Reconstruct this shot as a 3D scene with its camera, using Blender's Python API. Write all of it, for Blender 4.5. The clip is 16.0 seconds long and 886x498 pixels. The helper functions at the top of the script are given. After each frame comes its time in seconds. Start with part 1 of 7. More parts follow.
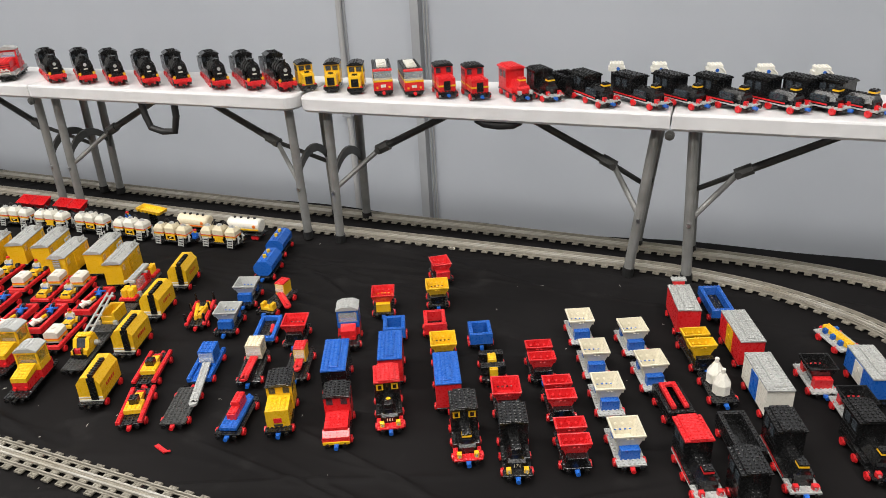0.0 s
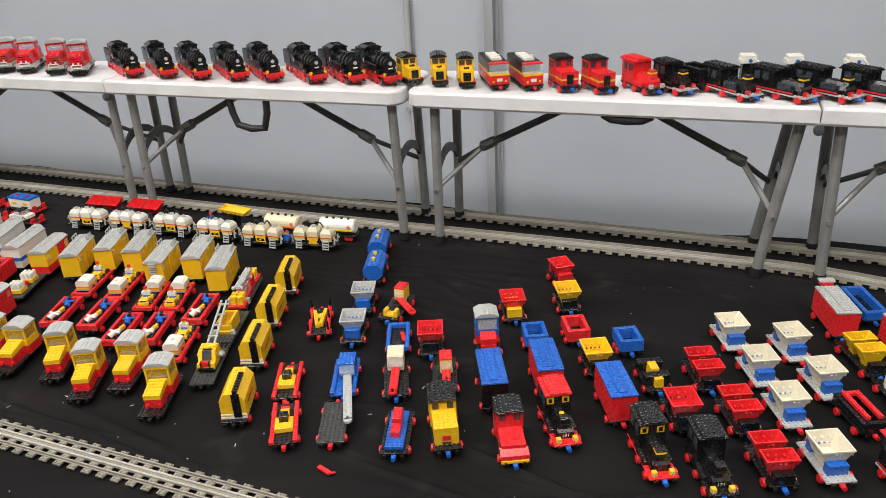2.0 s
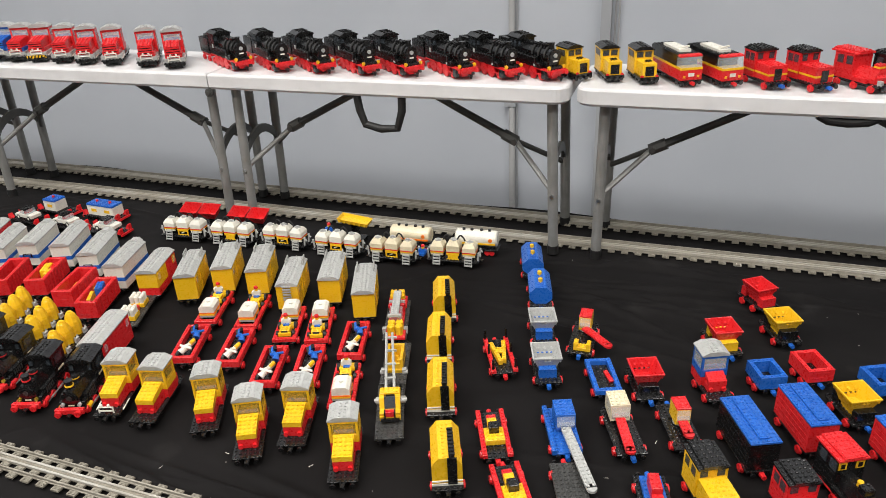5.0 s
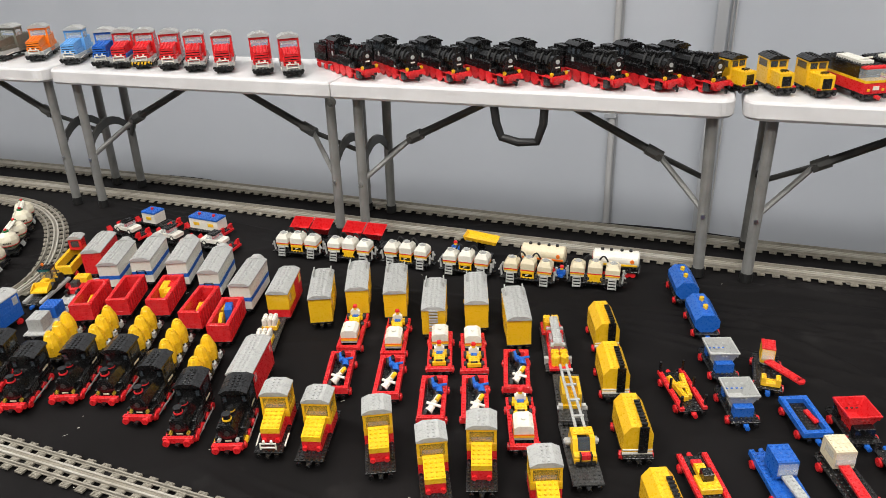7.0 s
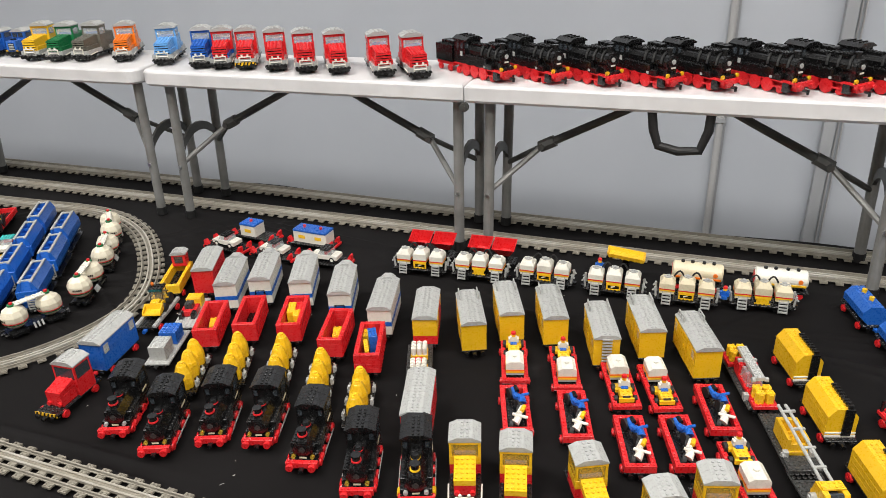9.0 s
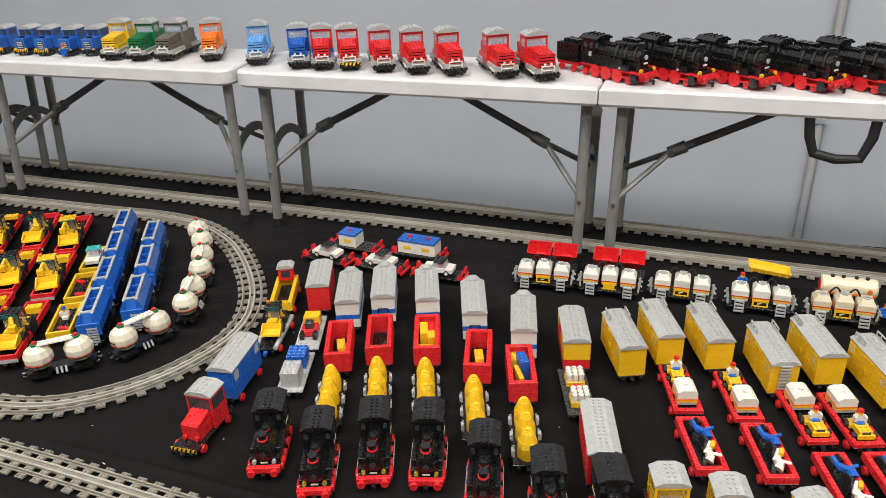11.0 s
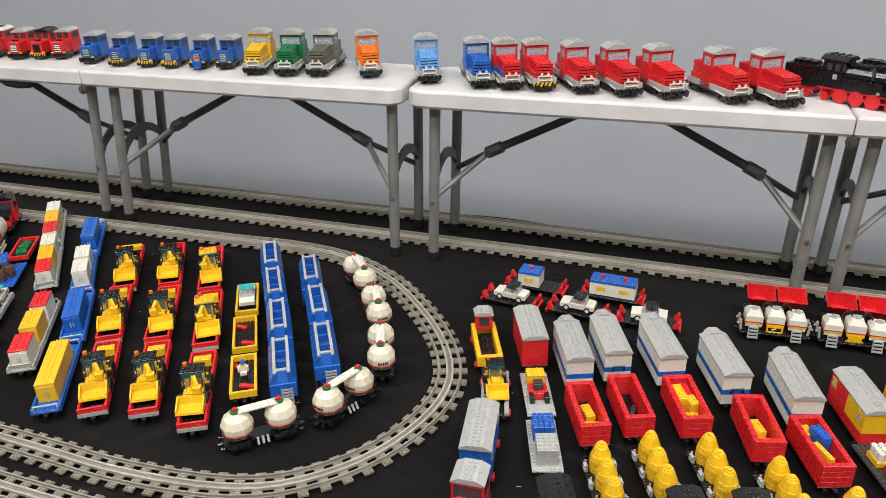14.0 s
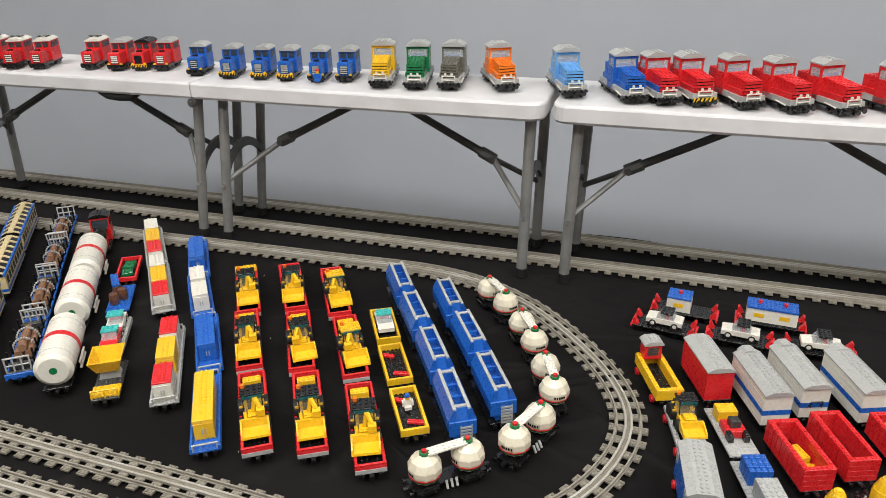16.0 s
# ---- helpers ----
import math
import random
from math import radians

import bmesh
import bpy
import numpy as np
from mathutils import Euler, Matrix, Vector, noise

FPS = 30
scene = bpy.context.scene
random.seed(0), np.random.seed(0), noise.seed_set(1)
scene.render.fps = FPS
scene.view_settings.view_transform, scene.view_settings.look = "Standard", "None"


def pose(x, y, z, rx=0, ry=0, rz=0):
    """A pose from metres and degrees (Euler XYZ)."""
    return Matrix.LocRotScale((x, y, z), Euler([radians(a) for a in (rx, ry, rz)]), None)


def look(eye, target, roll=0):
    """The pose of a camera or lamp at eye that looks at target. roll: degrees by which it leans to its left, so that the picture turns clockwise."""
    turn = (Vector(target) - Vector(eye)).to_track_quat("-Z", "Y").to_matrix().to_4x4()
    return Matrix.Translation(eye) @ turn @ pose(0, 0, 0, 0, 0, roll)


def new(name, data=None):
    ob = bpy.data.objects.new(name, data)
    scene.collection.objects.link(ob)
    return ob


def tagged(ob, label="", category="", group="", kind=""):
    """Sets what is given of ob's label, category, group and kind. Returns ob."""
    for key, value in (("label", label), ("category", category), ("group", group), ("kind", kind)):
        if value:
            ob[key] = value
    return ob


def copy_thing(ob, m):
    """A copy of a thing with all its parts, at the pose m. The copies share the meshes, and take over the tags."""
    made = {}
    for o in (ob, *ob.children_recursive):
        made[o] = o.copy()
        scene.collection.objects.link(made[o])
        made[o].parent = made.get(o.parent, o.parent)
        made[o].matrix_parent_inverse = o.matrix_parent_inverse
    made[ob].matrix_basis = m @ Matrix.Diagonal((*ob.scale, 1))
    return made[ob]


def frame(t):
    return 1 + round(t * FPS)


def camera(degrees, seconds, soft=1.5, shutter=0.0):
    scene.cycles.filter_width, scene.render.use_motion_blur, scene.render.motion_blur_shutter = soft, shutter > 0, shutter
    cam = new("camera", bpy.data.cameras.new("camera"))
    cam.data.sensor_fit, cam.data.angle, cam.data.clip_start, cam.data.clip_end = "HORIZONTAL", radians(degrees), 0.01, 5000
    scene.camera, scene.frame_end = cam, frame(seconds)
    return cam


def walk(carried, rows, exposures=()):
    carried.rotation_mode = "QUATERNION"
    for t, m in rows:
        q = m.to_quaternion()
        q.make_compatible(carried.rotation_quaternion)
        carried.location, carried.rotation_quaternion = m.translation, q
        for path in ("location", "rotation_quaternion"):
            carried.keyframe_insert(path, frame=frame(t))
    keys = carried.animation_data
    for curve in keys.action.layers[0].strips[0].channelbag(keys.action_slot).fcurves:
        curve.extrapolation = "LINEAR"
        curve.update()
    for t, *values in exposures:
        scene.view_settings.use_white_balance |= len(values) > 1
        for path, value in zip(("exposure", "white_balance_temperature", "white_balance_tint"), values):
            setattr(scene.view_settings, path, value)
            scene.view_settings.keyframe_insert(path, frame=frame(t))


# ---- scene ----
cam = camera(62.1, 16.0, soft=0.65)
PATH = [
    (0, (0.114, -0.091, 0.865), (-0.553, 1.593, 0.017), -3.0),
    (0.5, (0.035, -0.092, 0.863), (-0.619, 1.593, 0.008), -2.9),
    (1, (-0.047, -0.088, 0.865), (-0.689, 1.597, 0.0), -2.9),
    (1.5, (-0.13, -0.097, 0.871), (-0.764, 1.588, 0.0), -3.1),
    (2, (-0.226, -0.125, 0.87), (-0.85, 1.564, -0.002), -3.0),
    (2.5, (-0.298, -0.125, 0.863), (-0.921, 1.558, -0.018), -2.9),
    (3, (-0.353, -0.083, 0.856), (-0.983, 1.59, -0.041), -2.8),
    (3.5, (-0.415, -0.032, 0.85), (-1.051, 1.633, -0.057), -2.9),
    (4, (-0.506, -0.019, 0.849), (-1.126, 1.652, -0.058), -2.8),
    (6.5, (-0.933, -0.052, 0.84), (-1.521, 1.643, -0.044), -2.7),
    (7, (-1.009, -0.026, 0.839), (-1.63, 1.659, -0.041), -2.5),
    (7.5, (-1.086, 0.006, 0.835), (-1.731, 1.681, -0.048), -2.6),
    (8, (-1.172, 0.019, 0.829), (-1.818, 1.692, -0.057), -2.7),
    (8.5, (-1.273, 0.01, 0.82), (-1.901, 1.694, -0.057), -2.5),
    (11, (-1.667, 0.026, 0.825), (-2.278, 1.706, -0.071), -2.4),
    (11.5, (-1.759, 0.064, 0.822), (-2.387, 1.735, -0.08), -2.3),
    (12, (-1.827, 0.081, 0.811), (-2.459, 1.756, -0.079), -1.8),
    (12.5, (-1.891, 0.08, 0.814), (-2.517, 1.761, -0.07), -1.7),
    (13, (-1.991, 0.072, 0.825), (-2.595, 1.758, -0.065), -1.4),
    (13.5, (-2.085, 0.082, 0.812), (-2.677, 1.776, -0.07), -1.3),
    (14, (-2.171, 0.071, 0.82), (-2.747, 1.772, -0.06), -1.4),
    (14.5, (-2.253, 0.029, 0.826), (-2.809, 1.743, -0.043), -1.1),
    (15, (-2.319, 0.014, 0.821), (-2.883, 1.73, -0.038), -1.2),
    (15.5, (-2.406, 0.033, 0.817), (-2.977, 1.748, -0.037), -1.2),
    (16, (-2.498, 0.058, 0.812), (-3.068, 1.774, -0.042), -1.1),
]
walk(cam, [(t, look(eye, target, roll)) for t, eye, target, roll in PATH], [(0, 0.0), (8.5, 0.0), (13, -0.12), (16, -0.12)])

# ---- light: a hall with rows of ceiling light panels ----
world = bpy.data.worlds.new("hall_air")
scene.world = world
world.use_nodes = True
world.node_tree.nodes["Background"].inputs[0].default_value = (0.75, 0.8, 0.9, 1)
world.node_tree.nodes["Background"].inputs[1].default_value = 0.02
LAMP_WATTS = 53.0
HALL = 3.6  # the ceiling, over the table top


def area_lamp(x, y, z, sx, sy, watts):
    data = bpy.data.lights.new("ceiling_light_glow", "AREA")
    data.shape, data.size, data.size_y, data.energy = "RECTANGLE", sx, sy, watts
    data.color = (1.0, 0.97, 0.93)
    ob = new("ceiling_light_glow", data)
    ob.matrix_world = pose(x, y, z)
    return ob


LIGHTS = [(x, y) for x in (-5.0, -2.8, -0.6, 1.6) for y in (-1.7, 0.2)]
for lx, ly in LIGHTS:
    area_lamp(lx, ly, HALL - 0.06, 1.2, 0.6, LAMP_WATTS)

# ---- materials ----
MATS = {}


def nodes_of(name):
    m = bpy.data.materials.new(name)
    m.use_nodes = True
    t = m.node_tree
    return m, t, t.nodes["Principled BSDF"]


def mixed(t, a, b, factor):
    n = t.nodes.new("ShaderNodeMix")
    n.data_type = "RGBA"
    n.inputs["A"].default_value, n.inputs["B"].default_value = (*a, 1), (*b, 1)
    t.links.new(factor, n.inputs["Factor"])
    return n.outputs["Result"]


def noise_out(t, scale, detail=3, ramp=None, coords="Object"):
    c = t.nodes.new("ShaderNodeTexCoord")
    n = t.nodes.new("ShaderNodeTexNoise")
    n.inputs["Scale"].default_value, n.inputs["Detail"].default_value = scale, detail
    t.links.new(c.outputs[coords], n.inputs["Vector"])
    if not ramp:
        return n.outputs["Fac"]
    r = t.nodes.new("ShaderNodeMapRange")
    r.inputs["From Min"].default_value, r.inputs["From Max"].default_value = ramp
    t.links.new(n.outputs["Fac"], r.inputs["Value"])
    return r.outputs["Result"]


def bumped(t, b, height, strength, distance):
    n = t.nodes.new("ShaderNodeBump")
    n.inputs["Strength"].default_value, n.inputs["Distance"].default_value = strength, distance
    t.links.new(height, n.inputs["Height"])
    t.links.new(n.outputs["Normal"], b.inputs["Normal"])


def plastic(name, colour, rough=0.26, vary=0.05, gloss=0.5):
    """Moulded toy plastic: slight fading from piece to piece, dust and scuffs."""
    m, t, b = nodes_of(name)
    dusty = tuple(c * (1 - vary) + vary * 0.30 for c in colour)
    faded = t.nodes.new("ShaderNodeMix")
    faded.data_type = "RGBA"
    info = t.nodes.new("ShaderNodeObjectInfo")
    faded.inputs["A"].default_value = (*colour, 1)
    faded.inputs["B"].default_value = (*[c * 0.86 for c in colour], 1)
    t.links.new(info.outputs["Random"], faded.inputs["Factor"])
    dust = t.nodes.new("ShaderNodeMix")
    dust.data_type = "RGBA"
    dust.inputs["B"].default_value = (*dusty, 1)
    t.links.new(faded.outputs["Result"], dust.inputs["A"])
    t.links.new(noise_out(t, 90, 4, (0.42, 0.75)), dust.inputs["Factor"])
    t.links.new(dust.outputs["Result"], b.inputs["Base Color"])
    r = t.nodes.new("ShaderNodeMapRange")
    r.inputs["To Min"].default_value, r.inputs["To Max"].default_value = rough - 0.06, rough + 0.16
    t.links.new(noise_out(t, 260, 3), r.inputs["Value"])
    t.links.new(r.outputs["Result"], b.inputs["Roughness"])
    b.inputs["Specular IOR Level"].default_value = gloss
    bumped(t, b, noise_out(t, 150, 2), 0.06, 0.0008)
    MATS[name] = m
    return m


for name, colour in {
    "red": (0.66, 0.016, 0.020), "yellow": (0.80, 0.47, 0.012), "blue": (0.012, 0.11, 0.47), "black": (0.0055, 0.0055, 0.0058),
    "light_grey": (0.40, 0.405, 0.39), "dark_grey": (0.042, 0.042, 0.040), "white": (0.74, 0.715, 0.63), "green": (0.006, 0.16, 0.05),
    "orange": (0.85, 0.19, 0.01), "sky_blue": (0.13, 0.36, 0.72), "brown": (0.13, 0.055, 0.03), "cream": (0.62, 0.50, 0.27),
    "teal": (0.05, 0.45, 0.42), "olive_grey": (0.13, 0.125, 0.10), "aged_white": (0.68, 0.60, 0.42), "ivory": (0.70, 0.645, 0.50),
}.items():
    plastic(name, colour, 0.2 if name == "black" else 0.24, 0.012 if name == "black" else 0.05, 0.7 if name == "black" else 0.5)


def clear(name, colour, rough=0.05, alpha=0.55):
    m, t, b = nodes_of(name)
    b.inputs["Base Color"].default_value = (*colour, 1)
    b.inputs["Roughness"].default_value = rough
    b.inputs["Alpha"].default_value = alpha
    MATS[name] = m


clear("clear_glass", (0.7, 0.75, 0.77), 0.06, 0.3)
clear("clear_amber", (0.85, 0.55, 0.06), 0.06, 0.25)
clear("clear_smoky", (0.55, 0.48, 0.32), 0.06, 0.3)
clear("clear_teal", (0.012, 0.10, 0.11), 0.06, 0.85)
clear("clear_smoke", (0.05, 0.06, 0.07), 0.06, 0.8)


def surface(name, colour, second, scale, rough, metallic=0.0, bump=0.1, dist=0.002, fine=400):
    m, t, b = nodes_of(name)
    t.links.new(mixed(t, colour, second, noise_out(t, scale, 5, (0.35, 0.7))), b.inputs["Base Color"])
    b.inputs["Roughness"].default_value, b.inputs["Metallic"].default_value = rough, metallic
    bumped(t, b, noise_out(t, fine, 3), bump, dist)
    MATS[name] = m
    return m


surface("bench_plastic", (0.66, 0.655, 0.655), (0.58, 0.575, 0.575), 14, 0.42, bump=0.25, dist=0.0006, fine=700)
surface("leg_paint", (0.26, 0.26, 0.25), (0.20, 0.20, 0.19), 25, 0.42, 0.25, 0.05)
surface("strap_steel", (0.085, 0.085, 0.08), (0.06, 0.06, 0.056), 30, 0.45, 0.2, 0.05)
surface("bolt_steel", (0.6, 0.6, 0.6), (0.45, 0.45, 0.45), 200, 0.3, 1.0, 0.05)
surface("rubber", (0.007, 0.007, 0.007), (0.012, 0.012, 0.012), 60, 0.6)
surface("sleeper_grey", (0.24, 0.222, 0.18), (0.17, 0.153, 0.122), 40, 0.45)
surface("rail_grey", (0.29, 0.27, 0.225), (0.21, 0.19, 0.155), 60, 0.4)
surface("rail_metal", (0.54, 0.52, 0.47), (0.38, 0.34, 0.27), 9, 0.36, 0.35, 0.08)
surface("wall_paint", (0.445, 0.47, 0.51), (0.415, 0.44, 0.48), 2.2, 0.55, bump=0.12, dist=0.0015, fine=180)
surface("post_paint", (0.36, 0.37, 0.385), (0.30, 0.31, 0.325), 4, 0.45)
surface("hall_paint", (0.42, 0.42, 0.42), (0.36, 0.36, 0.36), 1.5, 0.7)
surface("hall_floor", (0.22, 0.21, 0.2), (0.17, 0.165, 0.16), 3, 0.5)
surface("wood_log", (0.30, 0.16, 0.09), (0.17, 0.085, 0.05), 120, 0.6)


def cloth_material():
    m, t, b = nodes_of("black_cloth")
    spots = noise_out(t, 9, 8, (0.62, 0.86))
    base = mixed(t, (0.0050, 0.0045, 0.0046), (0.0105, 0.0096, 0.0097), noise_out(t, 3.0, 4, (0.3, 0.75)))
    top = t.nodes.new("ShaderNodeMix")
    top.data_type = "RGBA"
    top.inputs["B"].default_value = (0.026, 0.0245, 0.024, 1)
    t.links.new(base, top.inputs["A"])
    t.links.new(spots, top.inputs["Factor"])
    t.links.new(top.outputs["Result"], b.inputs["Base Color"])
    b.inputs["Roughness"].default_value = 0.75
    b.inputs["Specular IOR Level"].default_value = 0.10
    bumped(t, b, noise_out(t, 900, 2), 0.2, 0.0004)
    MATS["black_cloth"] = m


cloth_material()


def glow(name, colour, strength):
    m, t, b = nodes_of(name)
    b.inputs["Emission Color"].default_value, b.inputs["Emission Strength"].default_value = (*colour, 1), strength
    MATS[name] = m


glow("lamp_glow", (1.0, 0.97, 0.93), 6.0)

# ---- mesh helpers: toy bricks are measured in studs of about 8 mm ----
U = 0.0081


class Form:
    """Collects boxes, studs, cylinders and prisms into one mesh. m: the material's slot."""

    def __init__(self, unit=U):
        self.v, self.f, self.k, self.unit = [], [], [], unit

    def add(self, verts, faces, m=0):
        n = len(self.v)
        self.v += verts
        self.f += [tuple(n + i for i in f) for f in faces]
        self.k += [m] * len(faces)
        return self

    def box(self, x0, x1, y0, y1, z0, z1, m=0):
        v = [(x, y, z) for z in (z0, z1) for y in (y0, y1) for x in (x0, x1)]
        return self.add(v, [(0, 2, 3, 1), (4, 5, 7, 6), (0, 1, 5, 4), (2, 6, 7, 3), (0, 4, 6, 2), (1, 3, 7, 5)], m)

    def chamfer(self, x0, x1, y0, y1, z0, z1, c=0.08, m=0):
        """A box whose upper edges are broken."""
        v = [(x0, y0, z0), (x1, y0, z0), (x1, y1, z0), (x0, y1, z0), (x0, y0, z1 - c), (x1, y0, z1 - c), (x1, y1, z1 - c), (x0, y1, z1 - c),
             (x0 + c, y0 + c, z1), (x1 - c, y0 + c, z1), (x1 - c, y1 - c, z1), (x0 + c, y1 - c, z1)]
        f = [(3, 2, 1, 0), (8, 9, 10, 11)]
        for i in range(4):
            j = (i + 1) % 4
            f += [(i, j, 4 + j, 4 + i), (4 + i, 4 + j, 8 + j, 8 + i)]
        return self.add(v, f, m)

    def tube(self, a, b, r0, r1=None, n=12, m=0, caps=True):
        """A cylinder or cone from a to b."""
        r1 = r0 if r1 is None else r1
        a, b = Vector(a), Vector(b)
        d = (b - a).normalized()
        s = d.orthogonal().normalized()
        u = d.cross(s)
        ring = [(math.cos(2 * math.pi * i / n), math.sin(2 * math.pi * i / n)) for i in range(n)]
        v = [tuple(a + (s * c + u * q) * r0) for c, q in ring] + [tuple(b + (s * c + u * q) * r1) for c, q in ring]
        f = [(i, (i + 1) % n, n + (i + 1) % n, n + i) for i in range(n)]
        if caps:
            f += [tuple(range(n - 1, -1, -1)), tuple(range(n, 2 * n))]
        return self.add(v, f, m)

    def pipe(self, pts, r, n=8, m=0):
        """One bent tube through a row of points."""
        pts = [Vector(p) for p in pts]
        v, side = [], None
        for i, p in enumerate(pts):
            d = (pts[min(i + 1, len(pts) - 1)] - pts[max(i - 1, 0)]).normalized()
            side = d.orthogonal().normalized() if side is None else (side - d * side.dot(d)).normalized()
            u = d.cross(side)
            v += [tuple(p + (side * math.cos(2 * math.pi * k / n) + u * math.sin(2 * math.pi * k / n)) * r) for k in range(n)]
        f = [tuple(range(n - 1, -1, -1)), tuple(range(len(v) - n, len(v)))]
        for i in range(len(pts) - 1):
            f += [(i * n + k, i * n + (k + 1) % n, i * n + n + (k + 1) % n, i * n + n + k) for k in range(n)]
        return self.add(v, f, m)

    def studs(self, x0, y0, nx, ny, z, m=0):
        """nx by ny studs; x0, y0 is the low corner of the field."""
        ring = [(math.cos(math.pi * (i + 0.5) / 4), math.sin(math.pi * (i + 0.5) / 4)) for i in range(8)]
        faces = [(k + i, k + (i + 1) % 8, k + 8 + (i + 1) % 8, k + 8 + i) for k in (0, 8) for i in range(8)] + [tuple(range(16, 24))]
        levels = ((0.31, z), (0.31, z + 0.15), (0.25, z + 0.21))
        for i in range(int(nx)):
            for j in range(int(ny)):
                cx, cy = x0 + i + 0.5, y0 + j + 0.5
                self.add([(cx + a * r, cy + b * r, h) for r, h in levels for a, b in ring], faces, m)
        return self

    def plate(self, x0, x1, y0, y1, z0, z1, m=0):
        """A box with a full field of studs."""
        self.chamfer(x0, x1, y0, y1, z0, z1, 0.05, m)
        return self.studs(x0, y0, round(x1 - x0), round(y1 - y0), z1, m)

    def prism(self, profile, a, b, axis="y", m=0):
        """A closed outline, swept along an axis from a to b. The outline is in xz (axis y), yz (axis x) or xy (axis z)."""
        put = {"y": lambda p, s: (p[0], s, p[1]), "x": lambda p, s: (s, p[0], p[1]), "z": lambda p, s: (p[0], p[1], s)}[axis]
        n = len(profile)
        v = [put(p, a) for p in profile] + [put(p, b) for p in profile]
        f = [(i, (i + 1) % n, n + (i + 1) % n, n + i) for i in range(n)] + [tuple(range(n - 1, -1, -1)), tuple(range(n, 2 * n))]
        return self.add(v, f, m)

    def bucket(self, x, y, z0, z1, bx, by, t=0.25, cy=0, m=0):
        """An open tub, x by y half sizes at the rim, bx by by at the floor."""
        def loop(hx, hy, z):
            return [(-hx, cy - hy, z), (hx, cy - hy, z), (hx, cy + hy, z), (-hx, cy + hy, z)]
        v = loop(bx, by, z0) + loop(x, y, z1) + loop(x - t, y - t, z1) + loop(bx - t, by - t, z0 + t)
        f = [(3, 2, 1, 0), (12, 13, 14, 15)]
        for k in (0, 4, 8):
            f += [(k + i, k + (i + 1) % 4, k + 4 + (i + 1) % 4, k + 4 + i) for i in range(4)]
        return self.add(v, f, m)

    def mesh(self, name):
        me = bpy.data.meshes.new(name)
        u = self.unit
        me.from_pydata([(x * u, y * u, z * u) for x, y, z in self.v], [], self.f)
        me.polygons.foreach_set("material_index", self.k)
        bm = bmesh.new()
        bm.from_mesh(me)
        bmesh.ops.recalc_face_normals(bm, faces=bm.faces)
        bm.to_mesh(me)
        bm.free()
        return me


SHARED = {}


def part(name, form, material, parent, label="", at=(0, 0, 0), turn=0.0):
    """Links a form, or a mesh that is there already, as one mesh object under a thing or a part."""
    me = form if isinstance(form, bpy.types.Mesh) else form.mesh(name)
    if not me.materials:
        for k in (material if isinstance(material, (list, tuple)) else [material]):
            me.materials.append(MATS[k])
    ob = new(name, me)
    ob.parent = parent
    u = U
    ob.matrix_basis = pose(at[0] * u, at[1] * u, at[2] * u, 0, 0, turn)
    return tagged(ob, label)


def common(key, material, make):
    """A mesh that many alike parts share."""
    key = (key, material)
    if key not in SHARED:
        SHARED[key] = make().mesh(key[0])
        SHARED[key].materials.append(MATS[material])
    return SHARED[key]


def thing(name, label, category, group=""):
    return tagged(new(name), label, category, group)


def single(name, form, material, label, category, group="", kind=""):
    """A thing that is one mesh."""
    me = form.mesh(name)
    for k in (material if isinstance(material, (list, tuple)) else [material]):
        me.materials.append(MATS[k])
    return tagged(new(name, me), label, category, group, kind)


def spread(proto, rows, z=0.0, size=1.0):
    """Sets a built thing at the first row (x, y, turn) and copies of it at the others."""
    out = []
    for i, (x, y, turn) in enumerate(rows):
        m = pose(x, y, z, 0, 0, turn)
        if i == 0:
            proto.matrix_basis = m @ Matrix.Scale(size, 4)
            out.append(proto)
        else:
            out.append(copy_thing(proto, m))
    return out

# ---- the hall ----
TABLE = 0.74  # the cloth-covered table stands this high over the hall floor; heights below are from its top


def slab(name, x0, x1, y0, y1, z0, z1, mat, label, category):
    return single(name, Form(1).box(x0, x1, y0, y1, z0, z1), mat, label, category, kind="structure")


slab("floor", -9.2, 5.2, -6.2, 2.66, -TABLE - 0.1, -TABLE, "hall_floor", "grey hall floor", "floor")
slab("wall_back", -9.2, 5.2, 2.54, 2.66, -TABLE, HALL, "wall_paint", "pale blue-grey painted panel wall", "wall")
slab("wall_front", -9.2, 5.2, -6.2, -6.08, -TABLE, HALL, "hall_paint", "plain pale hall wall", "wall")
slab("wall_west", -9.2, -9.08, -6.08, 2.54, -TABLE, HALL, "hall_paint", "plain pale hall wall", "wall")
slab("wall_east", 5.08, 5.2, -6.08, 2.54, -TABLE, HALL, "hall_paint", "plain pale hall wall", "wall")
slab("ceiling", -9.2, 5.2, -6.2, 2.66, HALL, HALL + 0.1, "hall_paint", "plain white hall ceiling", "ceiling")
slab("platform", -4.98, 1.38, 0.36, 1.80, -TABLE, -0.02, "hall_floor", "display table hidden under the black cloth", "table")


def ceiling_light():
    p = thing("ceiling_light", "flat white ceiling light panel with a steel frame", "lamp", "ceiling lights of the hall")
    f = Form(1)
    for a in ((-0.64, 0.64, -0.34, -0.31), (-0.64, 0.64, 0.31, 0.34), (-0.64, -0.61, -0.31, 0.31), (0.61, 0.64, -0.31, 0.31)):
        f.box(*a, -0.06, 0)
    part("frame", f, "bolt_steel", p)
    part("diffuser", Form(1).box(-0.61, 0.61, -0.31, 0.31, -0.04, -0.03), "lamp_glow", p)
    return p


spread(ceiling_light(), [(x, y, 0) for x, y in LIGHTS], HALL)


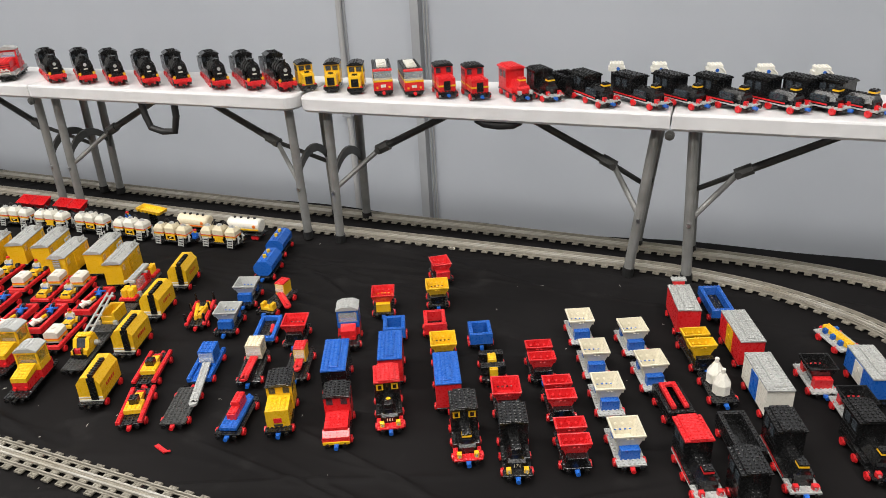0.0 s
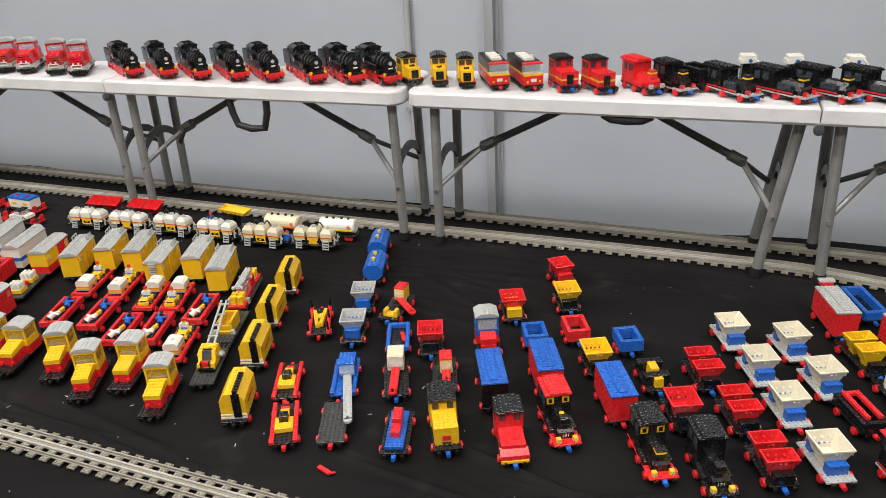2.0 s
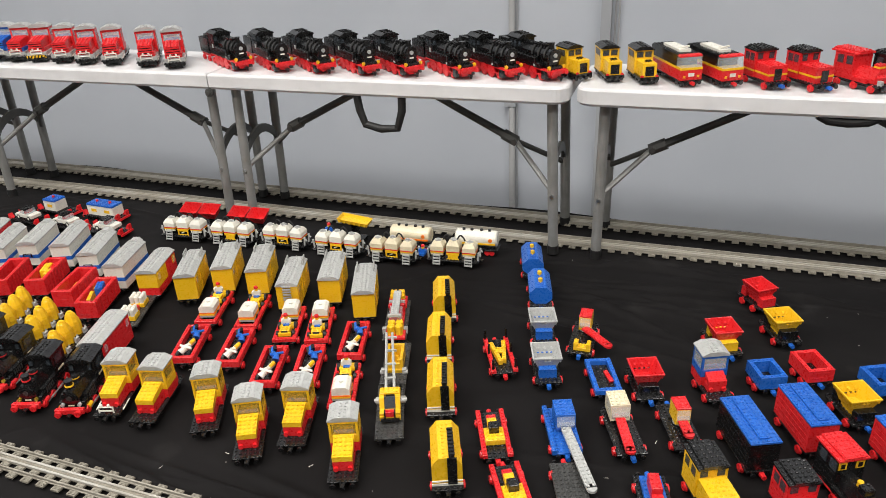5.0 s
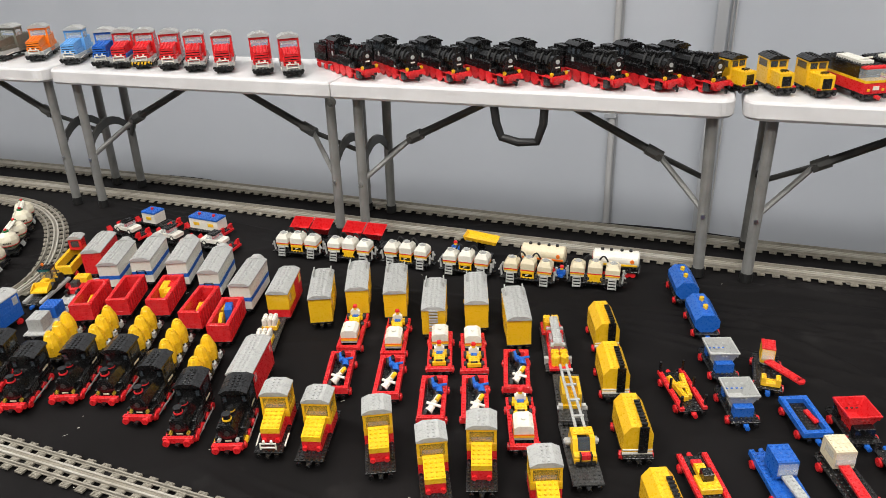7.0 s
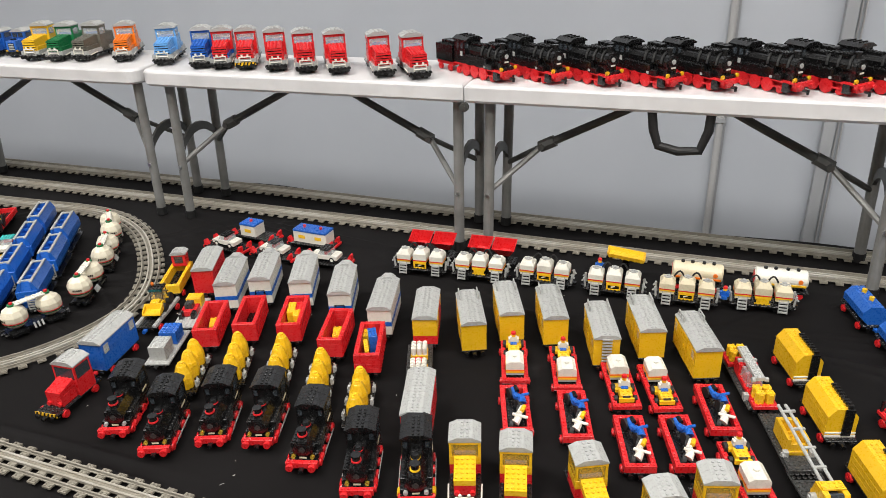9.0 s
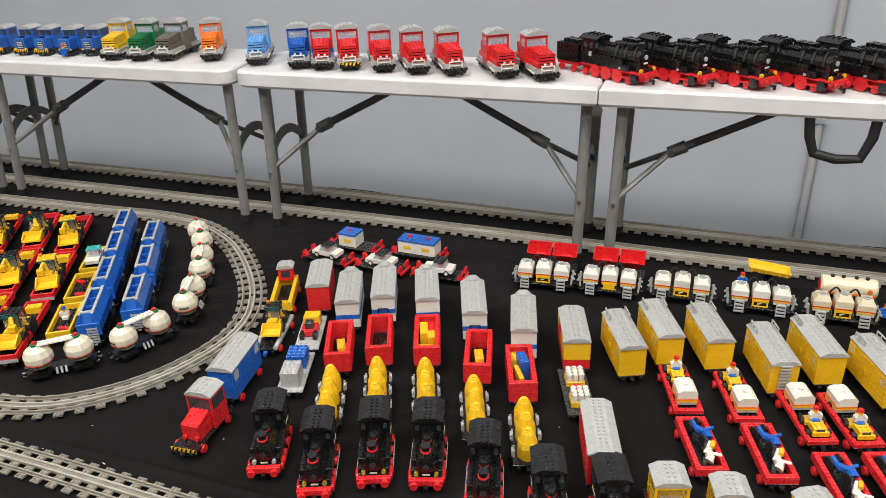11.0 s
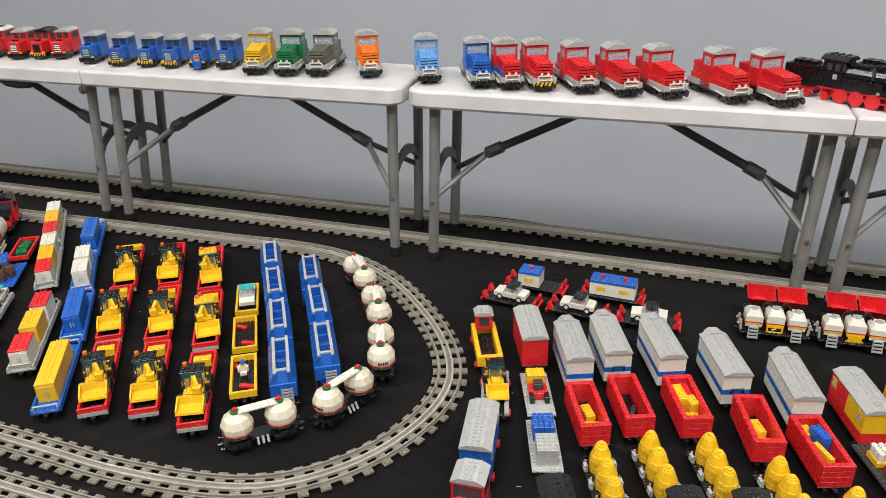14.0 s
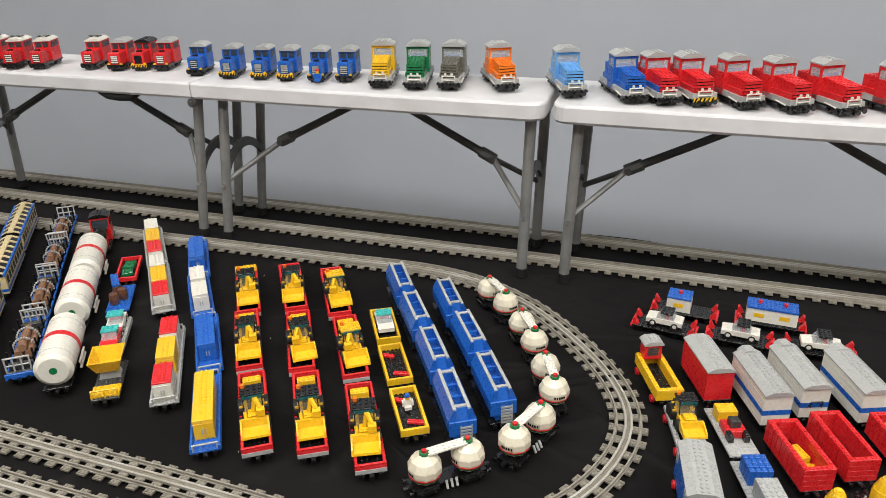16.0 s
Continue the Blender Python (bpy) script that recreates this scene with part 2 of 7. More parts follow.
def black_cloth():
    """A cloth with gentle folds that run out from where it is pulled."""
    rng = np.random.RandomState(4)
    xs, ys = np.linspace(-5.0, 1.4, 900), np.linspace(0.34, 1.0, 190)
    ts = np.linspace(0, 1, 330)
    folds = [(rng.uniform(-5.4, 2.0), rng.uniform(0.5, 1.85), rng.uniform(-0.5, 0.9), rng.uniform(0.12, 0.45), rng.uniform(0.003, 0.006), rng.uniform(0.0012, 0.0030)) for _ in range(90)]
    # long creases where nothing stands: middle strip, inside the loop, along the front
    for x0, x1, y0, y1, a0, a1, n in ((-0.85, 0.45, 1.38, 1.60, -0.30, 0.05, 14), (-2.9, -2.55, 0.85, 1.45, -0.9, 0.9, 16), (-2.5, -0.9, 0.62, 0.72, -0.25, 0.25, 10), (-0.6, 0.3, 0.60, 0.85, -0.6, 0.6, 10), (-2.5, -2.3, 1.3, 1.6, -1.2, 0.2, 7), (-0.95, -0.72, 1.2, 1.5, -0.6, 0.4, 7)):
        folds += [(rng.uniform(x0, x1), rng.uniform(y0, y1), rng.uniform(a0, a1), rng.uniform(0.08, 0.30), rng.uniform(0.0022, 0.0045), rng.uniform(0.0045, 0.0085)) for _ in range(n)]
    far = 1.862 + 0.022 * np.tanh(-(xs + 1.9) * 1.2) + 0.012 * np.sin(xs * 4.3) + 0.006 * np.sin(xs * 11.7 + 1)
    X = np.repeat(xs[None, :], len(ts), 0)
    Y = 0.34 + ts[:, None] * (far[None, :] - 0.34)
    Z = np.zeros_like(X)
    for fx, fy, a, l, w, h in folds:
        c, s = math.cos(a), math.sin(a)
        along, across = (X - fx) * c + (Y - fy) * s, -(X - fx) * s + (Y - fy) * c
        Z += h * np.exp(-(along / l) ** 2 - (across / (w * 2.2)) ** 2)
    # three long creases pulled across the bare strip
    for line, w, h in ((((-1.00, 1.500), (-0.49, 1.488), (-0.10, 1.482), (0.30, 1.44)), 0.0045, 0.0055), (((-1.05, 1.545), (-0.86, 1.566), (-0.74, 1.615)), 0.006, 0.006), (((-0.95, 1.44), (-0.70, 1.455), (-0.45, 1.43)), 0.004, 0.004)):
        for (xa, ya), (xb, yb) in zip(line, line[1:]):
            k = np.clip((X - xa) / (xb - xa), 0, 1)
            inside = ((X >= xa) & (X < xb)).astype(float)
            Z += inside * h * np.exp(-((Y - ya - k * (yb - ya) - 0.004 * np.sin(X * 31)) / w) ** 2)
    Z += 0.0008 * np.sin(X * 9 + 2 * np.sin(Y * 5)) + 0.0006 * np.sin(Y * 17 + X * 3) - 0.004
    # the cloth hangs down at the far and the near edge
    for k, drop in ((0, 0.006), (1, 0.05), (2, 0.3)):
        X, Y, Z = np.vstack([xs, X, xs]), np.vstack([Y[0] - 0.008, Y, Y[-1] + 0.008 + 0.01 * np.sin(xs * 23) * (k == 2)]), np.vstack([Z[0] - drop, Z, Z[-1] - drop])
    ys = Y[:, 0]
    nx, ny = len(xs), len(ys)
    me = bpy.data.meshes.new("cloth")
    quads = [(j * nx + i, j * nx + i + 1, (j + 1) * nx + i + 1, (j + 1) * nx + i) for j in range(ny - 1) for i in range(nx - 1)]
    me.from_pydata(np.stack([X.ravel(), Y.ravel(), Z.ravel()], 1).tolist(), [], quads)
    me.polygons.foreach_set("use_smooth", [True] * len(me.polygons))
    me.materials.append(MATS["black_cloth"])
    return tagged(new("ground_cloth", me), "black cloth with soft creases and dust specks", "cloth", kind="structure")


black_cloth()


def wall_post():
    p = thing("wall_post", "grey steel post on the panel wall with thin cables", "post")
    part("post", Form(1).box(-0.995, -0.962, 2.50, 2.539, -TABLE, HALL), "post_paint", p)
    for dx in (0.012, 0.024):
        part("cable", Form(1).tube((-0.962 + dx, 2.532, -TABLE), (-0.966 + dx, 2.532, HALL), 0.003, n=8), "hall_paint", p, "thin pale cable beside the post")
    return p


def wall_pipe():
    p = thing("wall_pipe", "pale conduit pipe clipped to the wall", "pipe")
    part("pipe", Form(1).tube((-1.30, 2.524, -TABLE), (-1.30, 2.524, HALL), 0.0115, n=14), "hall_paint", p)
    for z in (0.10, 0.62):
        part("clip", Form(1).box(-1.325, -1.285, 2.51, 2.539, z, z + 0.014), "post_paint", p)


wall_post()
wall_pipe()


def wall_joint(x):
    single("wall_joint", Form(1).box(x - 0.004, x + 0.004, 2.534, 2.5395, -TABLE, HALL), "post_paint", "narrow vertical joint strip between wall panels", "trim", kind="structure")


for jx in (-1.285,):
    wall_joint(jx)

# ---- folding benches ----
BENCH_TOP, BENCH_DEEP = 0.428, 0.25


def rounded(x0, x1, y0, y1, r, corners):
    """A plan outline whose named corners (of sw se ne nw) are round."""
    out = []
    for key, cx, cy, a0 in (("sw", x0 + r, y0 + r, 180), ("se", x1 - r, y0 + r, 270), ("ne", x1 - r, y1 - r, 0), ("nw", x0 + r, y1 - r, 90)):
        if key in corners:
            out += [(cx + r * math.cos(radians(a0 + 15 * k)), cy + r * math.sin(radians(a0 + 15 * k))) for k in range(7)]
        else:
            out.append((x0 if "w" in key else x1, y0 if "s" in key else y1))
    return out


def soft_top(f, outline, z0, z1, c):
    """A lipped slab with broken edges, swept from a plan outline."""
    cx, cy = sum(p[0] for p in outline) / len(outline), sum(p[1] for p in outline) / len(outline)

    def inset(d):
        return [(x - d * math.copysign(1, x - cx), y - d * math.copysign(1, y - cy)) for x, y in outline]
    levels = [(inset(c * 0.7), z0), (outline, z0 + c), (outline, z1 - c), (inset(c * 0.35), z1 - c * 0.3), (inset(c), z1)]
    n = len(outline)
    v = [(x, y, z) for pts, z in levels for x, y in pts]
    fs = [tuple(range(n - 1, -1, -1)), tuple(range(4 * n, 5 * n))]
    for k in range(4):
        fs += [(k * n + i, k * n + (i + 1) % n, (k + 1) * n + (i + 1) % n, (k + 1) * n + i) for i in range(n)]
    f.add(v, fs)


def bench(x0, x1, hinge, handle_x, handle_long, feet):
    """A fold-in-half bench from x0 to x1, hinged in the middle; four pairs of legs with folding braces."""
    y0, y1 = 1.555, 1.555 + BENCH_DEEP
    p = thing("folding_bench", "white moulded plastic fold-in-half bench with grey steel legs", "bench", "row of benches along the wall")
    for a, b, corners in ((x0, hinge - 0.0015, ("sw", "nw")), (hinge + 0.0015, x1, ("se", "ne"))):
        f = Form(1)
        soft_top(f, rounded(a, b, y0, y1, 0.035, corners), BENCH_TOP - 0.04, BENCH_TOP, 0.006)
        part("bench_top", f, "bench_plastic", p, "white textured plastic half of the bench top")
    part("hinge_bolt", Form(1).tube((hinge, y0 + 0.004, 0.379), (hinge, y0 - 0.004, 0.379), 0.011, n=14).tube((hinge, y0 - 0.003, 0.379), (hinge, y0 - 0.008, 0.379), 0.005, n=10), "strap_steel", p)
    for (foot, lean), side in zip(feet, (1, -1, 1, -1)):
        for y in (y0 + 0.045, y1 - 0.03):
            leg = part("leg", Form(1).tube((foot, y, 0.005), (foot + lean, y, 0.39), 0.0125, n=14), "leg_paint", p)
            part("foot_cap", Form(1).tube((foot, y, 0), (foot + lean * 0.05, y, 0.022), 0.0145, n=14), "rubber", leg)
            if y < y0 + 0.1:
                part("bolt", Form(1).tube((foot + lean * 0.4, y - 0.012, 0.155), (foot + lean * 0.4, y - 0.017, 0.155), 0.005, n=10), "bolt_steel", leg)
        # curved cross bar between the two legs
        bar = Form(1)
        arcs = [(y0 + 0.045 + (BENCH_DEEP - 0.075) * k / 8, 0.19 + 0.055 * math.sin(math.pi * k / 8) ** 0.7) for k in range(9)]
        bar.prism([(y, z + 0.012) for y, z in arcs] + [(y, z - 0.012) for y, z in reversed(arcs)], foot + lean * 0.6 - 0.004, foot + lean * 0.6 + 0.004, "x")
        part("cross_bar", bar, "strap_steel", p)
        ym = y0 + BENCH_DEEP / 2
        joint = Vector((foot + lean + side * 0.105, ym, 0.259))
        root = Vector((foot + lean + side * 0.36, ym, 0.389))
        d = (root - joint).normalized()
        part("brace_arm", Form(1).tube(tuple(root), tuple(joint), 0.0085, 0.0105, n=8), "strap_steel", p)
        part("brace_strut", Form(1).tube(tuple(joint), (foot + lean * 0.4, y0 + 0.045, 0.162), 0.0068, n=8), "leg_paint", p)
        part("brace_rod", Form(1).tube(tuple(joint), (foot + lean * 0.4, y1 - 0.03, 0.175), 0.0068, n=8), "strap_steel", p)
        part("brace_clip", Form(1).tube(tuple(joint - d * 0.006), tuple(joint + d * 0.034), 0.0145, n=8).tube((joint.x, ym - 0.017, joint.z), (joint.x, ym + 0.017, joint.z), 0.008, n=8), "strap_steel", p)
    h = Form(1)
    drop = 0.078 if handle_long else 0.012
    a, b = handle_x - 0.055, handle_x + 0.055
    if handle_long:
        pts = [(a - 0.004, 0.39), (a + 0.002, 0.39 - drop * 0.55), (a + 0.014, 0.392 - drop), (handle_x, 0.382 - drop), (b - 0.012, 0.386 - drop), (b + 0.002, 0.39 - drop * 0.5), (b + 0.004, 0.39)]
        h.pipe([(x, y0 + 0.017, z) for x, z in pts], 0.0098, 12)
    else:
        h.pipe([(a, y0 + 0.017, 0.390), (a + 0.02, y0 + 0.017, 0.379), (handle_x, y0 + 0.017, 0.376), (b - 0.02, y0 + 0.017, 0.379), (b, y0 + 0.017, 0.390)], 0.0105, 12)
    part("carry_handle", h, "rubber", p, "black strap carry handle")
    return p


bench(-4.57, -2.769, -3.632, -3.86, False, ((-4.50, 0.02), (-3.696, 0.05), (-3.619, 0.045), (-2.815, 0.012)))
bench(-2.754, -0.944, -1.866, -1.40, True, ((-2.714, 0.015), (-1.902, 0.008), (-1.827, 0.010), (-0.975, -0.010)))
bench(-0.928, 0.94, 0.014, -0.385, False, ((-0.870, 0.004), (-0.062, 0.046), (0.078, -0.015), (0.88, -0.01)))

# ---- toy railway track ----
TRACK_GROUP = "toy railway track on the cloth"


def sleeper_mesh():
    f = Form().box(-4, 4, -1, 1, 0, 0.42)
    f.studs(-4, -1, 1, 2, 0.42).studs(3, -1, 1, 2, 0.42)
    f.studs(-2, -1, 1, 2, 0.42).studs(1, -1, 1, 2, 0.42)
    return f


def rail_strip(f, line, off, half, z0, z1, m=0):
    """A bar along a line of (x, y, heading), off to its side."""
    rings = []
    for x, y, a in line:
        c, s = math.cos(a), math.sin(a)
        ring = []
        for d, z in ((-half, z0), (half, z0), (half, z1), (-half, z1)):
            q = (off + d) * U
            ring.append((x - s * q, y + c * q, z * U))
        rings.append(ring)
    v = [p for r in rings for p in r]
    fs = [(3, 2, 1, 0), tuple(4 * (len(rings) - 1) + i for i in range(4))]
    for k in range(len(rings) - 1):
        fs += [(4 * k + i, 4 * k + (i + 1) % 4, 4 * k + 4 + (i + 1) % 4, 4 * k + 4 + i) for i in range(4)]
    f.add(v, fs, m)


def resample(points, step):
    out, carry = [], 0.0
    for (x0, y0), (x1, y1) in zip(points, points[1:]):
        d = math.hypot(x1 - x0, y1 - y0)
        while carry < d:
            k = carry / d
            out.append((x0 + (x1 - x0) * k, y0 + (y1 - y0) * k, math.atan2(y1 - y0, x1 - x0)))
            carry += step
        carry -= d
    # even the headings out
    return [(x, y, math.atan2(out[min(i + 1, len(out) - 1)][1] - out[max(i - 1, 0)][1], out[min(i + 1, len(out) - 1)][0] - out[max(i - 1, 0)][0])) for i, (x, y, a) in enumerate(out)]


def track(points, label):
    """One run of track: sleepers every four studs, two running rails and a metal middle rail."""
    p = thing("railway_track", label, "track", TRACK_GROUP)
    line = resample(points, 4 * U)
    me = common("sleeper", "sleeper_grey", sleeper_mesh)
    for x, y, a in line:
        ob = part("sleeper", me, "sleeper_grey", p)
        ob.matrix_basis = pose(x, y, 0.0015, 0, 0, math.degrees(a) + 90)
    for off in (-2.5, 2.5):
        f = Form(1)
        rail_strip(f, line, off, 0.36, 0.55, 0.8)
        rail_strip(f, line, off, 0.17, 0.8, 1.4)
        part("running_rail", f, "rail_grey", p)
    f = Form(1)
    rail_strip(f, line, 0, 0.85, 0.5, 0.7)
    part("middle_rail", f, "sleeper_grey", p)
    for off in (-0.62, 0.62):
        f = Form(1)
        rail_strip(f, line, off, 0.22, 0.7, 1.15)
        part("conductor_rail", f, "rail_metal", p, "dull metal conductor rail")
    return p


def arc(cx, cy, r, a0, a1, n=40):
    return [(cx + r * math.cos(radians(a0 + (a1 - a0) * k / n)), cy + r * math.sin(radians(a0 + (a1 - a0) * k / n))) for k in range(n + 1)]


FAR = [(-4.95, 1.846), (-2.9, 1.838), (-1.9, 1.812), (-1.2, 1.795), (-0.6, 1.782), (-0.1, 1.768), (0.32, 1.744), (0.6, 1.67), (0.85, 1.55), (1.0, 1.42)]
NEAR = [(-4.95, 1.70), (-2.6, 1.690), (-1.5, 1.668), (-0.5, 1.660), (-0.05, 1.652), (0.10, 1.638), (0.25, 1.604), (0.37, 1.551), (0.48, 1.474), (0.57, 1.36), (0.61, 1.22), (0.58, 1.06)]


def eased(points, n=12):
    """A smooth line through a few points (Catmull-Rom)."""
    out = []
    q = [points[0]] + points + [points[-1]]
    for a, b, c, d in zip(q, q[1:], q[2:], q[3:]):
        for k in range(n):
            t = k / n
            out.append(tuple(0.5 * (2 * b[i] + (c[i] - a[i]) * t + (2 * a[i] - 5 * b[i] + 4 * c[i] - d[i]) * t * t + (3 * b[i] - a[i] - 3 * c[i] + d[i]) * t ** 3) for i in (0, 1)))
    return out + [points[-1]]


track(eased(FAR), "grey toy track along the far edge of the table")
track(eased(NEAR), "grey toy track behind the bench legs")
LOOP = [(-4.95, 1.53), (-4.2, 1.533), (-3.35, 1.550), (-3.0, 1.552), (-2.795, 1.474), (-2.634, 1.325), (-2.540, 1.182), (-2.520, 1.060), (-2.565, 0.925), (-2.650, 0.826), (-2.760, 0.771), (-2.95, 0.751), (-3.2, 0.760), (-4.0, 0.782), (-4.95, 0.80)]
track(eased(LOOP), "oval loop of grey toy track with a metal middle rail")
track([(-4.95, 0.735), (-3.4, 0.678), (-2.6, 0.662), (-1.9, 0.636), (-1.0, 0.604), (-0.4, 0.585), (0.6, 0.56)], "grey toy track along the near edge of the table")

# ---- parts that all the toy trains share ----
def wheel_form():
    f = Form().tube((-0.3, 0, 0), (0.12, 0, 0), 0.86, n=18).tube((0.12, 0, 0), (0.3, 0, 0), 1.04, n=18)
    for k in range(6):
        a = math.pi * k / 3
        f.tube((-0.34, 0.5 * math.cos(a), 0.5 * math.sin(a)), (-0.3, 0.5 * math.cos(a), 0.5 * math.sin(a)), 0.14, n=6)
    return f.tube((-0.45, 0, 0), (-0.3, 0, 0), 0.22, n=8)


def wheels(p, ys, colour="red", x=3.05, z=1.04):
    me = common("wheel", colour, wheel_form)
    for y in ys:
        for s in (-1, 1):
            part("wheel", me, colour, p, at=(s * x, y, z), turn=0 if s < 0 else 180)


def bogie_form():
    f = Form().box(-2, 2, -2.4, 2.4, 0.9, 1.5).box(-2.6, -2.1, -2.2, 2.2, 0.7, 1.4).box(2.1, 2.6, -2.2, 2.2, 0.7, 1.4)
    for y in (-1.4, 1.4):
        for s in (-1, 1):
            f.tube((s * 2.6, y, 1.0), (s * 2.85, y, 1.0), 0.32, n=8)
    return f.box(-1.4, 1.4, -0.6, 0.6, 1.3, 1.7)


def small_wheel_form():
    return Form().tube((-0.25, 0, 0), (0.25, 0, 0), 0.82, n=16).tube((-0.35, 0, 0), (-0.25, 0, 0), 0.4, n=10)


def bogies(p, ys):
    me, wm = common("bogie", "black", bogie_form), common("small_wheel", "black", small_wheel_form)
    for y in ys:
        b = part("bogie", me, "black", p, at=(0, y, 0))
        for dy in (-1.4, 1.4):
            for s in (-1, 1):
                part("wheel", wm, "black", b, at=(s * 1.85, dy, 0.82))


def buffer_form():
    return Form().tube((0, 0, 0), (0, -0.5, 0), 0.3, n=10).tube((0, -0.5, 0), (0, -0.8, 0), 0.55, n=12)


def magnet_form():
    return Form().box(-0.5, 0.5, 0, -0.5, -0.3, 0.3).tube((0, -0.4, 0), (0, -1.3, 0), 0.5, n=12)


def ends(p, length, buffers="black", magnet="blue", back=None):
    """Buffers and a round magnet coupling at both ends."""
    bm_, mm = common("buffer", buffers, buffer_form), common("coupling", magnet, magnet_form)
    mb = common("coupling", back or magnet, magnet_form)
    for s, turn in ((-1, 0), (1, 180)):
        part("coupling", mm if s < 0 else mb, magnet, p, at=(0, s * length / 2, 1.35), turn=turn)
        if buffers != "none":
            for x in (-1.9, 1.9):
                part("buffer", bm_, buffers, p, at=(x, s * length / 2, 1.5), turn=turn)


def deck(p, length, colour="black", width=6, z=1.6, studs=True):
    f = Form()
    w = width / 2
    f.plate(-w, w, -length / 2, length / 2, z, z + 0.4) if studs else f.chamfer(-w, w, -length / 2, length / 2, z, z + 0.4, 0.05)
    part("deck", f, colour, p)


def chassis(p, length, kind="axle", colour="black", wheel="red", magnet="blue", studs=True, width=6, back=None):
    deck(p, length, colour, width, studs=studs)
    if kind == "axle":
        part("frame", Form().box(-1.6, 1.6, -length / 2 + 0.3, length / 2 - 0.3, 0.9, 1.6), "black", p)
        wheels(p, (-length / 2 + 2.3, length / 2 - 2.3), wheel)
    else:
        bogies(p, (-length / 2 + 3.2, length / 2 - 3.2))
    ends(p, length, magnet=magnet, back=back)


ARCH = [(-3.06, 0.0), (-3.06, 0.3), (-1.5, 1.1), (1.5, 1.1), (3.06, 0.3), (3.06, 0.0)]


def arched_roof(p, y0, y1, z, colour, name="roof", width=3.06, studs=True):
    k = width / 3.06
    f = Form().prism([(x * k, z + h) for x, h in ARCH], y0, y1)
    for y in range(math.ceil(y0) + 2, math.floor(y1), 2):
        f.prism([(x * k * 1.006, z + q * 1.02 + 0.01) for x, q in ARCH], y - 0.03, y + 0.03)
    if studs:
        f.studs(-1, y0 + 0.1, 2, int(y1 - y0), z + 1.1)
    part(name, f, colour, p)


def side_windows(p, x, ys, z0, z1, glass="clear_glass", frame_colour="white", w=0.9):
    """Small framed windows on both long sides."""
    for s in (-1, 1):
        for y in ys:
            f = Form().box(s * x, s * (x + 0.12), y - w, y + w, z0, z1)
            pane = part("window_frame", f, frame_colour, p)
            part("pane", Form().box(s * (x + 0.1), s * (x + 0.16), y - w + 0.2, y + w - 0.2, z0 + 0.2, z1 - 0.2), glass, pane)


# ---- goods wagons ----
def coursed(w, z0, z1, step=1.2, groove=0.05):
    """The outline of a wall of bricks: a small groove at each course."""
    side, z = [], z0
    while z < z1 - 0.01:
        q = min(z + step, z1)
        side += [(w, z + groove), (w, q - groove), (w - groove, q)]
        z = q
    return [(-w + groove, z0), (w - groove, z0)] + side + [(-x, h) for x, h in reversed(side)]


def covered_van(label, group, body, roof, length=15, flat=False, stripe=None, door=None, ends_colour=None, kind="bogie", top=9.0, porch=None, grille=False, windows=None, magnet="black", wheel="red", deck_colour="black", hump=False):
    """A closed van. flat: a studded plate roof in place of an arched one."""
    p = thing("covered_van", label, "toy wagon", group)
    chassis(p, length, kind, deck_colour, wheel, magnet, studs=False)
    h = length / 2 - 0.2
    part("body", Form().prism(coursed(2.95, 2.0, top), -h, h), body, p)
    if stripe:
        part("stripe", Form().box(-2.985, 2.985, -h - 0.03, h + 0.03, 4.4, 5.6), stripe, p, "bright stripe round the body")
    if ends_colour:
        part("end_panel", Form().box(-2.9, 2.9, -h - 0.06, -h + 0.02, 4.4, top), ends_colour, p)
        part("end_panel", Form().box(-2.99, 2.99, -h, -h + 7, 4.4, top - 0.02), ends_colour, p)
    if door:
        for s in (-1, 1):
            d = part("door", Form().box(s * 2.95, s * 3.12, -2, 2, 2.2, top - 0.3), door, p)
            part("handle", Form().box(s * 3.12, s * 3.3, -0.2, 0.2, 5, 6), door, d)
    if windows:
        side_windows(p, 2.95, (-h + 1.6, h - 1.6), 6.2, 8.4, frame_colour=windows)
    if flat:
        f = Form().plate(-3, 3, -length / 2, length / 2, top, top + 0.4)
        part("roof", f, roof, p)
        g = Form().plate(-1, 1, -length / 2 + 1, length / 2 - 1, top + 0.4, top + 0.8)
        part("roof_ridge", g, roof, p)
    else:
        arched_roof(p, -length / 2 - 0.1, length / 2 + 0.1, top, roof)
    if hump:
        part("tail_roof", Form().prism([(x * 0.6, top + 0.5 + y) for x, y in ARCH], h - 1.5, h + 1.0), roof, p)
        part("tail", Form().box(-1.8, 1.8, h, h + 0.7, 2.5, top + 0.6), body, p)
    if grille:
        f = Form()
        for x in (-1.2, 1.2):
            f.tube((x, -h - 0.1, 5.0), (x, -h - 0.7, 5.0), 0.16, n=6).tube((x, -h - 0.7, 4.9), (x, -h - 0.7, 6.2), 0.16, n=6)
        part("end_rail", f.tube((-1.3, -h - 0.7, 6.2), (1.3, -h - 0.7, 6.2), 0.16, n=6), "black", p)
    if porch:
        for s in (-1, 1):
            f = Form()
            f.tube((s * 2.3, h - 0.3, top + 0.8), (s * 2.3, h - 4, top + 0.8), 0.2, n=6)
            for y in (h - 0.4, h - 2, h - 4):
                f.tube((s * 2.3, y, top + 0.3), (s * 2.3, y, top + 1.9), 0.18, n=6)
            f.tube((s * 2.3, h - 0.4, top + 1.9), (s * 2.3, h - 4, top + 1.9), 0.18, n=6)
            part("roof_rack", f, porch, p, "grey roof rack")
    return p


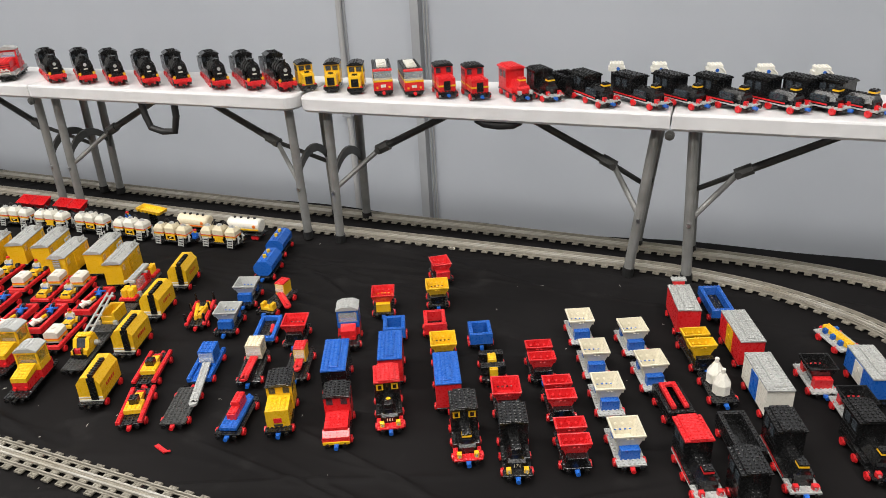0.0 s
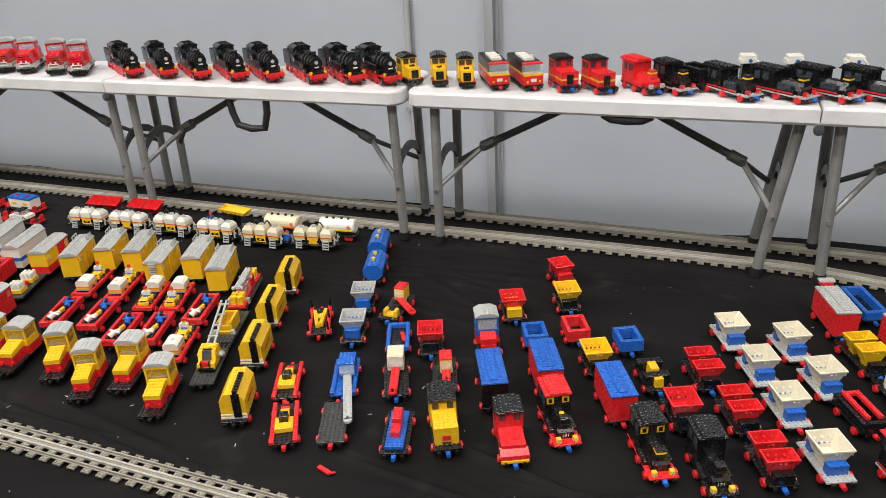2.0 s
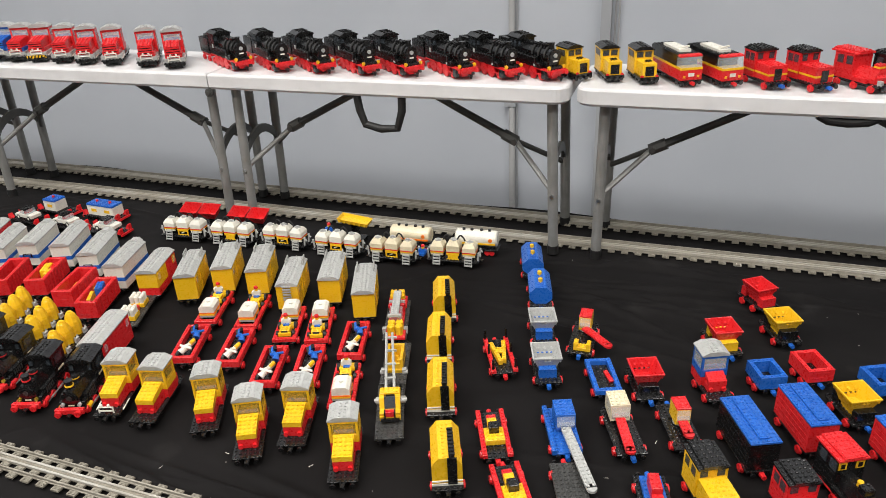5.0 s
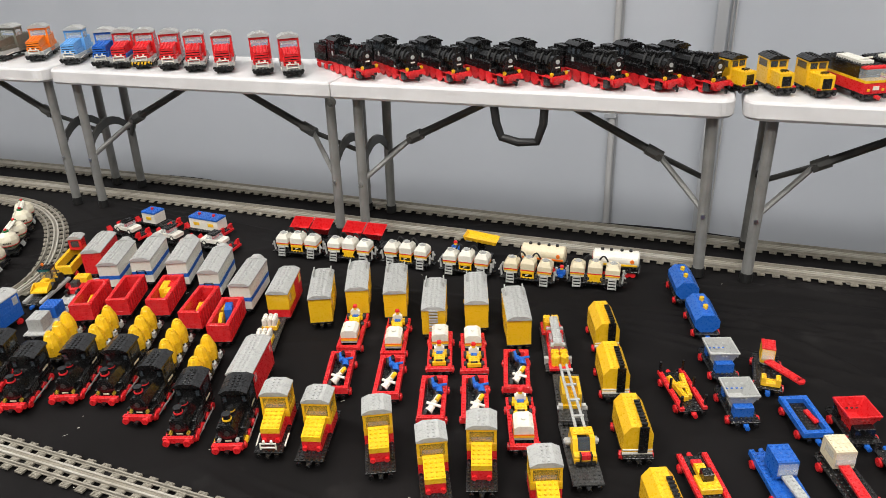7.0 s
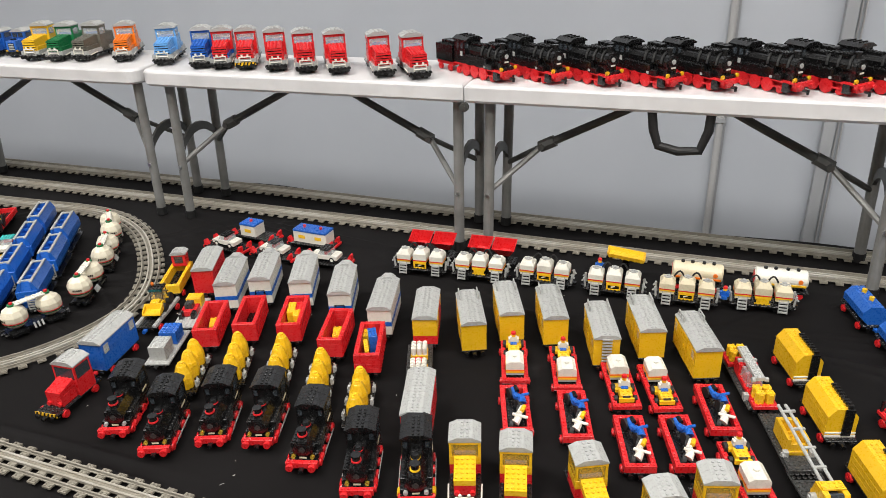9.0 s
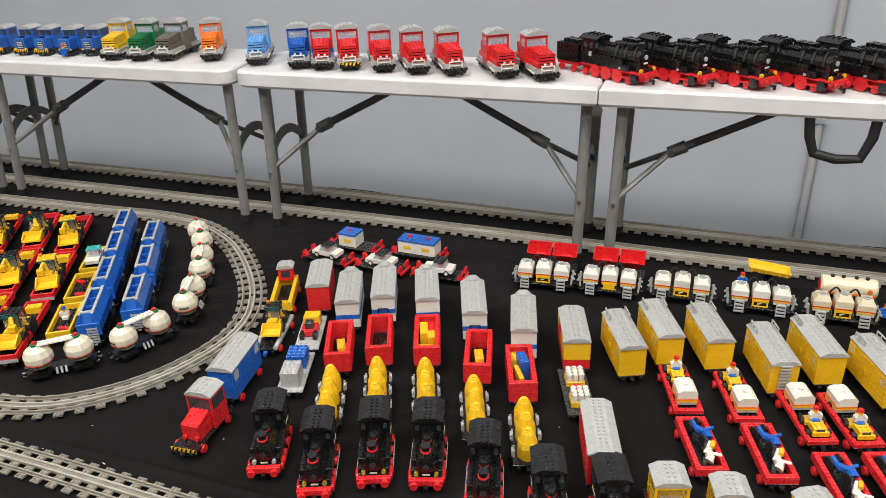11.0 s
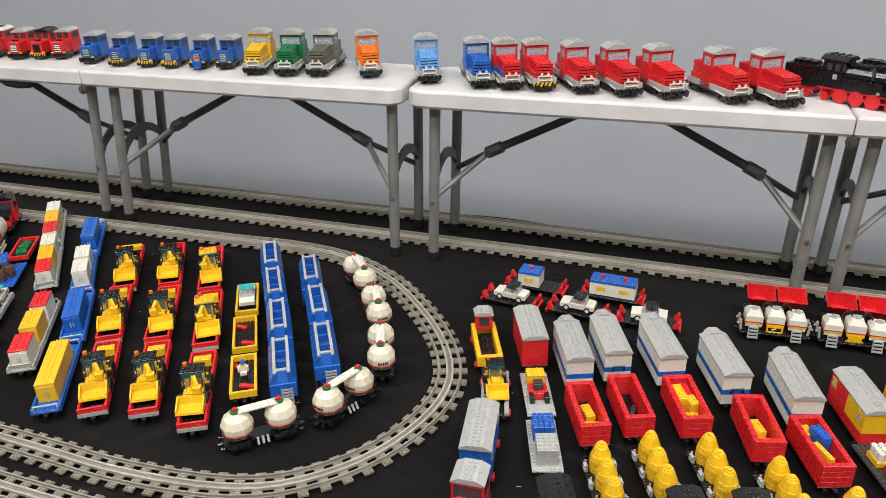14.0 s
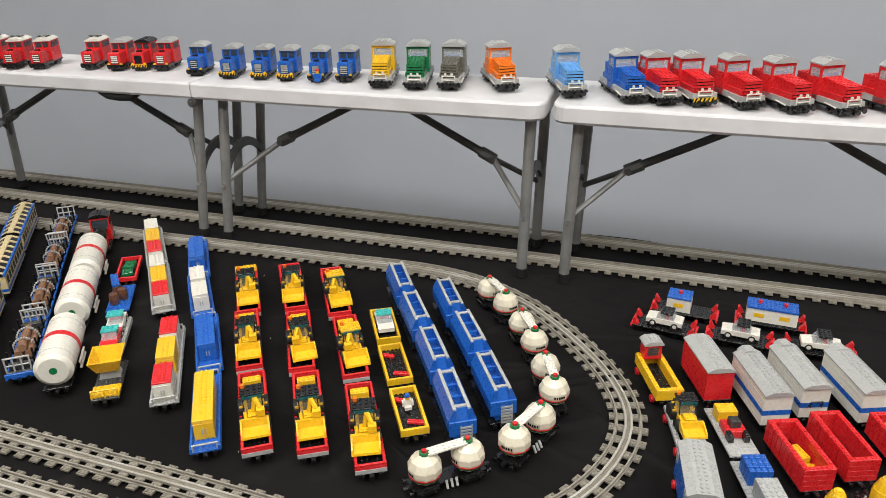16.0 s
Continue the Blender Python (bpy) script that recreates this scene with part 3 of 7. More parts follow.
WHITE_VANS = [(-2.312, 1.216, 21), (-2.250, 1.256, 20.5), (-2.158, 1.269, 21), (-2.050, 1.246, 19), (-1.939, 1.212, 14)]
for i, row in enumerate(WHITE_VANS):
    spread(covered_van("white van wagon with a blue stripe and grey roof", "white van wagons", "white", "light_grey", 16, stripe="blue", grille=i in (1, 3), hump=True, kind="bogie"), [row])
YELLOW_VANS = [(-1.749, 1.205, 23), (-1.687, 1.260, 22), (-1.600, 1.269, 20), (-1.495, 1.227, 17.5), (-1.418, 1.274, 18), (-1.321, 1.236, 20)]
spread(covered_van("yellow crew van wagon with a grey racked roof", "yellow van wagons", "yellow", "light_grey", 15.5, porch="light_grey", windows="yellow", door="yellow"), YELLOW_VANS[:3] + YELLOW_VANS[4:])
ladder_van = covered_van("yellow crew van wagon with a grey end ladder", "yellow van wagons", "yellow", "light_grey", 15.5, porch="light_grey", windows="yellow", door="yellow")
for k in range(9):
    part("ladder_rung", Form().box(-1.1, 1.1, -8.1, -7.75, 2.4 + k * 0.8, 2.75 + k * 0.8), "light_grey", ladder_van)
spread(ladder_van, YELLOW_VANS[3:4])
spread(covered_van("red and yellow van wagon with a grey roof", "passenger van wagons", "red", "light_grey", 14.5, ends_colour="yellow", windows="yellow"), [(-1.839, 1.197, 16)])
spread(covered_van("red van wagon with a long grey roof", "passenger van wagons", "red", "light_grey", 15, windows="red"), [(-1.752, 0.923, 15)])
spread(covered_van("red van wagon with a grey arched roof", "red van wagons", "red", "light_grey", 14), [(-2.399, 1.252, 22)])
spread(covered_van("blue van wagon with white marks and a grey roof", "blue van wagons", "blue", "light_grey", 14, kind="axle", magnet="red", windows="light_grey"), [(-2.412, 0.940, 8)])
# the older short vans with studded plate roofs
spread(covered_van("black van wagon with a blue studded roof", "old van wagons", "black", "blue", 14, flat=True, kind="axle", top=8.4, magnet="red"), [(-0.548, 0.973, 23)])
spread(covered_van("red van wagon with a blue studded roof", "old van wagons", "red", "blue", 13, flat=True, kind="axle", top=8.4, magnet="red"), [(-0.458, 1.037, 23), (-0.321, 0.993, 24)])
spread(covered_van("red van wagon with a grey studded roof and chimney", "old van wagons", "red", "light_grey", 14, flat=True, kind="axle", top=8.4), [(0.083, 1.389, 16)])
spread(covered_van("red van wagon with a yellow door and grey roof", "old van wagons", "red", "light_grey", 15, flat=True, kind="axle", top=8.4, door="yellow"), [(0.202, 1.301, 19)])
spread(covered_van("white van wagon with a blue door and grey roof", "old van wagons", "white", "light_grey", 15, flat=True, kind="axle", top=8.4, door="blue"), [(0.247, 1.148, 18.5)])
spread(covered_van("blue and white van wagon with a grey roof", "old van wagons", "blue", "light_grey", 14, flat=True, kind="axle", top=7.2, door="white"), [(0.429, 1.247, 16)])


def chimney(rows):
    p = thing("roof_chimney", "small grey and red brick lookout on a van roof", "toy part")
    part("base", Form().box(-1.5, 1.5, -1, 1, 0, 1.2), "red", p)
    part("cap", Form().plate(-2, 2, -1, 1, 1.2, 1.6), "light_grey", p)
    spread(p, rows, 8.8 * U)


chimney([(0.066, 1.448, 16)])


def wagon_tub(p, length, colour, z0, z1, t=0.5, width=6, step=1.2, ribs=False):
    """Brick walls of an open wagon, course by course, with a floor and studs along the rim."""
    w, h = width / 2 - 0.03, length / 2
    f = Form()
    z = z0
    while z < z1 - 0.01:
        q = min(z + step, z1)
        for a in ((-w, -w + t, -h, h), (w - t, w, -h, h), (-w + t, w - t, -h, -h + t), (-w + t, w - t, h - t, h)):
            f.chamfer(*a, z, q, 0.05)
        z = q
    n = int(length)
    if t >= 0.9:
        f.studs(-3, -h, 1, n, z1).studs(2, -h, 1, n, z1).studs(-2, -h, 4, 1, z1).studs(-2, h - 1, 4, 1, z1)
    if ribs:
        for q in (-1, 1):
            y = -h + 0.6
            while y < h:
                f.box(q * 2.9, q * 3.12, y - 0.15, y + 0.15, z0 + 0.1, z1 - 0.2)
                y += 1.6
    part("tub", f, colour, p)


def open_wagon(label, group, colour, length=13, height=4.4, kind="axle", wheel="red", magnet="blue", t=1.0, end_boards=None, deck_colour="black", ribs=False, back=None, foot=None):
    p = thing("open_wagon", label, "toy wagon", group)
    chassis(p, length, kind, deck_colour, wheel, magnet, back=back)
    wagon_tub(p, length, colour, 2.0, 2.0 + height, t, ribs=ribs)
    if foot:
        part("sill", Form().box(-3.05, 3.05, -length / 2 - 0.15, -length / 2 - 0.02, 1.7, 2.6), foot, p, "grey end sill")
    if end_boards:
        for s in (-1, 1):
            part("end_board", Form().chamfer(-2.9, 2.9, s * length / 2 - 0.2, s * length / 2 + 0.2, 2.4, 2.0 + height + 1.2), end_boards, p)
    return p


spread(open_wagon("deep red open wagon with a yellow load", "red open wagons", "red", 14.5, 4.9, "bogie", magnet="black", ribs=True), [(-2.264, 1.067, 22), (-2.198, 1.108, 21), (-2.109, 1.132, 19), (-1.999, 1.107, 14), (-1.912, 1.078, 18)])
spread(open_wagon("long blue open wagon", "old open wagons", "blue", 14, 2.4, "axle"), [(0.149, 1.470, 18)])
spread(open_wagon("blue open wagon with a red rod inside", "old open wagons", "blue", 12, 1.2), [(-0.788, 1.093, 20)])
spread(open_wagon("short blue open wagon with an open end", "old open wagons", "blue", 7, 3.0), [(-0.508, 1.165, 23), (-0.320, 1.195, 24)])
spread(open_wagon("short red open wagon", "old open wagons", "red", 8, 3.0), [(-0.430, 1.210, 24)])
spread(open_wagon("black wagon with two red rails on top", "old open wagons", "black", 11, 2.4, magnet="red"), [(0.089, 1.068, 24)])


def bricks_load(name, label, rows, z, pieces, group=""):
    """Loose bricks: each piece is (x, y, z, length, width, height, colour, turn)."""
    p = thing(name, label, "toy load", group)
    for x, y, zz, l, w, h, colour, turn in pieces:
        part("brick", Form().chamfer(-w / 2, w / 2, -l / 2, l / 2, 0, h).studs(-w / 2, -l / 2, w, l, h), colour, p, at=(x, y, zz), turn=turn)
    spread(p, rows, z * U)


bricks_load("brick_load", "loose yellow bricks lying in a wagon", [(-2.262, 1.062, 22), (-1.999, 1.100, 14)], 2.25, [(0.3, 1, 0, 4, 2, 2.4, "yellow", 8), (0.6, -2, 0, 4, 2, 1.2, "yellow", 82), (-0.8, -4, 0, 3, 1, 1.2, "yellow", 4)])
bricks_load("brick_load", "yellow and red bricks heaped in a wagon", [(-2.109, 1.132, 19)], 2.25, [(-0.8, 2, 0, 5, 2, 4.2, "yellow", 4), (0.8, 3.5, 0, 4, 2, 3.6, "red", 0), (1, -0.5, 0, 3, 2, 4.0, "yellow", 10), (-0.5, -3.5, 0, 4, 2, 2.4, "yellow", 85)])
bricks_load("brick_load", "blue and yellow bricks heaped in a wagon", [(-1.912, 1.078, 18)], 2.25, [(0.5, 1.5, 0, 4, 2, 5.2, "blue", 12), (-1, 4, 0, 3, 2, 3.6, "yellow", 0), (-0.6, -2.5, 0, 5, 1, 4.2, "yellow", 12), (1, -4, 0, 3, 2, 1.2, "red", 0)])
bricks_load("tool_load", "grey tool lying in a wagon", [(-2.195, 1.100, 21)], 2.25, [(0.3, 0, 0, 6, 1, 0.5, "dark_grey", -25)])
bricks_load("rail_load", "two red rails on a black wagon", [(0.089, 1.068, 24)], 4.6, [(-1.4, 0, 0, 9, 1, 0.8, "red", 0), (1.4, 0, 0, 9, 1, 0.8, "red", 0), (0, 4, 0, 1, 2, 0.8, "red", 0)])
bricks_load("rod_load", "red rod lying in a blue wagon", [(-0.784, 1.093, 28)], 2.25, [(0.8, 0, 0, 4, 1, 0.5, "red", 0)])


def silo(p, y):
    rings = [(1.95, 2.0)]
    for k in range(2):  # two courses of curved bricks, then a cone
        z = 2.0 + k * 1.45
        rings += [(2.05, z + 0.06), (2.05, z + 1.38), (1.96, z + 1.45)]
    rings += [(2.05, 4.96), (1.86, 5.9), (1.78, 5.96), (1.18, 7.7), (1.08, 7.76), (0.85, 8.2)]
    n = 10
    v = [(r * math.cos(2 * math.pi * (i + 0.5) / n), y + r * math.sin(2 * math.pi * (i + 0.5) / n), z) for r, z in rings for i in range(n)]
    fs = [tuple(range(n - 1, -1, -1)), tuple(range(n * len(rings) - n, n * len(rings)))]
    for k in range(len(rings) - 1):
        fs += [(k * n + i, k * n + (i + 1) % n, (k + 1) * n + (i + 1) % n, (k + 1) * n + i) for i in range(n)]
    f = Form().add(v, fs)
    s = part("silo", f, "yellow", p)
    for x in (-0.8, 0.8):
        part("seam", Form().box(x - 0.08, x + 0.08, y - 2.04, y - 1.85, 2.4, 4.8), "yellow", s)
    part("filler_cap", Form().tube((0, y, 8.2), (0, y, 8.5), 0.55, n=10), "yellow", s)


def silo_wagon(rows):
    p = thing("silo_wagon", "black flat wagon with three yellow faceted silos", "toy wagon", "silo wagons")
    chassis(p, 15, "bogie", magnet="black")
    for y in (-4.6, 0, 4.6):
        silo(p, y)
        for s in (-1, 1):
            f = Form()
            for k in range(2):
                f.box(s * 2.5, s * 3.1, y - 0.7, y + 0.7, 2.2 + k * 0.8, 2.6 + k * 0.8)
            f.box(s * 2.45, s * 2.8, y - 0.8, y - 0.6, 2, 3.8).box(s * 2.45, s * 2.8, y + 0.6, y + 0.8, 2, 3.8)
            part("ladder", f, "light_grey", p)
    spread(p, rows)


silo_wagon([(-2.215, 0.926, 20.5), (-2.145, 0.972, 22), (-2.061, 0.992, 21), (-1.964, 0.967, 19.5), (-1.869, 0.932, 18)])


def hopper_tub(hx, hy, z0, z1, cy):
    """A deep moulded tub: sloping sides with rows of round bosses inside, a lipped rim and hinge pins outside."""
    t, fx, fy = 0.2, hx * 0.58, hy * 0.72
    f = Form().bucket(hx, hy, z0, z1, fx, fy, t, cy)
    for s in (-1, 1):
        f.chamfer(-hx - 0.12, hx + 0.12, cy + s * hy - 0.14, cy + s * hy + 0.14, z1 - 0.32, z1 + 0.04, 0.05)
        f.chamfer(s * hx - 0.14, s * hx + 0.14, cy - hy + 0.14, cy + hy - 0.14, z1 - 0.32, z1 + 0.04, 0.05)
        for q in (0.28, 0.62):
            z = z0 + t + (z1 - z0 - t) * q
            y, x = cy + s * (fy - t + (hy - fy) * q), s * (fx - t + (hx - fx) * q)
            for k in (-0.6, 0, 0.6):
                f.tube((k * (fx + (hx - fx) * q), y, z), (k * (fx + (hx - fx) * q), y - s * 0.16, z + 0.1), 0.34, 0.3, n=8)
        for q in (-1, 1):
            f.tube((s * (fx - t), cy + q * (fy - t), z0 + t), (s * (hx - t), cy + q * (hy - t), z1 - 0.1), 0.16, n=5)
        for k in range(9):
            y = cy + (k - 4) * hy * 0.23
            f.tube((s * (hx - 0.1), y, z1 - 0.35), (s * (hx - (hx - fx) * 0.3 + 0.1), y, z1 - (z1 - z0) * 0.35), 0.16, n=4)
        for k in (-0.14, 0.14):
            f.tube((k * hx, cy + s * hy * 0.9, z1 - 0.8), (k * hx, cy + s * (hy + 0.05), z1 - 0.95), 0.3, n=8)
    f.studs(-1, cy - 1, 2, 2, z0 + t)
    return f.box(-fx * 0.8, fx * 0.8, cy - fy * 0.8, cy + fy * 0.8, 2.0, z0 + 0.05)


def hopper_wagon(label, tub, base, block, rows, length=12, tubs=(0,), size=3.2, kind_wheel="red", magnet="red", z0=3.2, z1=6.7, group="hopper wagons", block_y=-3.4):
    p = thing("hopper_wagon", label, "toy wagon", group)
    chassis(p, length, "axle", base, kind_wheel, magnet)
    for cy in tubs:
        part("tipping_tub", hopper_tub(size, 3.3 if len(tubs) == 1 else 1.75, z0, z1, cy), tub, p)
    if block:
        for y in ((block_y, -block_y) if len(tubs) == 1 else (block_y,)):
            part("support_brick", Form().chamfer(-2, 2, y - 0.9, y + 0.9, 2.0, 4.4).studs(-2, y - 1.4, 4, 1, 4.4), block, p)
    return spread(p, rows)


hopper_wagon("cream-white hopper wagon with blue support bricks on grey", "ivory", "light_grey", "blue", [(-0.122, 1.277, 22), (-0.072, 1.165, 22), (-0.029, 1.055, 22), (0.022, 0.933, 22.5), (-0.010, 1.267, 24), (0.039, 1.155, 24)], 12, z1=7.1)
hopper_wagon("grey hopper wagon with blue support bricks", "light_grey", "black", "blue", [(-0.895, 1.100, 18), (-0.926, 1.222, 18)], 12, magnet="blue")
hopper_wagon("red hopper wagon on a black chassis", "red", "black", "black", [(-0.715, 1.096, 20), (-0.205, 0.994, 22)], 11, magnet="blue")
hopper_wagon("red hopper wagon with a tall red end", "red", "black", "yellow", [(-0.582, 1.270, 23)], 11, magnet="blue")
hopper_wagon("yellow hopper wagon on a black chassis", "yellow", "black", "black", [(-0.472, 1.337, 24), (-0.374, 1.114, 24)], 10, magnet="blue")
hopper_wagon("black wagon with two red tipping tubs", "red", "black", "black", [(-0.172, 1.126, 22), (-0.110, 1.016, 22.5), (-0.062, 0.900, 22)], 12, tubs=(-2.6, 2.8), size=3.2, magnet="blue", block_y=-5)
hopper_wagon("black wagon with yellow tipping tubs", "yellow", "black", "black", [(0.120, 1.262, 22)], 15, tubs=(-2.6, 2.4), size=3.2, magnet="blue", block_y=-6)
hopper_wagon("black hopper wagon on a grey deck with red bricks", "black", "light_grey", "red", [(0.337, 1.232, 17), (0.392, 1.140, 17)], 12, magnet="blue")
hopper_wagon("red tipping wagon with a tilted tub", "red", "black", "red", [(-0.508, 1.455, 34)], 9, magnet="blue", size=2.8)

# ---- small flats and cranes of the old series ----
def flat_wagon(label, rows, colour="black", length=14, wheel="red", magnet="blue", sides=None, kind="axle", group="flat wagons", width=6):
    p = thing("flat_wagon", label, "toy wagon", group)
    chassis(p, length, kind, colour, wheel, magnet, width=width)
    if sides:
        for s in (-1, 1):
            f = Form().chamfer(s * 2.5 - 0.5, s * 2.5 + 0.5, -length / 2, length / 2, 2.0, 2.8).studs(s * 2.5 - 0.5, -length / 2, 1, length, 2.8)
            part("side_rail", f, sides, p)
    return spread(p, rows)


flat_wagon("black flat wagon with red sides", [(-0.987, 1.114, 24), (-0.942, 0.893, 22), (-0.882, 0.776, 27)], sides="red", length=14, magnet="red")
bricks_load("brick_load", "yellow and black bricks on a flat wagon", [(-0.942, 0.893, 22), (-0.882, 0.776, 27)], 2.2, [(0, -1.5, 0, 4, 4, 1.2, "yellow", 0), (0, 1.5, 0, 4, 2, 1.2, "yellow", 0), (0, -0.5, 1.2, 2, 2, 1.6, "black", 0), (0, 4, 0, 2, 2, 0.8, "red", 0)])
bricks_load("brick_load", "yellow girders on a flat wagon", [(-0.987, 1.114, 24)], 2.2, [(-1, 0, 0, 8, 1, 1.2, "yellow", 8), (1, 0.5, 0, 8, 1, 1.2, "yellow", -8), (0, 0, 1.2, 2, 2, 0.4, "yellow", 0)])


def stakes(rows, length, colour="black"):
    p = thing("stake_set", "upright black stakes of a flat wagon", "toy part")
    for x in (-2.6, 2.6):
        for y in (-length / 2 + 0.6, 0, length / 2 - 0.6):
            part("stake", Form().tube((x, y, 0), (x, y, 2.6), 0.32, n=8), colour, p)
    spread(p, rows, 2.85 * U)


stakes([(-0.987, 1.114, 24)], 14)
flat_wagon("black flat wagon with a blue plate on it", [(-0.675, 0.810, 15)], "black", 14, magnet="blue")
bricks_load("brick_load", "red translucent bricks on a blue wagon", [(-0.675, 0.810, 15)], 2.2, [(0, 0, 0, 12, 4, 0.8, "blue", 0), (0, -1.8, 0.8, 3, 2, 1.6, "red", 0), (0, 2.0, 0.8, 4, 2, 2.6, "red", 0)])
flat_wagon("black flat wagon with a grey crane boom resting on it", [(-0.798, 0.805, 20)], "dark_grey", 14, magnet="red")
flat_wagon("black studded flat wagon", [(-0.738, 0.958, 22), (-0.842, 1.217, 0), (-0.650, 0.995, 20)], "black", 14)
flat_wagon("grey flat wagon with blue and yellow bricks", [(0.390, 1.393, 30)], "light_grey", 11, magnet="red")
bricks_load("brick_load", "yellow beam between blue bricks", [(0.390, 1.393, 30)], 2.2, [(0, 0, 0, 10, 2, 1.2, "yellow", 0), (-1.5, -3, 0, 1, 1, 1.2, "blue", 0), (-1.5, 0, 0, 1, 1, 1.2, "blue", 0), (-1.5, 3, 0, 1, 1, 1.2, "blue", 0), (1.5, 3, 0, 1, 1, 1.2, "blue", 0)])
bricks_load("brick_load", "yellow bricks on a small flat", [(-0.838, 1.175, 0)], 2.2, [(0, 0, 0, 2, 4, 0.8, "yellow", 0), (-1.5, 0, 0.8, 2, 1, 1.2, "yellow", 0), (1.5, 0, 0.8, 2, 1, 1.2, "yellow", 0)])


def crane_cab(label, rows, body, roof, boom, z=2.25, boom_long=9, boom_rise=1.5, boom_turn=0, glass="clear_glass", size=4, cab_y=1.5, window=False):
    """A crane cab with a boom, standing on a flat wagon."""
    p = thing("toy_crane", label, "toy crane", "cranes on flat wagons")
    h = size / 2
    part("turntable", Form().tube((0, cab_y, 0), (0, cab_y, 0.5), 1.6, n=14), "light_grey", p)
    f = Form()
    for k in range(3):
        f.chamfer(-h, h, cab_y - h, cab_y + h + 1, 0.5 + k * 1.2, 1.7 + k * 1.2, 0.06)
    part("cab", f, body, p)
    part("windscreen", Form().prism([(cab_y - h - 0.1, 1.2), (cab_y - h - 0.1, 2.4), (cab_y - h + 0.8, 4.05), (cab_y - h + 0.02, 4.05), (cab_y - h - 0.5, 2.0)], -h + 0.2, h - 0.2, "x"), glass, p)
    part("roof", Form().plate(-h, h, cab_y - h, cab_y + h + 1, 4.1, 4.5), roof, p)
    if window:
        for s in (-1, 1):
            part("side_window", Form().box(s * h - 0.06, s * h + 0.06, cab_y - h + 0.6, cab_y + h - 0.4, 2.3, 3.8), glass, p)
    b = (math.sin(radians(boom_turn)) * boom_long, cab_y - h - math.cos(radians(boom_turn)) * boom_long, 1.3)
    arm = Form().plate(-1, 1, -round(boom_long), 0, 0, 0.55).tube((0, -boom_long, 0), (0, -boom_long, 0.55), 1.0, n=14)
    part("boom", arm, boom, p, at=(0, cab_y - h - 0.1, 1.0 + boom_rise * 0.3), turn=boom_turn)
    part("hook", Form().tube((b[0], b[1], b[2]), (b[0], b[1], max(b[2] - 1.0, 0.2)), 0.25, n=8), "red", p)
    return spread(p, rows, z * U)


crane_cab("blue crane cab with a long grey boom", [(-0.832, 0.938, 20)], "blue", "blue", "light_grey", boom_long=17, boom_rise=-0.2, boom_turn=6, size=4, cab_y=0.5)
flat_wagon("blue-sided flat wagon under a crane", [(-0.836, 0.934, 20)], "blue", 14, sides="blue")
crane_cab("cream crane cab with a red boom lying forward", [(-0.746, 0.978, 20)], "aged_white", "aged_white", "red", boom_long=9.5, boom_rise=-0.4, boom_turn=-2, window=True)
crane_cab("red and yellow crane with its boom turned aside", [(-0.842, 1.238, 0)], "yellow", "red", "red", boom_long=9, boom_rise=0, boom_turn=46, size=3, cab_y=1)
crane_cab("red crane on a black wagon with yellow cab", [(-0.648, 1.000, 20)], "yellow", "red", "red", boom_long=4, boom_rise=0, size=3, cab_y=0.5)
flat_wagon("dark grey studded flat wagon under a crane", [(-1.132, 0.905, 20)], "dark_grey", 18, kind="bogie", magnet="black")
flat_wagon("dark grey flat wagon of the crane train", [(-1.172, 1.032, 16), (-1.230, 1.188, 17)], "dark_grey", 19, kind="bogie", magnet="black")


def boom_crane(rows):
    """A yellow crane cab at the front; its twin-rail boom lies back over the next wagon."""
    p = thing("toy_crane", "yellow crane cab with a long grey twin boom", "toy crane", "cranes on flat wagons")
    part("turntable", Form().tube((0, 0, 0), (0, 0, 0.6), 2.0, n=16), "light_grey", p)
    f = Form().chamfer(-2.2, 2.2, -3.6, 3.2, 0.6, 2.2).box(-2.2, 2.2, -3.9, -3.6, 0.6, 1.6)
    for s in (-1, 1):
        f.prism([(-2.2, 2.2), (-1.0, 4.4), (2.4, 4.4), (3.0, 2.2)], s * 1.7 - 0.5, s * 1.7 + 0.5, "x")
    part("cab", f, "yellow", p)
    part("roof", Form().plate(-2, 2, 0, 2, 4.4, 4.8), "yellow", p)
    part("windscreen", Form().prism([(-2.1, 2.2), (-0.9, 4.3), (-0.5, 4.3), (-1.7, 2.2)], -1.15, 1.15, "x"), "clear_smoke", p)
    part("seat", Form().box(-0.9, 0.9, 0.4, 1.6, 2.2, 3.6), "dark_grey", p)
    part("nose_block", Form().plate(-1, 1, -4, -3, 1.6, 2.8), "red", p)
    part("bumper", Form().box(-2.0, 2.0, -4.3, -3.9, 0.5, 1.2).box(-1.2, -0.9, -4.3, -3.2, 1.2, 3.0).box(0.9, 1.2, -4.3, -3.2, 1.2, 3.0), "black", p)
    for s in (-1, 1):
        part("winch", Form().tube((s * 2.2, 1.4, 1.8), (s * 3.2, 1.4, 1.8), 0.8, n=14).tube((s * 3.2, 1.4, 1.8), (s * 3.5, 1.4, 1.8), 0.45, n=10), "light_grey", p)
        part("boom_rail", Form().tube((s * 0.9, 2.4, 4.0), (s * 0.7 - 0.6, 20.5, 6.6), 0.32, n=8), "light_grey", p)
    for k in range(4):
        y = 5.5 + 4.4 * k
        part("boom_tie", Form().box(-1.3, 1.2, y - 0.25, y + 0.25, 4.4 + 0.62 * k, 4.8 + 0.62 * k), "light_grey", p)
    spread(p, rows, 2.25 * U)


boom_crane([(-1.129, 0.902, 20)])


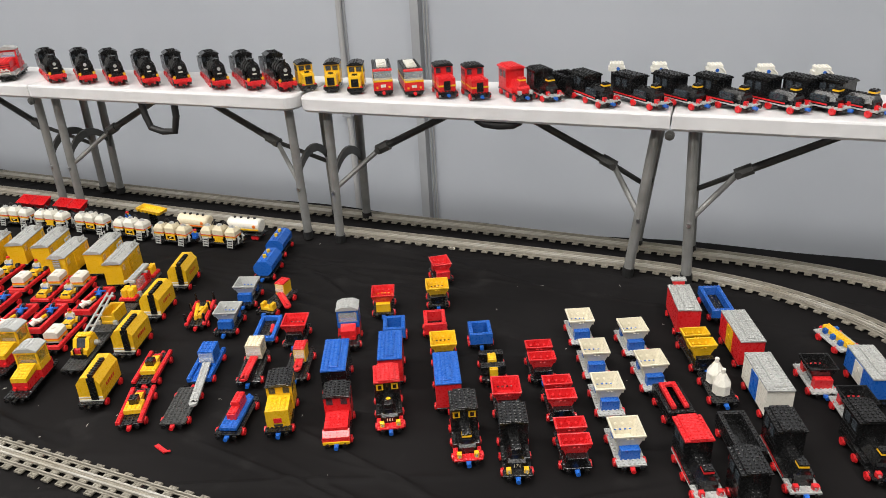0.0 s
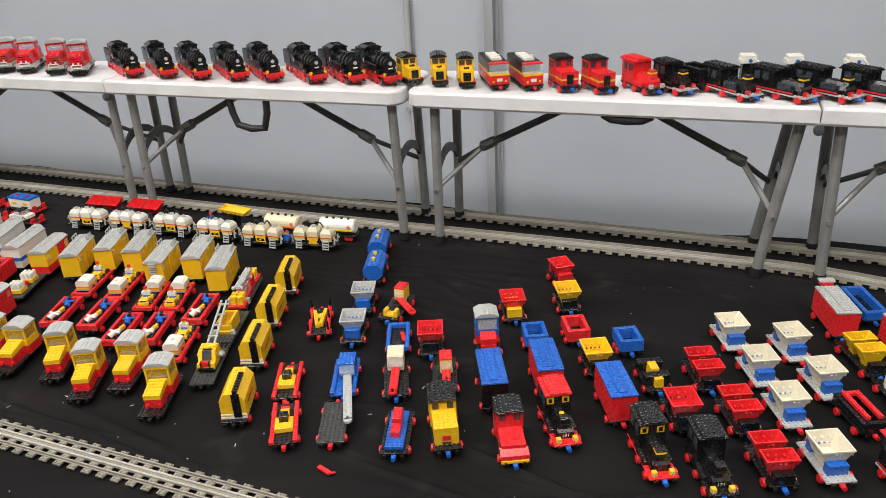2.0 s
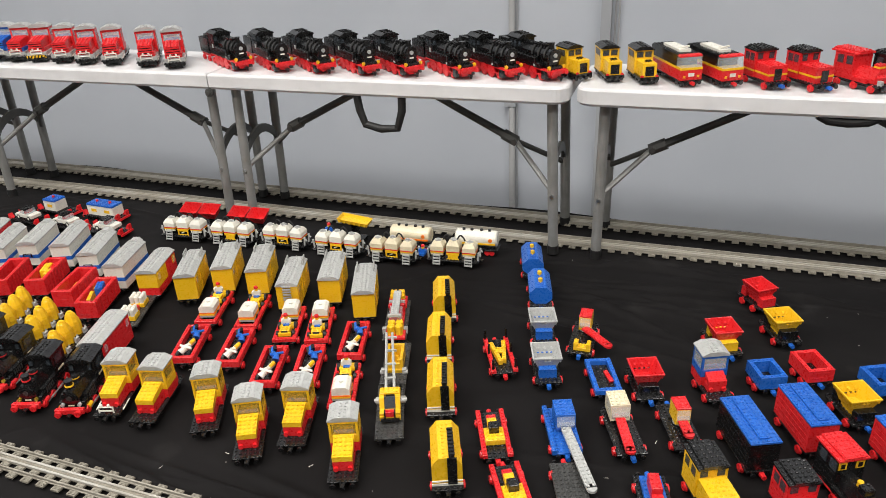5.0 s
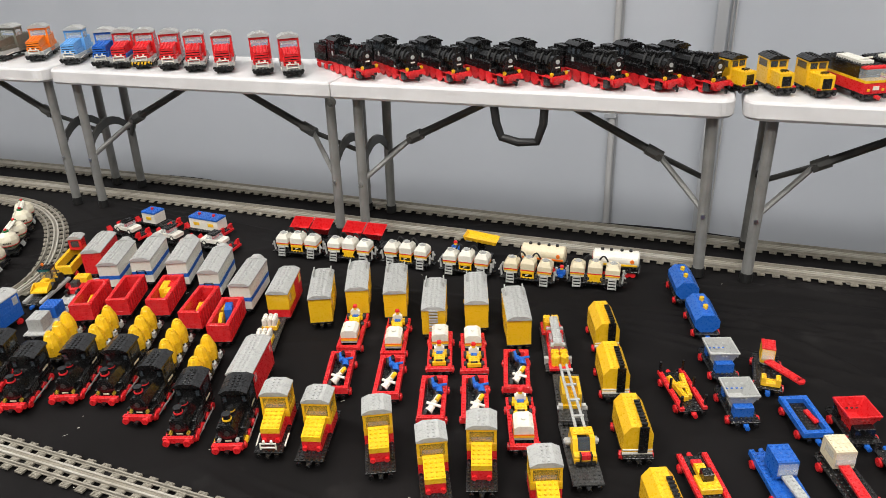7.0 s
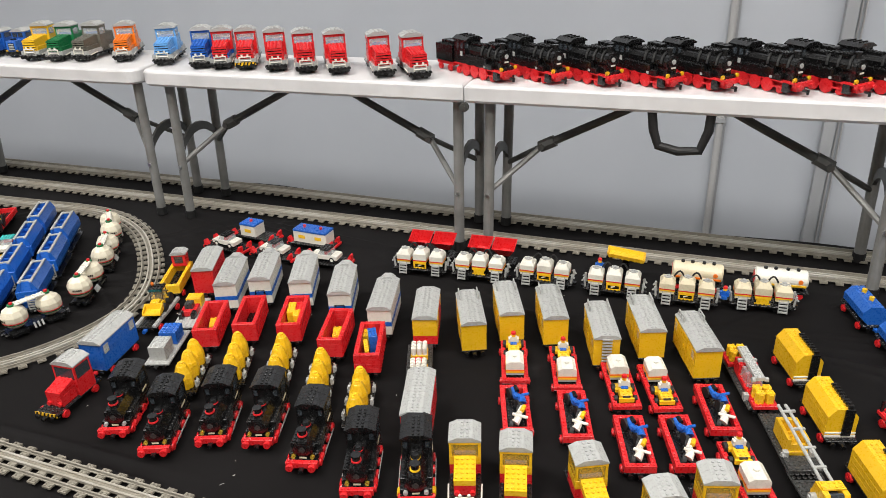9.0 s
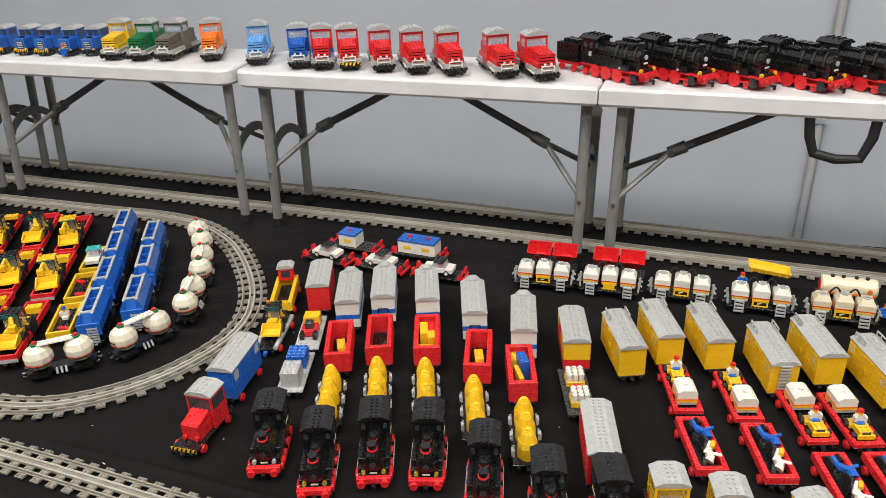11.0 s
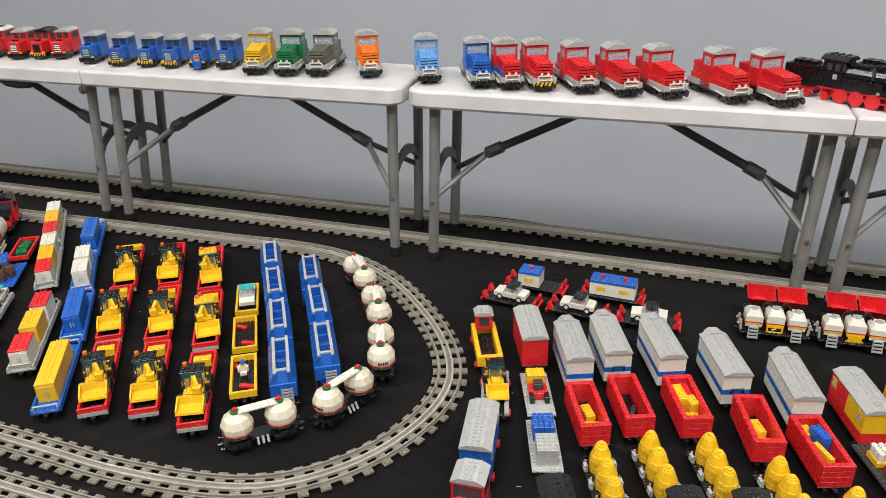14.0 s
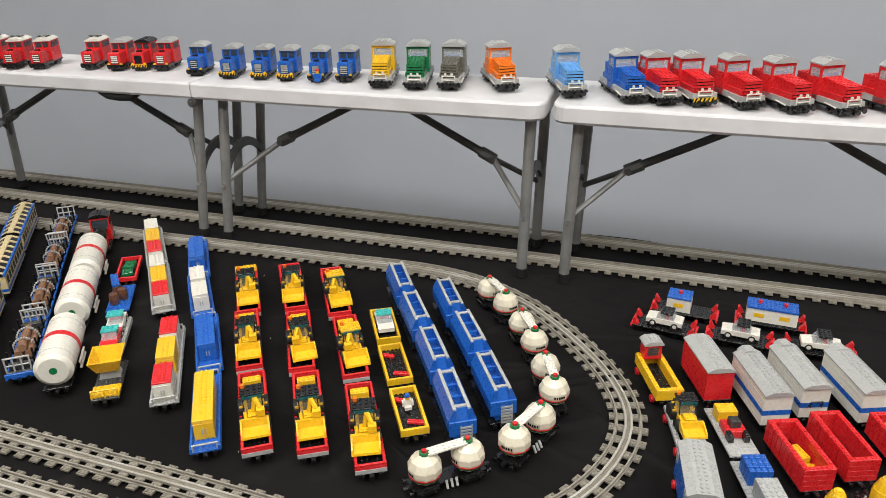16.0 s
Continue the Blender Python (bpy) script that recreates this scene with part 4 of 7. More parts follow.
def boom_rest(rows):
    p = thing("boom_rest", "open yellow box that carries a grey crane boom", "toy load")
    f = Form().plate(-2, 2, -3.5, 3.5, 0, 0.8)
    for x in (-1.7, 1.7):
        f.chamfer(x - 0.35, x + 0.35, -3.2, 3.4, 0.8, 3.6)
    f.chamfer(-1.4, 1.4, 2.6, 3.4, 0.8, 3.6).chamfer(-1.4, 1.4, -3.2, -2.6, 0.8, 2.4)
    part("box", f, "yellow", p)
    for s in (-1, 1):
        part("bracket", Form().box(s * 2.0, s * 2.9, -4.6, -3.6, 0, 1.6).tube((s * 2.5, -4.2, 0.8), (s * 3.2, -4.2, 0.8), 0.5, n=10), "light_grey", p)
    part("front_plate", Form().plate(-3, 3, -8, -4, 0, 0.4), "dark_grey", p)
    spread(p, rows, 2.25 * U)


boom_rest([(-1.172, 1.034, 16)])


def ladder_crane(rows):
    """A red crane base with clear cab and a long grey arm, between heaps of round yellow bricks."""
    p = thing("toy_crane", "red crane base with clear cab and grey arm", "toy crane", "cranes on flat wagons")
    part("base", Form().plate(-2, 2, -5, 4, 0, 0.8), "red", p)
    part("cab", Form().prism([(-3.4, 0.8), (-2.4, 3.6), (0.6, 3.6), (1.2, 0.8)], -1.6, 1.6, "x"), "clear_glass", p)
    part("seat", Form().box(-1, 1, -1.6, 0.2, 0.8, 2.2), "red", p)
    part("back_block", Form().plate(-2, 2, 1.4, 4.4, 0.8, 3.4), "red", p)
    part("arm", Form().plate(-1, 1, -5.5, 6.5, 4.0, 4.8), "light_grey", p, "pale grey studded arm")
    part("arm_pivot", Form().box(-2.0, 2.0, 2.2, 3.0, 3.4, 4.0), "light_grey", p)
    for s in (-1, 1):
        part("arm_wheel", Form().tube((s * 1.0, -5.2, 4.2), (s * 1.7, -5.2, 4.2), 0.55, n=12), "light_grey", p)
        part("jack", Form().box(s * 2.2, s * 3.2, -6.6, -5.4, -0.4, 1.2), "light_grey", p)
    spread(p, rows, 2.25 * U)


ladder_crane([(-1.229, 1.186, 17)])


def round_bricks(rows):
    p = thing("brick_load", "stacked round yellow bricks on a flat wagon", "toy load", "round yellow bricks")
    for x in (-1, 1):
        for y in (-1, 1):
            for k in range(2):
                z = k * 1.2
                part("brick", Form().tube((x, y, z), (x, y, z + 1.14), 0.97, n=12).studs(x - 1, y - 1, 2, 2, z + 1.14), "yellow", p)
    spread(p, rows, 3.0 * U)


def along(row, d):
    x, y, a = row
    return (x - d * U * math.sin(radians(a)), y + d * U * math.cos(radians(a)), a)


round_bricks([along((-1.227, 1.186, 17), -7.2), along((-1.233, 1.190, 17), 7.4)])
bricks_load("brick_load", "red plates under round yellow bricks", [along((-1.227, 1.186, 17), -7.2), along((-1.233, 1.190, 17), 7.4)], 2.2, [(0, 0, 0, 5, 5, 0.8, "red", 0)])


def yellow_box(rows):
    p = thing("maintenance_wagon", "yellow rounded maintenance wagon with a black ribbed strip", "toy wagon", "yellow maintenance wagons")
    chassis(p, 13, "axle", magnet="black", studs=True)
    oct_ = coursed(2.9, 2.0, 6.8)
    oct_ = oct_[:2 + (len(oct_) - 2) // 2] + [(1.5, 8.6), (-1.5, 8.6)] + oct_[2 + (len(oct_) - 2) // 2:]
    f = Form().prism(oct_, -5.2, 5.6)
    f.studs(-1, -5.2, 2, 10, 8.6)
    part("body", f, "yellow", p)
    g = Form().box(0.5, 1.5, -5.2, 2.6, 8.4, 9.1)
    for k in range(8):
        g.box(0.4, 1.6, -5.1 + k, -4.6 + k, 9.1, 9.4)
    part("ribbed_strip", g.box(0.1, 1.9, -5.5, -5.1, 2.4, 8.6), "black", p)
    part("striped_plate", Form().box(-2.95, 2.95, -5.35, -5.15, 2.0, 2.5).box(-2.95, 2.95, -5.35, -5.15, 2.9, 3.2), "white", p)
    f = Form()
    for k in range(5):
        f.box(2.95, 3.0, -2.4 + k, -1.8 + k, 4.4, 5.2)
    part("lettering_bars", f, "red", p, "unreadable red lettering")
    spread(p, rows)


yellow_box([(-1.147, 1.258, 19), (-1.110, 1.114, 17), (-1.058, 0.966, 18), (-0.995, 0.802, 21)])


def blue_tank(rows):
    p = thing("tank_wagon", "blue faceted tank wagon", "toy wagon", "blue tank wagons")
    chassis(p, 13, "axle", magnet="blue")
    f = Form().prism([(-1.5, 2.0), (-3, 3.4), (-3, 5.2), (-1.5, 6.8), (1.5, 6.8), (3, 5.2), (3, 3.4), (1.5, 2.0)], -5.5, 5.5)
    f.studs(-1, -5, 2, 10, 6.8)
    for k in range(-4, 5, 2):
        f.box(-3.03, 3.03, k - 0.04, k + 0.04, 3.4, 5.2)
    part("tank", f, "blue", p)
    for y in (-2, 2):
        part("filler_cap", Form().tube((0, y, 6.8), (0, y, 7.8), 0.6, n=12), "yellow", p, "yellow filler cap")
    spread(p, rows)


blue_tank([(-0.961, 1.367, 15), (-1.005, 1.493, 15)])


def cone_load(rows):
    p = thing("cone_load", "two white cones on a black wagon", "toy load")
    for y in (-2.2, 2.2):
        part("cone", Form().tube((0, y, 0), (0, y, 2.4), 2.1, n=8).tube((0, y, 2.4), (0, y, 5.0), 2.1, 0.7, n=8).tube((0, y, 5), (0, y, 6.2), 0.5, n=10), "white", p)
    spread(p, rows, 2.25 * U)


cone_load([(0.164, 1.152, 20)])
flat_wagon("black flat wagon under white cones", [(0.164, 1.152, 20)], "black", 12)
bricks_load("brick_load", "black and yellow bricks on a short wagon", [(-0.262, 1.093, 23)], 2.2, [(0, -2.5, 0, 2, 6, 2.4, "black", 0), (0, 3, 0, 2, 6, 2.4, "black", 0), (0, 0.2, 0, 3, 2, 3.0, "yellow", 0), (0, -4.2, 0, 1, 2, 2.4, "yellow", 0)])
flat_wagon("short black flat wagon with yellow bricks", [(-0.262, 1.093, 23)], "black", 11)

# ---- locomotives on the cloth ----
def steam_loco(label, rows, roof="black", beam="red", deck_colour="black", length=15, lamps="clear_amber", wheel="red", magnet="black", trim="red", rods="light_grey"):
    """A small tank locomotive: sloped boiler cladding, ringed chimney and dome, arched cab roof in courses."""
    p = thing("steam_locomotive", label, "toy locomotive", "steam tank locomotives")
    h = length / 2
    nose = -h + 1.4
    chassis(p, length, "axle", deck_colour, wheel, magnet)
    wheels(p, (-1.6, 1.8), wheel)
    part("buffer_beam", Form().chamfer(-3.2, 3.2, -h - 0.2, -h + 0.8, 1.4, 2.7).studs(-3, -h - 0.2, 2, 1, 2.7).studs(1, -h - 0.2, 2, 1, 2.7), beam, p)
    for q in (-1, 1):
        part("buffer", Form().tube((q * 2.2, -h - 0.2, 2.0), (q * 2.2, -h - 0.7, 2.0), 0.5, n=12).tube((q * 2.2, -h - 0.7, 2.0), (q * 2.2, -h - 1.2, 2.0), 0.8, 0.72, n=14), beam, p)
    clad = [(-2.0, 2.0), (-2.0, 4.3), (-1.05, 6.3), (1.05, 6.3), (2.0, 4.3), (2.0, 2.0)]
    b = Form().prism(clad, nose + 0.3, 1.6)
    for y in (nose + 2.3, nose + 4.3, nose + 6.3):
        b.prism([(x * 1.012, 2.0 + (z - 2.0) * 1.012) for x, z in clad], y, y + 0.06)
    part("boiler", b.studs(-1, nose + 0.6, 2, 7, 6.3), "black", p)
    ring = [(1.75 * math.cos(radians(22.5 + 45 * k)), 4.5 + 1.75 * math.sin(radians(22.5 + 45 * k))) for k in range(8)]
    front = part("smokebox_door", Form().prism(ring, nose, nose + 0.32).tube((0, nose, 4.6), (0, nose - 0.12, 4.6), 1.15, n=16), "black", p)
    part("emblem", Form().tube((0, nose - 0.12, 4.6), (0, nose - 0.16, 4.6), 0.62, n=14, caps=True).box(-0.08, 0.08, nose - 0.2, nose - 0.12, 3.9, 5.3).box(-0.6, 0.6, nose - 0.2, nose - 0.12, 4.52, 4.68), "dark_grey", front, "plain grey round emblem")
    part("number_bars", Form().box(-0.7, 0.7, nose - 0.06, nose, 2.5, 2.85), "aged_white", front, "small pale number bars")
    stack = part("chimney", Form().tube((0, nose + 1.6, 6.3), (0, nose + 1.6, 7.0), 0.95, n=14).tube((0, nose + 1.6, 7.35), (0, nose + 1.6, 8.2), 0.8, 0.72, n=14).tube((0, nose + 1.6, 8.2), (0, nose + 1.6, 8.45), 0.95, n=14), "black", p)
    part("chimney_ring", Form().tube((0, nose + 1.6, 7.0), (0, nose + 1.6, 7.3), 1.0, n=14), trim, stack, "bright ring round the chimney")
    dome = part("dome", Form().tube((0, nose + 4.6, 6.3), (0, nose + 4.6, 7.0), 0.98, n=14).tube((0, nose + 4.6, 7.3), (0, nose + 4.6, 7.9), 0.9, 0.6, n=14), "black", p)
    part("dome_ring", Form().tube((0, nose + 4.6, 7.0), (0, nose + 4.6, 7.25), 0.92, n=14), trim, dome)
    for q in (-1, 1):
        tank = Form().chamfer(q * 2.5 - 0.48, q * 2.5 + 0.48, nose + 2.2, 1.6, 2.0, 4.3).studs(q * 2.5 - 0.5, nose + 2.4, 1, 5, 4.3)
        part("side_tank", tank, "black", p)
        part("step_block", Form().chamfer(q * 2.5 - 0.48, q * 2.5 + 0.48, nose + 0.6, nose + 2.2, 2.0, 3.2).studs(q * 2.5 - 0.5, nose + 0.9, 1, 1, 3.2), "black", p)
        v = Form()
        for k in range(5):
            v.box(q * 2.98, q * 3.06, nose + 2.8 + k * 0.7, nose + 3.2 + k * 0.7, 2.6, 3.9)
        part("vent_grille", v, "dark_grey", p)
        part("lamp", Form().tube((q * 1.9, nose + 0.3, 2.9), (q * 1.9, nose - 0.3, 2.9), 0.42, n=12), lamps, p)
        part("connecting_rod", Form().box(q * 3.42, q * 3.56, -4.6, 4.6, 0.9, 1.25), rods, p)
        part("cylinder", Form().tube((q * 3.1, -5.2, 1.5), (q * 3.1, -3.6, 1.5), 0.55, n=12), trim, p)
        w = part("front_window", Form().box(q * 2.1 - 0.6, q * 2.1 + 0.6, 1.48, 1.6, 6.6, 8.4), "black", p)
        part("pane", Form().box(q * 2.1 - 0.4, q * 2.1 + 0.4, 1.44, 1.5, 6.8, 8.2), "clear_smoke", w)
        w = part("side_window", Form().box(q * 2.9, q * 3.02, 2.6, h - 1.6, 6.0, 8.4), "black", p)
        part("pane", Form().box(q * 3.0, q * 3.05, 2.9, h - 1.9, 6.3, 8.1), "clear_smoke", w)
        part("number_bars", Form().box(q * 2.93, q * 2.98, 3.0, h - 2.0, 4.2, 4.7), "aged_white", p, "small pale number bars")
    part("cab", Form().prism(coursed(2.92, 2.0, 8.9), 1.6, h - 0.4), "black", p)
    arched_roof(p, 1.0, h + 0.4, 8.9, roof)
    return spread(p, rows)


STEAM = [(-2.164, 0.784, 20.5), (-2.088, 0.832, 20), (-2.006, 0.852, 16), (-1.907, 0.826, 14), (-1.802, 0.797, 17)]
steam_loco("black tank locomotive with a red buffer beam", STEAM)
steam_loco("black tank locomotive with grey lamps and red side rods", [(-2.262, 0.803, 20.5)], lamps="light_grey", rods="red")
steam_loco("black tank locomotive with a yellow chimney cap", [(-1.712, 0.805, 19)], lamps="light_grey", trim="yellow")

def old_loco(label, rows, roof="black", deck_colour="black", body="black", lamps="yellow", trim=None, number=None, length=14, z=0.0, stripe=None, frames="yellow", magnet="blue", group="old steam locomotives", cab_top=8.8, glazed=False):
    """A short old locomotive of plates and slope bricks, with a square studded roof."""
    p = thing("steam_locomotive", label, "toy locomotive", group)
    h = length / 2
    chassis(p, length, "axle", deck_colour, "red", magnet, back="red")
    wheels(p, (0,), "red")
    top = 5.2
    part("boiler", Form().prism([(-2, 2.0), (-2, 3.2), (-1, top), (1, top), (2, 3.2), (2, 2.0)], -h + 2.4, 1.2).studs(-1, -h + 4.4, 2, int(h - 3.4), top), body, p)
    part("smokebox", Form().prism([(-h + 1.9, 2.0), (-h + 1.9, 3.6), (-h + 2.6, 4.4), (-h + 2.6, 2.0)], -1.8, 1.8, "x"), body, p)
    part("chimney", Form().chamfer(-1, 1, -h + 2.6, -h + 4.4, top, top + 1.4).studs(-1, -h + 2.5, 2, 2, top + 1.4), body, p)
    if trim:
        part("chimney_band", Form().box(-1.04, 1.04, -h + 2.56, -h + 4.44, top + 0.5, top + 0.95), trim, p, "bright band round the chimney")
    else:
        part("dome", Form().tube((0, -h + 5.2, top), (0, -h + 5.2, top + 1.1), 0.55, n=12), frames or "black", p)
    for s in (-1, 1):
        lamp = part("lamp", Form().chamfer(s * 1.8 - 0.5, s * 1.8 + 0.5, -h + 0.4, -h + 1.4, 2.0, 3.2), lamps, p)
        part("lens", Form().tube((s * 1.8, -h + 0.4, 2.6), (s * 1.8, -h + 0.2, 2.6), 0.3, n=10), "clear_glass", lamp)
        part("side_plate", Form().chamfer(s * 2.5 - 0.5, s * 2.5 + 0.5, -h + 4, 1.2, 2.0, 3.0).studs(s * 2.5 - 0.5, -h + 4.2, 1, int(h - 3), 3.0), body, p)
        if stripe:
            part("stripe", Form().box(s * 2.96, s * 3.02, -h + 4, h - 0.5, 2.3, 2.7), stripe, p)
        for y in (h - 5, h - 2.2):
            part("side_window", Form().box(s * 2.9, s * 3.02, y - 0.9, y + 0.9, cab_top - 2.5, cab_top - 0.5), "clear_smoke", p)
        if glazed:
            for k in range(4):
                part("glass_brick", Form().chamfer(s * 2.5 - 0.45, s * 2.5 + 0.45, -h + 5 + k * 1.05, -h + 5.95 + k * 1.05, 3.0, 4.6), "clear_smoke", p, "smoky window brick on the side")
        if frames:
            w = part("front_window", Form().box(s * 1.7 - 0.8, s * 1.7 + 0.8, 1.05, 1.2, cab_top - 2.2, cab_top - 0.6), frames, p)
            part("pane", Form().box(s * 1.7 - 0.4, s * 1.7 + 0.4, 1.0, 1.05, cab_top - 1.9, cab_top - 0.9), "black", w)
    part("cab", Form().prism(coursed(2.92, 2.0, cab_top), 1.2, h - 0.3), body, p)
    part("roof", Form().plate(-3, 3, 0.6, 0.6 + round(h), cab_top, cab_top + 0.4), roof, p)
    part("roof_ridge", Form().plate(-2, 2, 0.6, 0.6 + round(h), cab_top + 0.4, cab_top + 0.8), roof, p)
    if number:
        cu = bpy.data.curves.new("number", "FONT")
        cu.body, cu.size, cu.align_x, cu.extrude = number, 1.15 * U, "CENTER", 0.00005
        t = new("number_plate", cu)
        t.data.materials.append(MATS["aged_white"])
        t.parent = p
        t.matrix_basis = pose(0, (-h + 1.84) * U, 2.5 * U, 90, 0, 0)
    return spread(p, rows, z)


def old_diesel(label, rows, colour, roof="black", length=14, hood_top=5.6, step=True, group="old shunters", z=0.0, stripe=None, band=None):
    """A blocky old shunter: full-width studded hood, square studded roof."""
    p = thing("diesel_locomotive", label, "toy locomotive", group)
    h = length / 2
    chassis(p, length, "axle", "black", "red", "blue", back="red")
    part("hood", Form().prism(coursed(2.6, 2.0, hood_top), -h + 1.6, 1.0).studs(-2, -h + 2, 4, int(h - 1.2), hood_top), colour, p)
    if step:
        part("nose", Form().prism([(-h + 0.2, 2.0), (-h + 0.2, 3.2), (-h + 1.9, 4.2), (-h + 1.9, 2.0)], -2.95, 2.95, "x"), colour, p)
    else:
        part("nose_emblem", Form().box(-0.9, 0.9, -h + 1.5, -h + 1.6, 3.2, 4.4), "red", p, "plain red emblem")
        part("nose_bars", Form().box(-1.0, 1.0, -h + 1.52, -h + 1.6, 2.3, 2.8), "dark_grey", p)
    if band:
        part("band", Form().box(-2.66, 2.66, -h + 1.52, 1.0, 3.5, 4.0).box(-2.97, 2.97, 1.0, h - 0.38, 3.5, 4.0), band, p, "bright band round the body")
        part("grille", Form().box(-1.0, 1.0, -h + 1.44, -h + 1.52, 2.6, 5.2), "black", p)
    part("bumper", Form().box(-2.95, 2.95, -h - 0.05, -h + 0.2, 1.5, 2.1), stripe or "yellow", p)
    part("cab", Form().prism(coursed(2.92, 2.0, 8.6), 1.0, h - 0.4), colour, p)
    for s in (-1, 1):
        part("front_window", Form().box(s * 1.6 - 0.7, s * 1.6 + 0.7, 0.9, 1.0, 6.6, 8.2), "clear_smoke", p)
        for y in (2.4, h - 2):
            part("side_window", Form().box(s * 2.9, s * 3.0, y - 0.8, y + 0.8, 6.2, 8.0), "clear_smoke", p)
    part("roof", Form().plate(-3, 3, 0.4, 0.4 + round(h), 8.6, 9.0), roof, p)
    part("roof_ridge", Form().plate(-2, 2, 0.4, 0.4 + round(h), 9.0, 9.4), roof, p)
    return spread(p, rows, z)


old_loco("black old locomotive on a red deck with yellow lamps", [(-0.244, 0.873, 24)], deck_colour="red", trim="yellow")
old_loco("black old locomotive with yellow lamps", [(-0.152, 0.862, 21)], number="171", frames=None)
old_loco("black old locomotive with a red roof and red deck", [(-0.407, 0.909, 27)], roof="red", number="181", deck_colour="red")
old_loco("black old locomotive with a red roof and grey deck", [(0.142, 0.905, 23)], roof="red", deck_colour="light_grey", lamps="red", stripe="red", length=15, trim="red", frames=None)
old_loco("black old locomotive with striped chimney and grey deck", [(0.280, 0.970, 18)], deck_colour="light_grey", lamps="red", trim="yellow", stripe="red", length=17, frames=None)
old_loco("black old locomotive with a red trim", [(0.226, 0.850, 20), (0.404, 1.030, 19)], lamps="red", trim="yellow", length=15, frames=None)
spread(open_wagon("black tender wagon with raised studded edges", "tender wagons", "black", 13, 3.0, magnet="blue"), [(0.204, 1.000, 20)])
old_diesel("yellow shunter with a black studded roof", [(-0.598, 0.841, 25)], "yellow", hood_top=6.4, step=False, stripe="black")
old_diesel("red shunter with a black studded roof", [(-0.478, 0.842, 23)], "red", length=13, hood_top=4.8)


def hood_loco(label, rows, body, hood, roof="light_grey", length=16, glass="clear_amber", posts="yellow", grille="white", kind="bogie", z=0.0, hood_w=2.0, stripe=None, two_hoods=False, skirt=None, group="hooded shunters", studs=True, deck_colour="black", face=None, low=0.0, size=1.0):
    """A shunter: a studded hood in front, a glazed cab with an arched roof behind it."""
    p = thing("diesel_locomotive", label, "toy locomotive", group)
    h = length / 2
    chassis(p, length, kind, deck_colour, "red", "black")
    cab0, cab1 = (-0.6, 3.2) if two_hoods else (0.4, 5.4)
    sill = 7.0 if two_hoods else 6.2
    brow = 8.9 if two_hoods else 9.1
    f = Form()
    for k in range(2):
        f.chamfer(-2.4, 2.4, -h + 1.6 if two_hoods else cab0, h - 1.2, 2.0 + 1.2 * k, 3.2 + 1.2 * k, 0.05)
    part("body", f, body, p)
    if skirt:
        part("skirt", Form().box(-2.95, 2.95, -h + 0.8, h - 0.8, 2.0, 3.2), skirt, p)
    g = Form().prism([(cab0, 4.4), (cab0, (7.1 if two_hoods else 6.5) - low), (-h + 1.4, (6.4 if two_hoods else 5.7) - low), (-h + 1.4, 4.4)], -hood_w, hood_w, "x")
    n = int(cab0 + h - 1.4)
    for k in range(n):
        y = -h + 1.5 + k
        g.studs(-hood_w, y, int(hood_w * 2), 1, (6.4 if two_hoods else 5.7) - low + ((0.7 if two_hoods else 0.8) * (k + 0.5) / n))
    if not two_hoods:
        g = Form().prism([(cab0, 4.9), (cab0, 6.5 - low), (-h + 3.0, 5.5 - low), (-h + 3.0, 4.3 - low)], -hood_w, hood_w, "x")
        for k in range(5):
            g.studs(-hood_w, -h + 3.1 + k, int(hood_w * 2), 1, 5.5 - low + 0.21 * (k + 0.5))
        part("nose", Form().chamfer(-hood_w + 0.02, hood_w - 0.02, -h + 3.05, cab0, 2.0, 4.4 - low), body, p)
        for s in (-1, 1):
            part("lamp", Form().tube((s * 1.4, -h + 3.05, 2.7), (s * 1.4, -h + 2.5, 2.7), 0.5, n=12), "red", p)
    part("hood", g, hood, p)
    slats = 5 if two_hoods else 0
    if slats:
        part("nose_recess", Form().box(-hood_w + 0.1, hood_w - 0.1, -h + 1.3, -h + 1.45, 2.6, 6.3 - low), "black", p)
    for k in range(slats):
        part("grille_slat", Form().box(-hood_w - 0.05, hood_w + 0.05, -h + 1.1, -h + 1.4, 2.9 + k * 0.72, 3.35 + k * 0.72), face or hood, p)
    if two_hoods:
        part("rear_hood", Form().chamfer(-hood_w, hood_w, cab1, h - 1.2, 4.4, 7.0).studs(-hood_w, cab1, int(hood_w * 2), int(h - 1.2 - cab1), 7.0), hood, p)
    c = Form().chamfer(-2.95, 2.95, cab0, cab1, 4.4 if body != posts else 2.0, sill, 0.05)
    for x in (-2.7, 2.7):
        for y in (cab0 + 0.25, cab1 - 0.25):
            c.box(x - 0.22, x + 0.22, y - 0.22, y + 0.22, sill, 9.3)
    c.box(-2.95, 2.95, cab0, cab1, brow, 9.6)
    part("cab", c, posts, p)
    if body != posts:
        part("cab_base", Form().chamfer(-2.93, 2.93, cab0 + 0.02, cab1 - 0.02, 2.0, 4.4), body, p)
    w = part("windscreen", Form().box(-2.45, 2.45, cab0 + 0.02, cab0 + 0.3, sill, brow), glass, p)
    part("rear_window", Form().box(-2.45, 2.45, cab1 - 0.3, cab1 - 0.02, sill, brow), glass, p)
    part("cab_floor", Form().box(-2.4, 2.4, cab0 + 0.4, cab1 - 0.4, sill, sill + 0.2), "black", p)
    part("control_desk", Form().box(-2.0, 2.0, cab0 + 0.5, cab0 + 0.9, sill + 0.2, sill + 0.8), "blue", p)
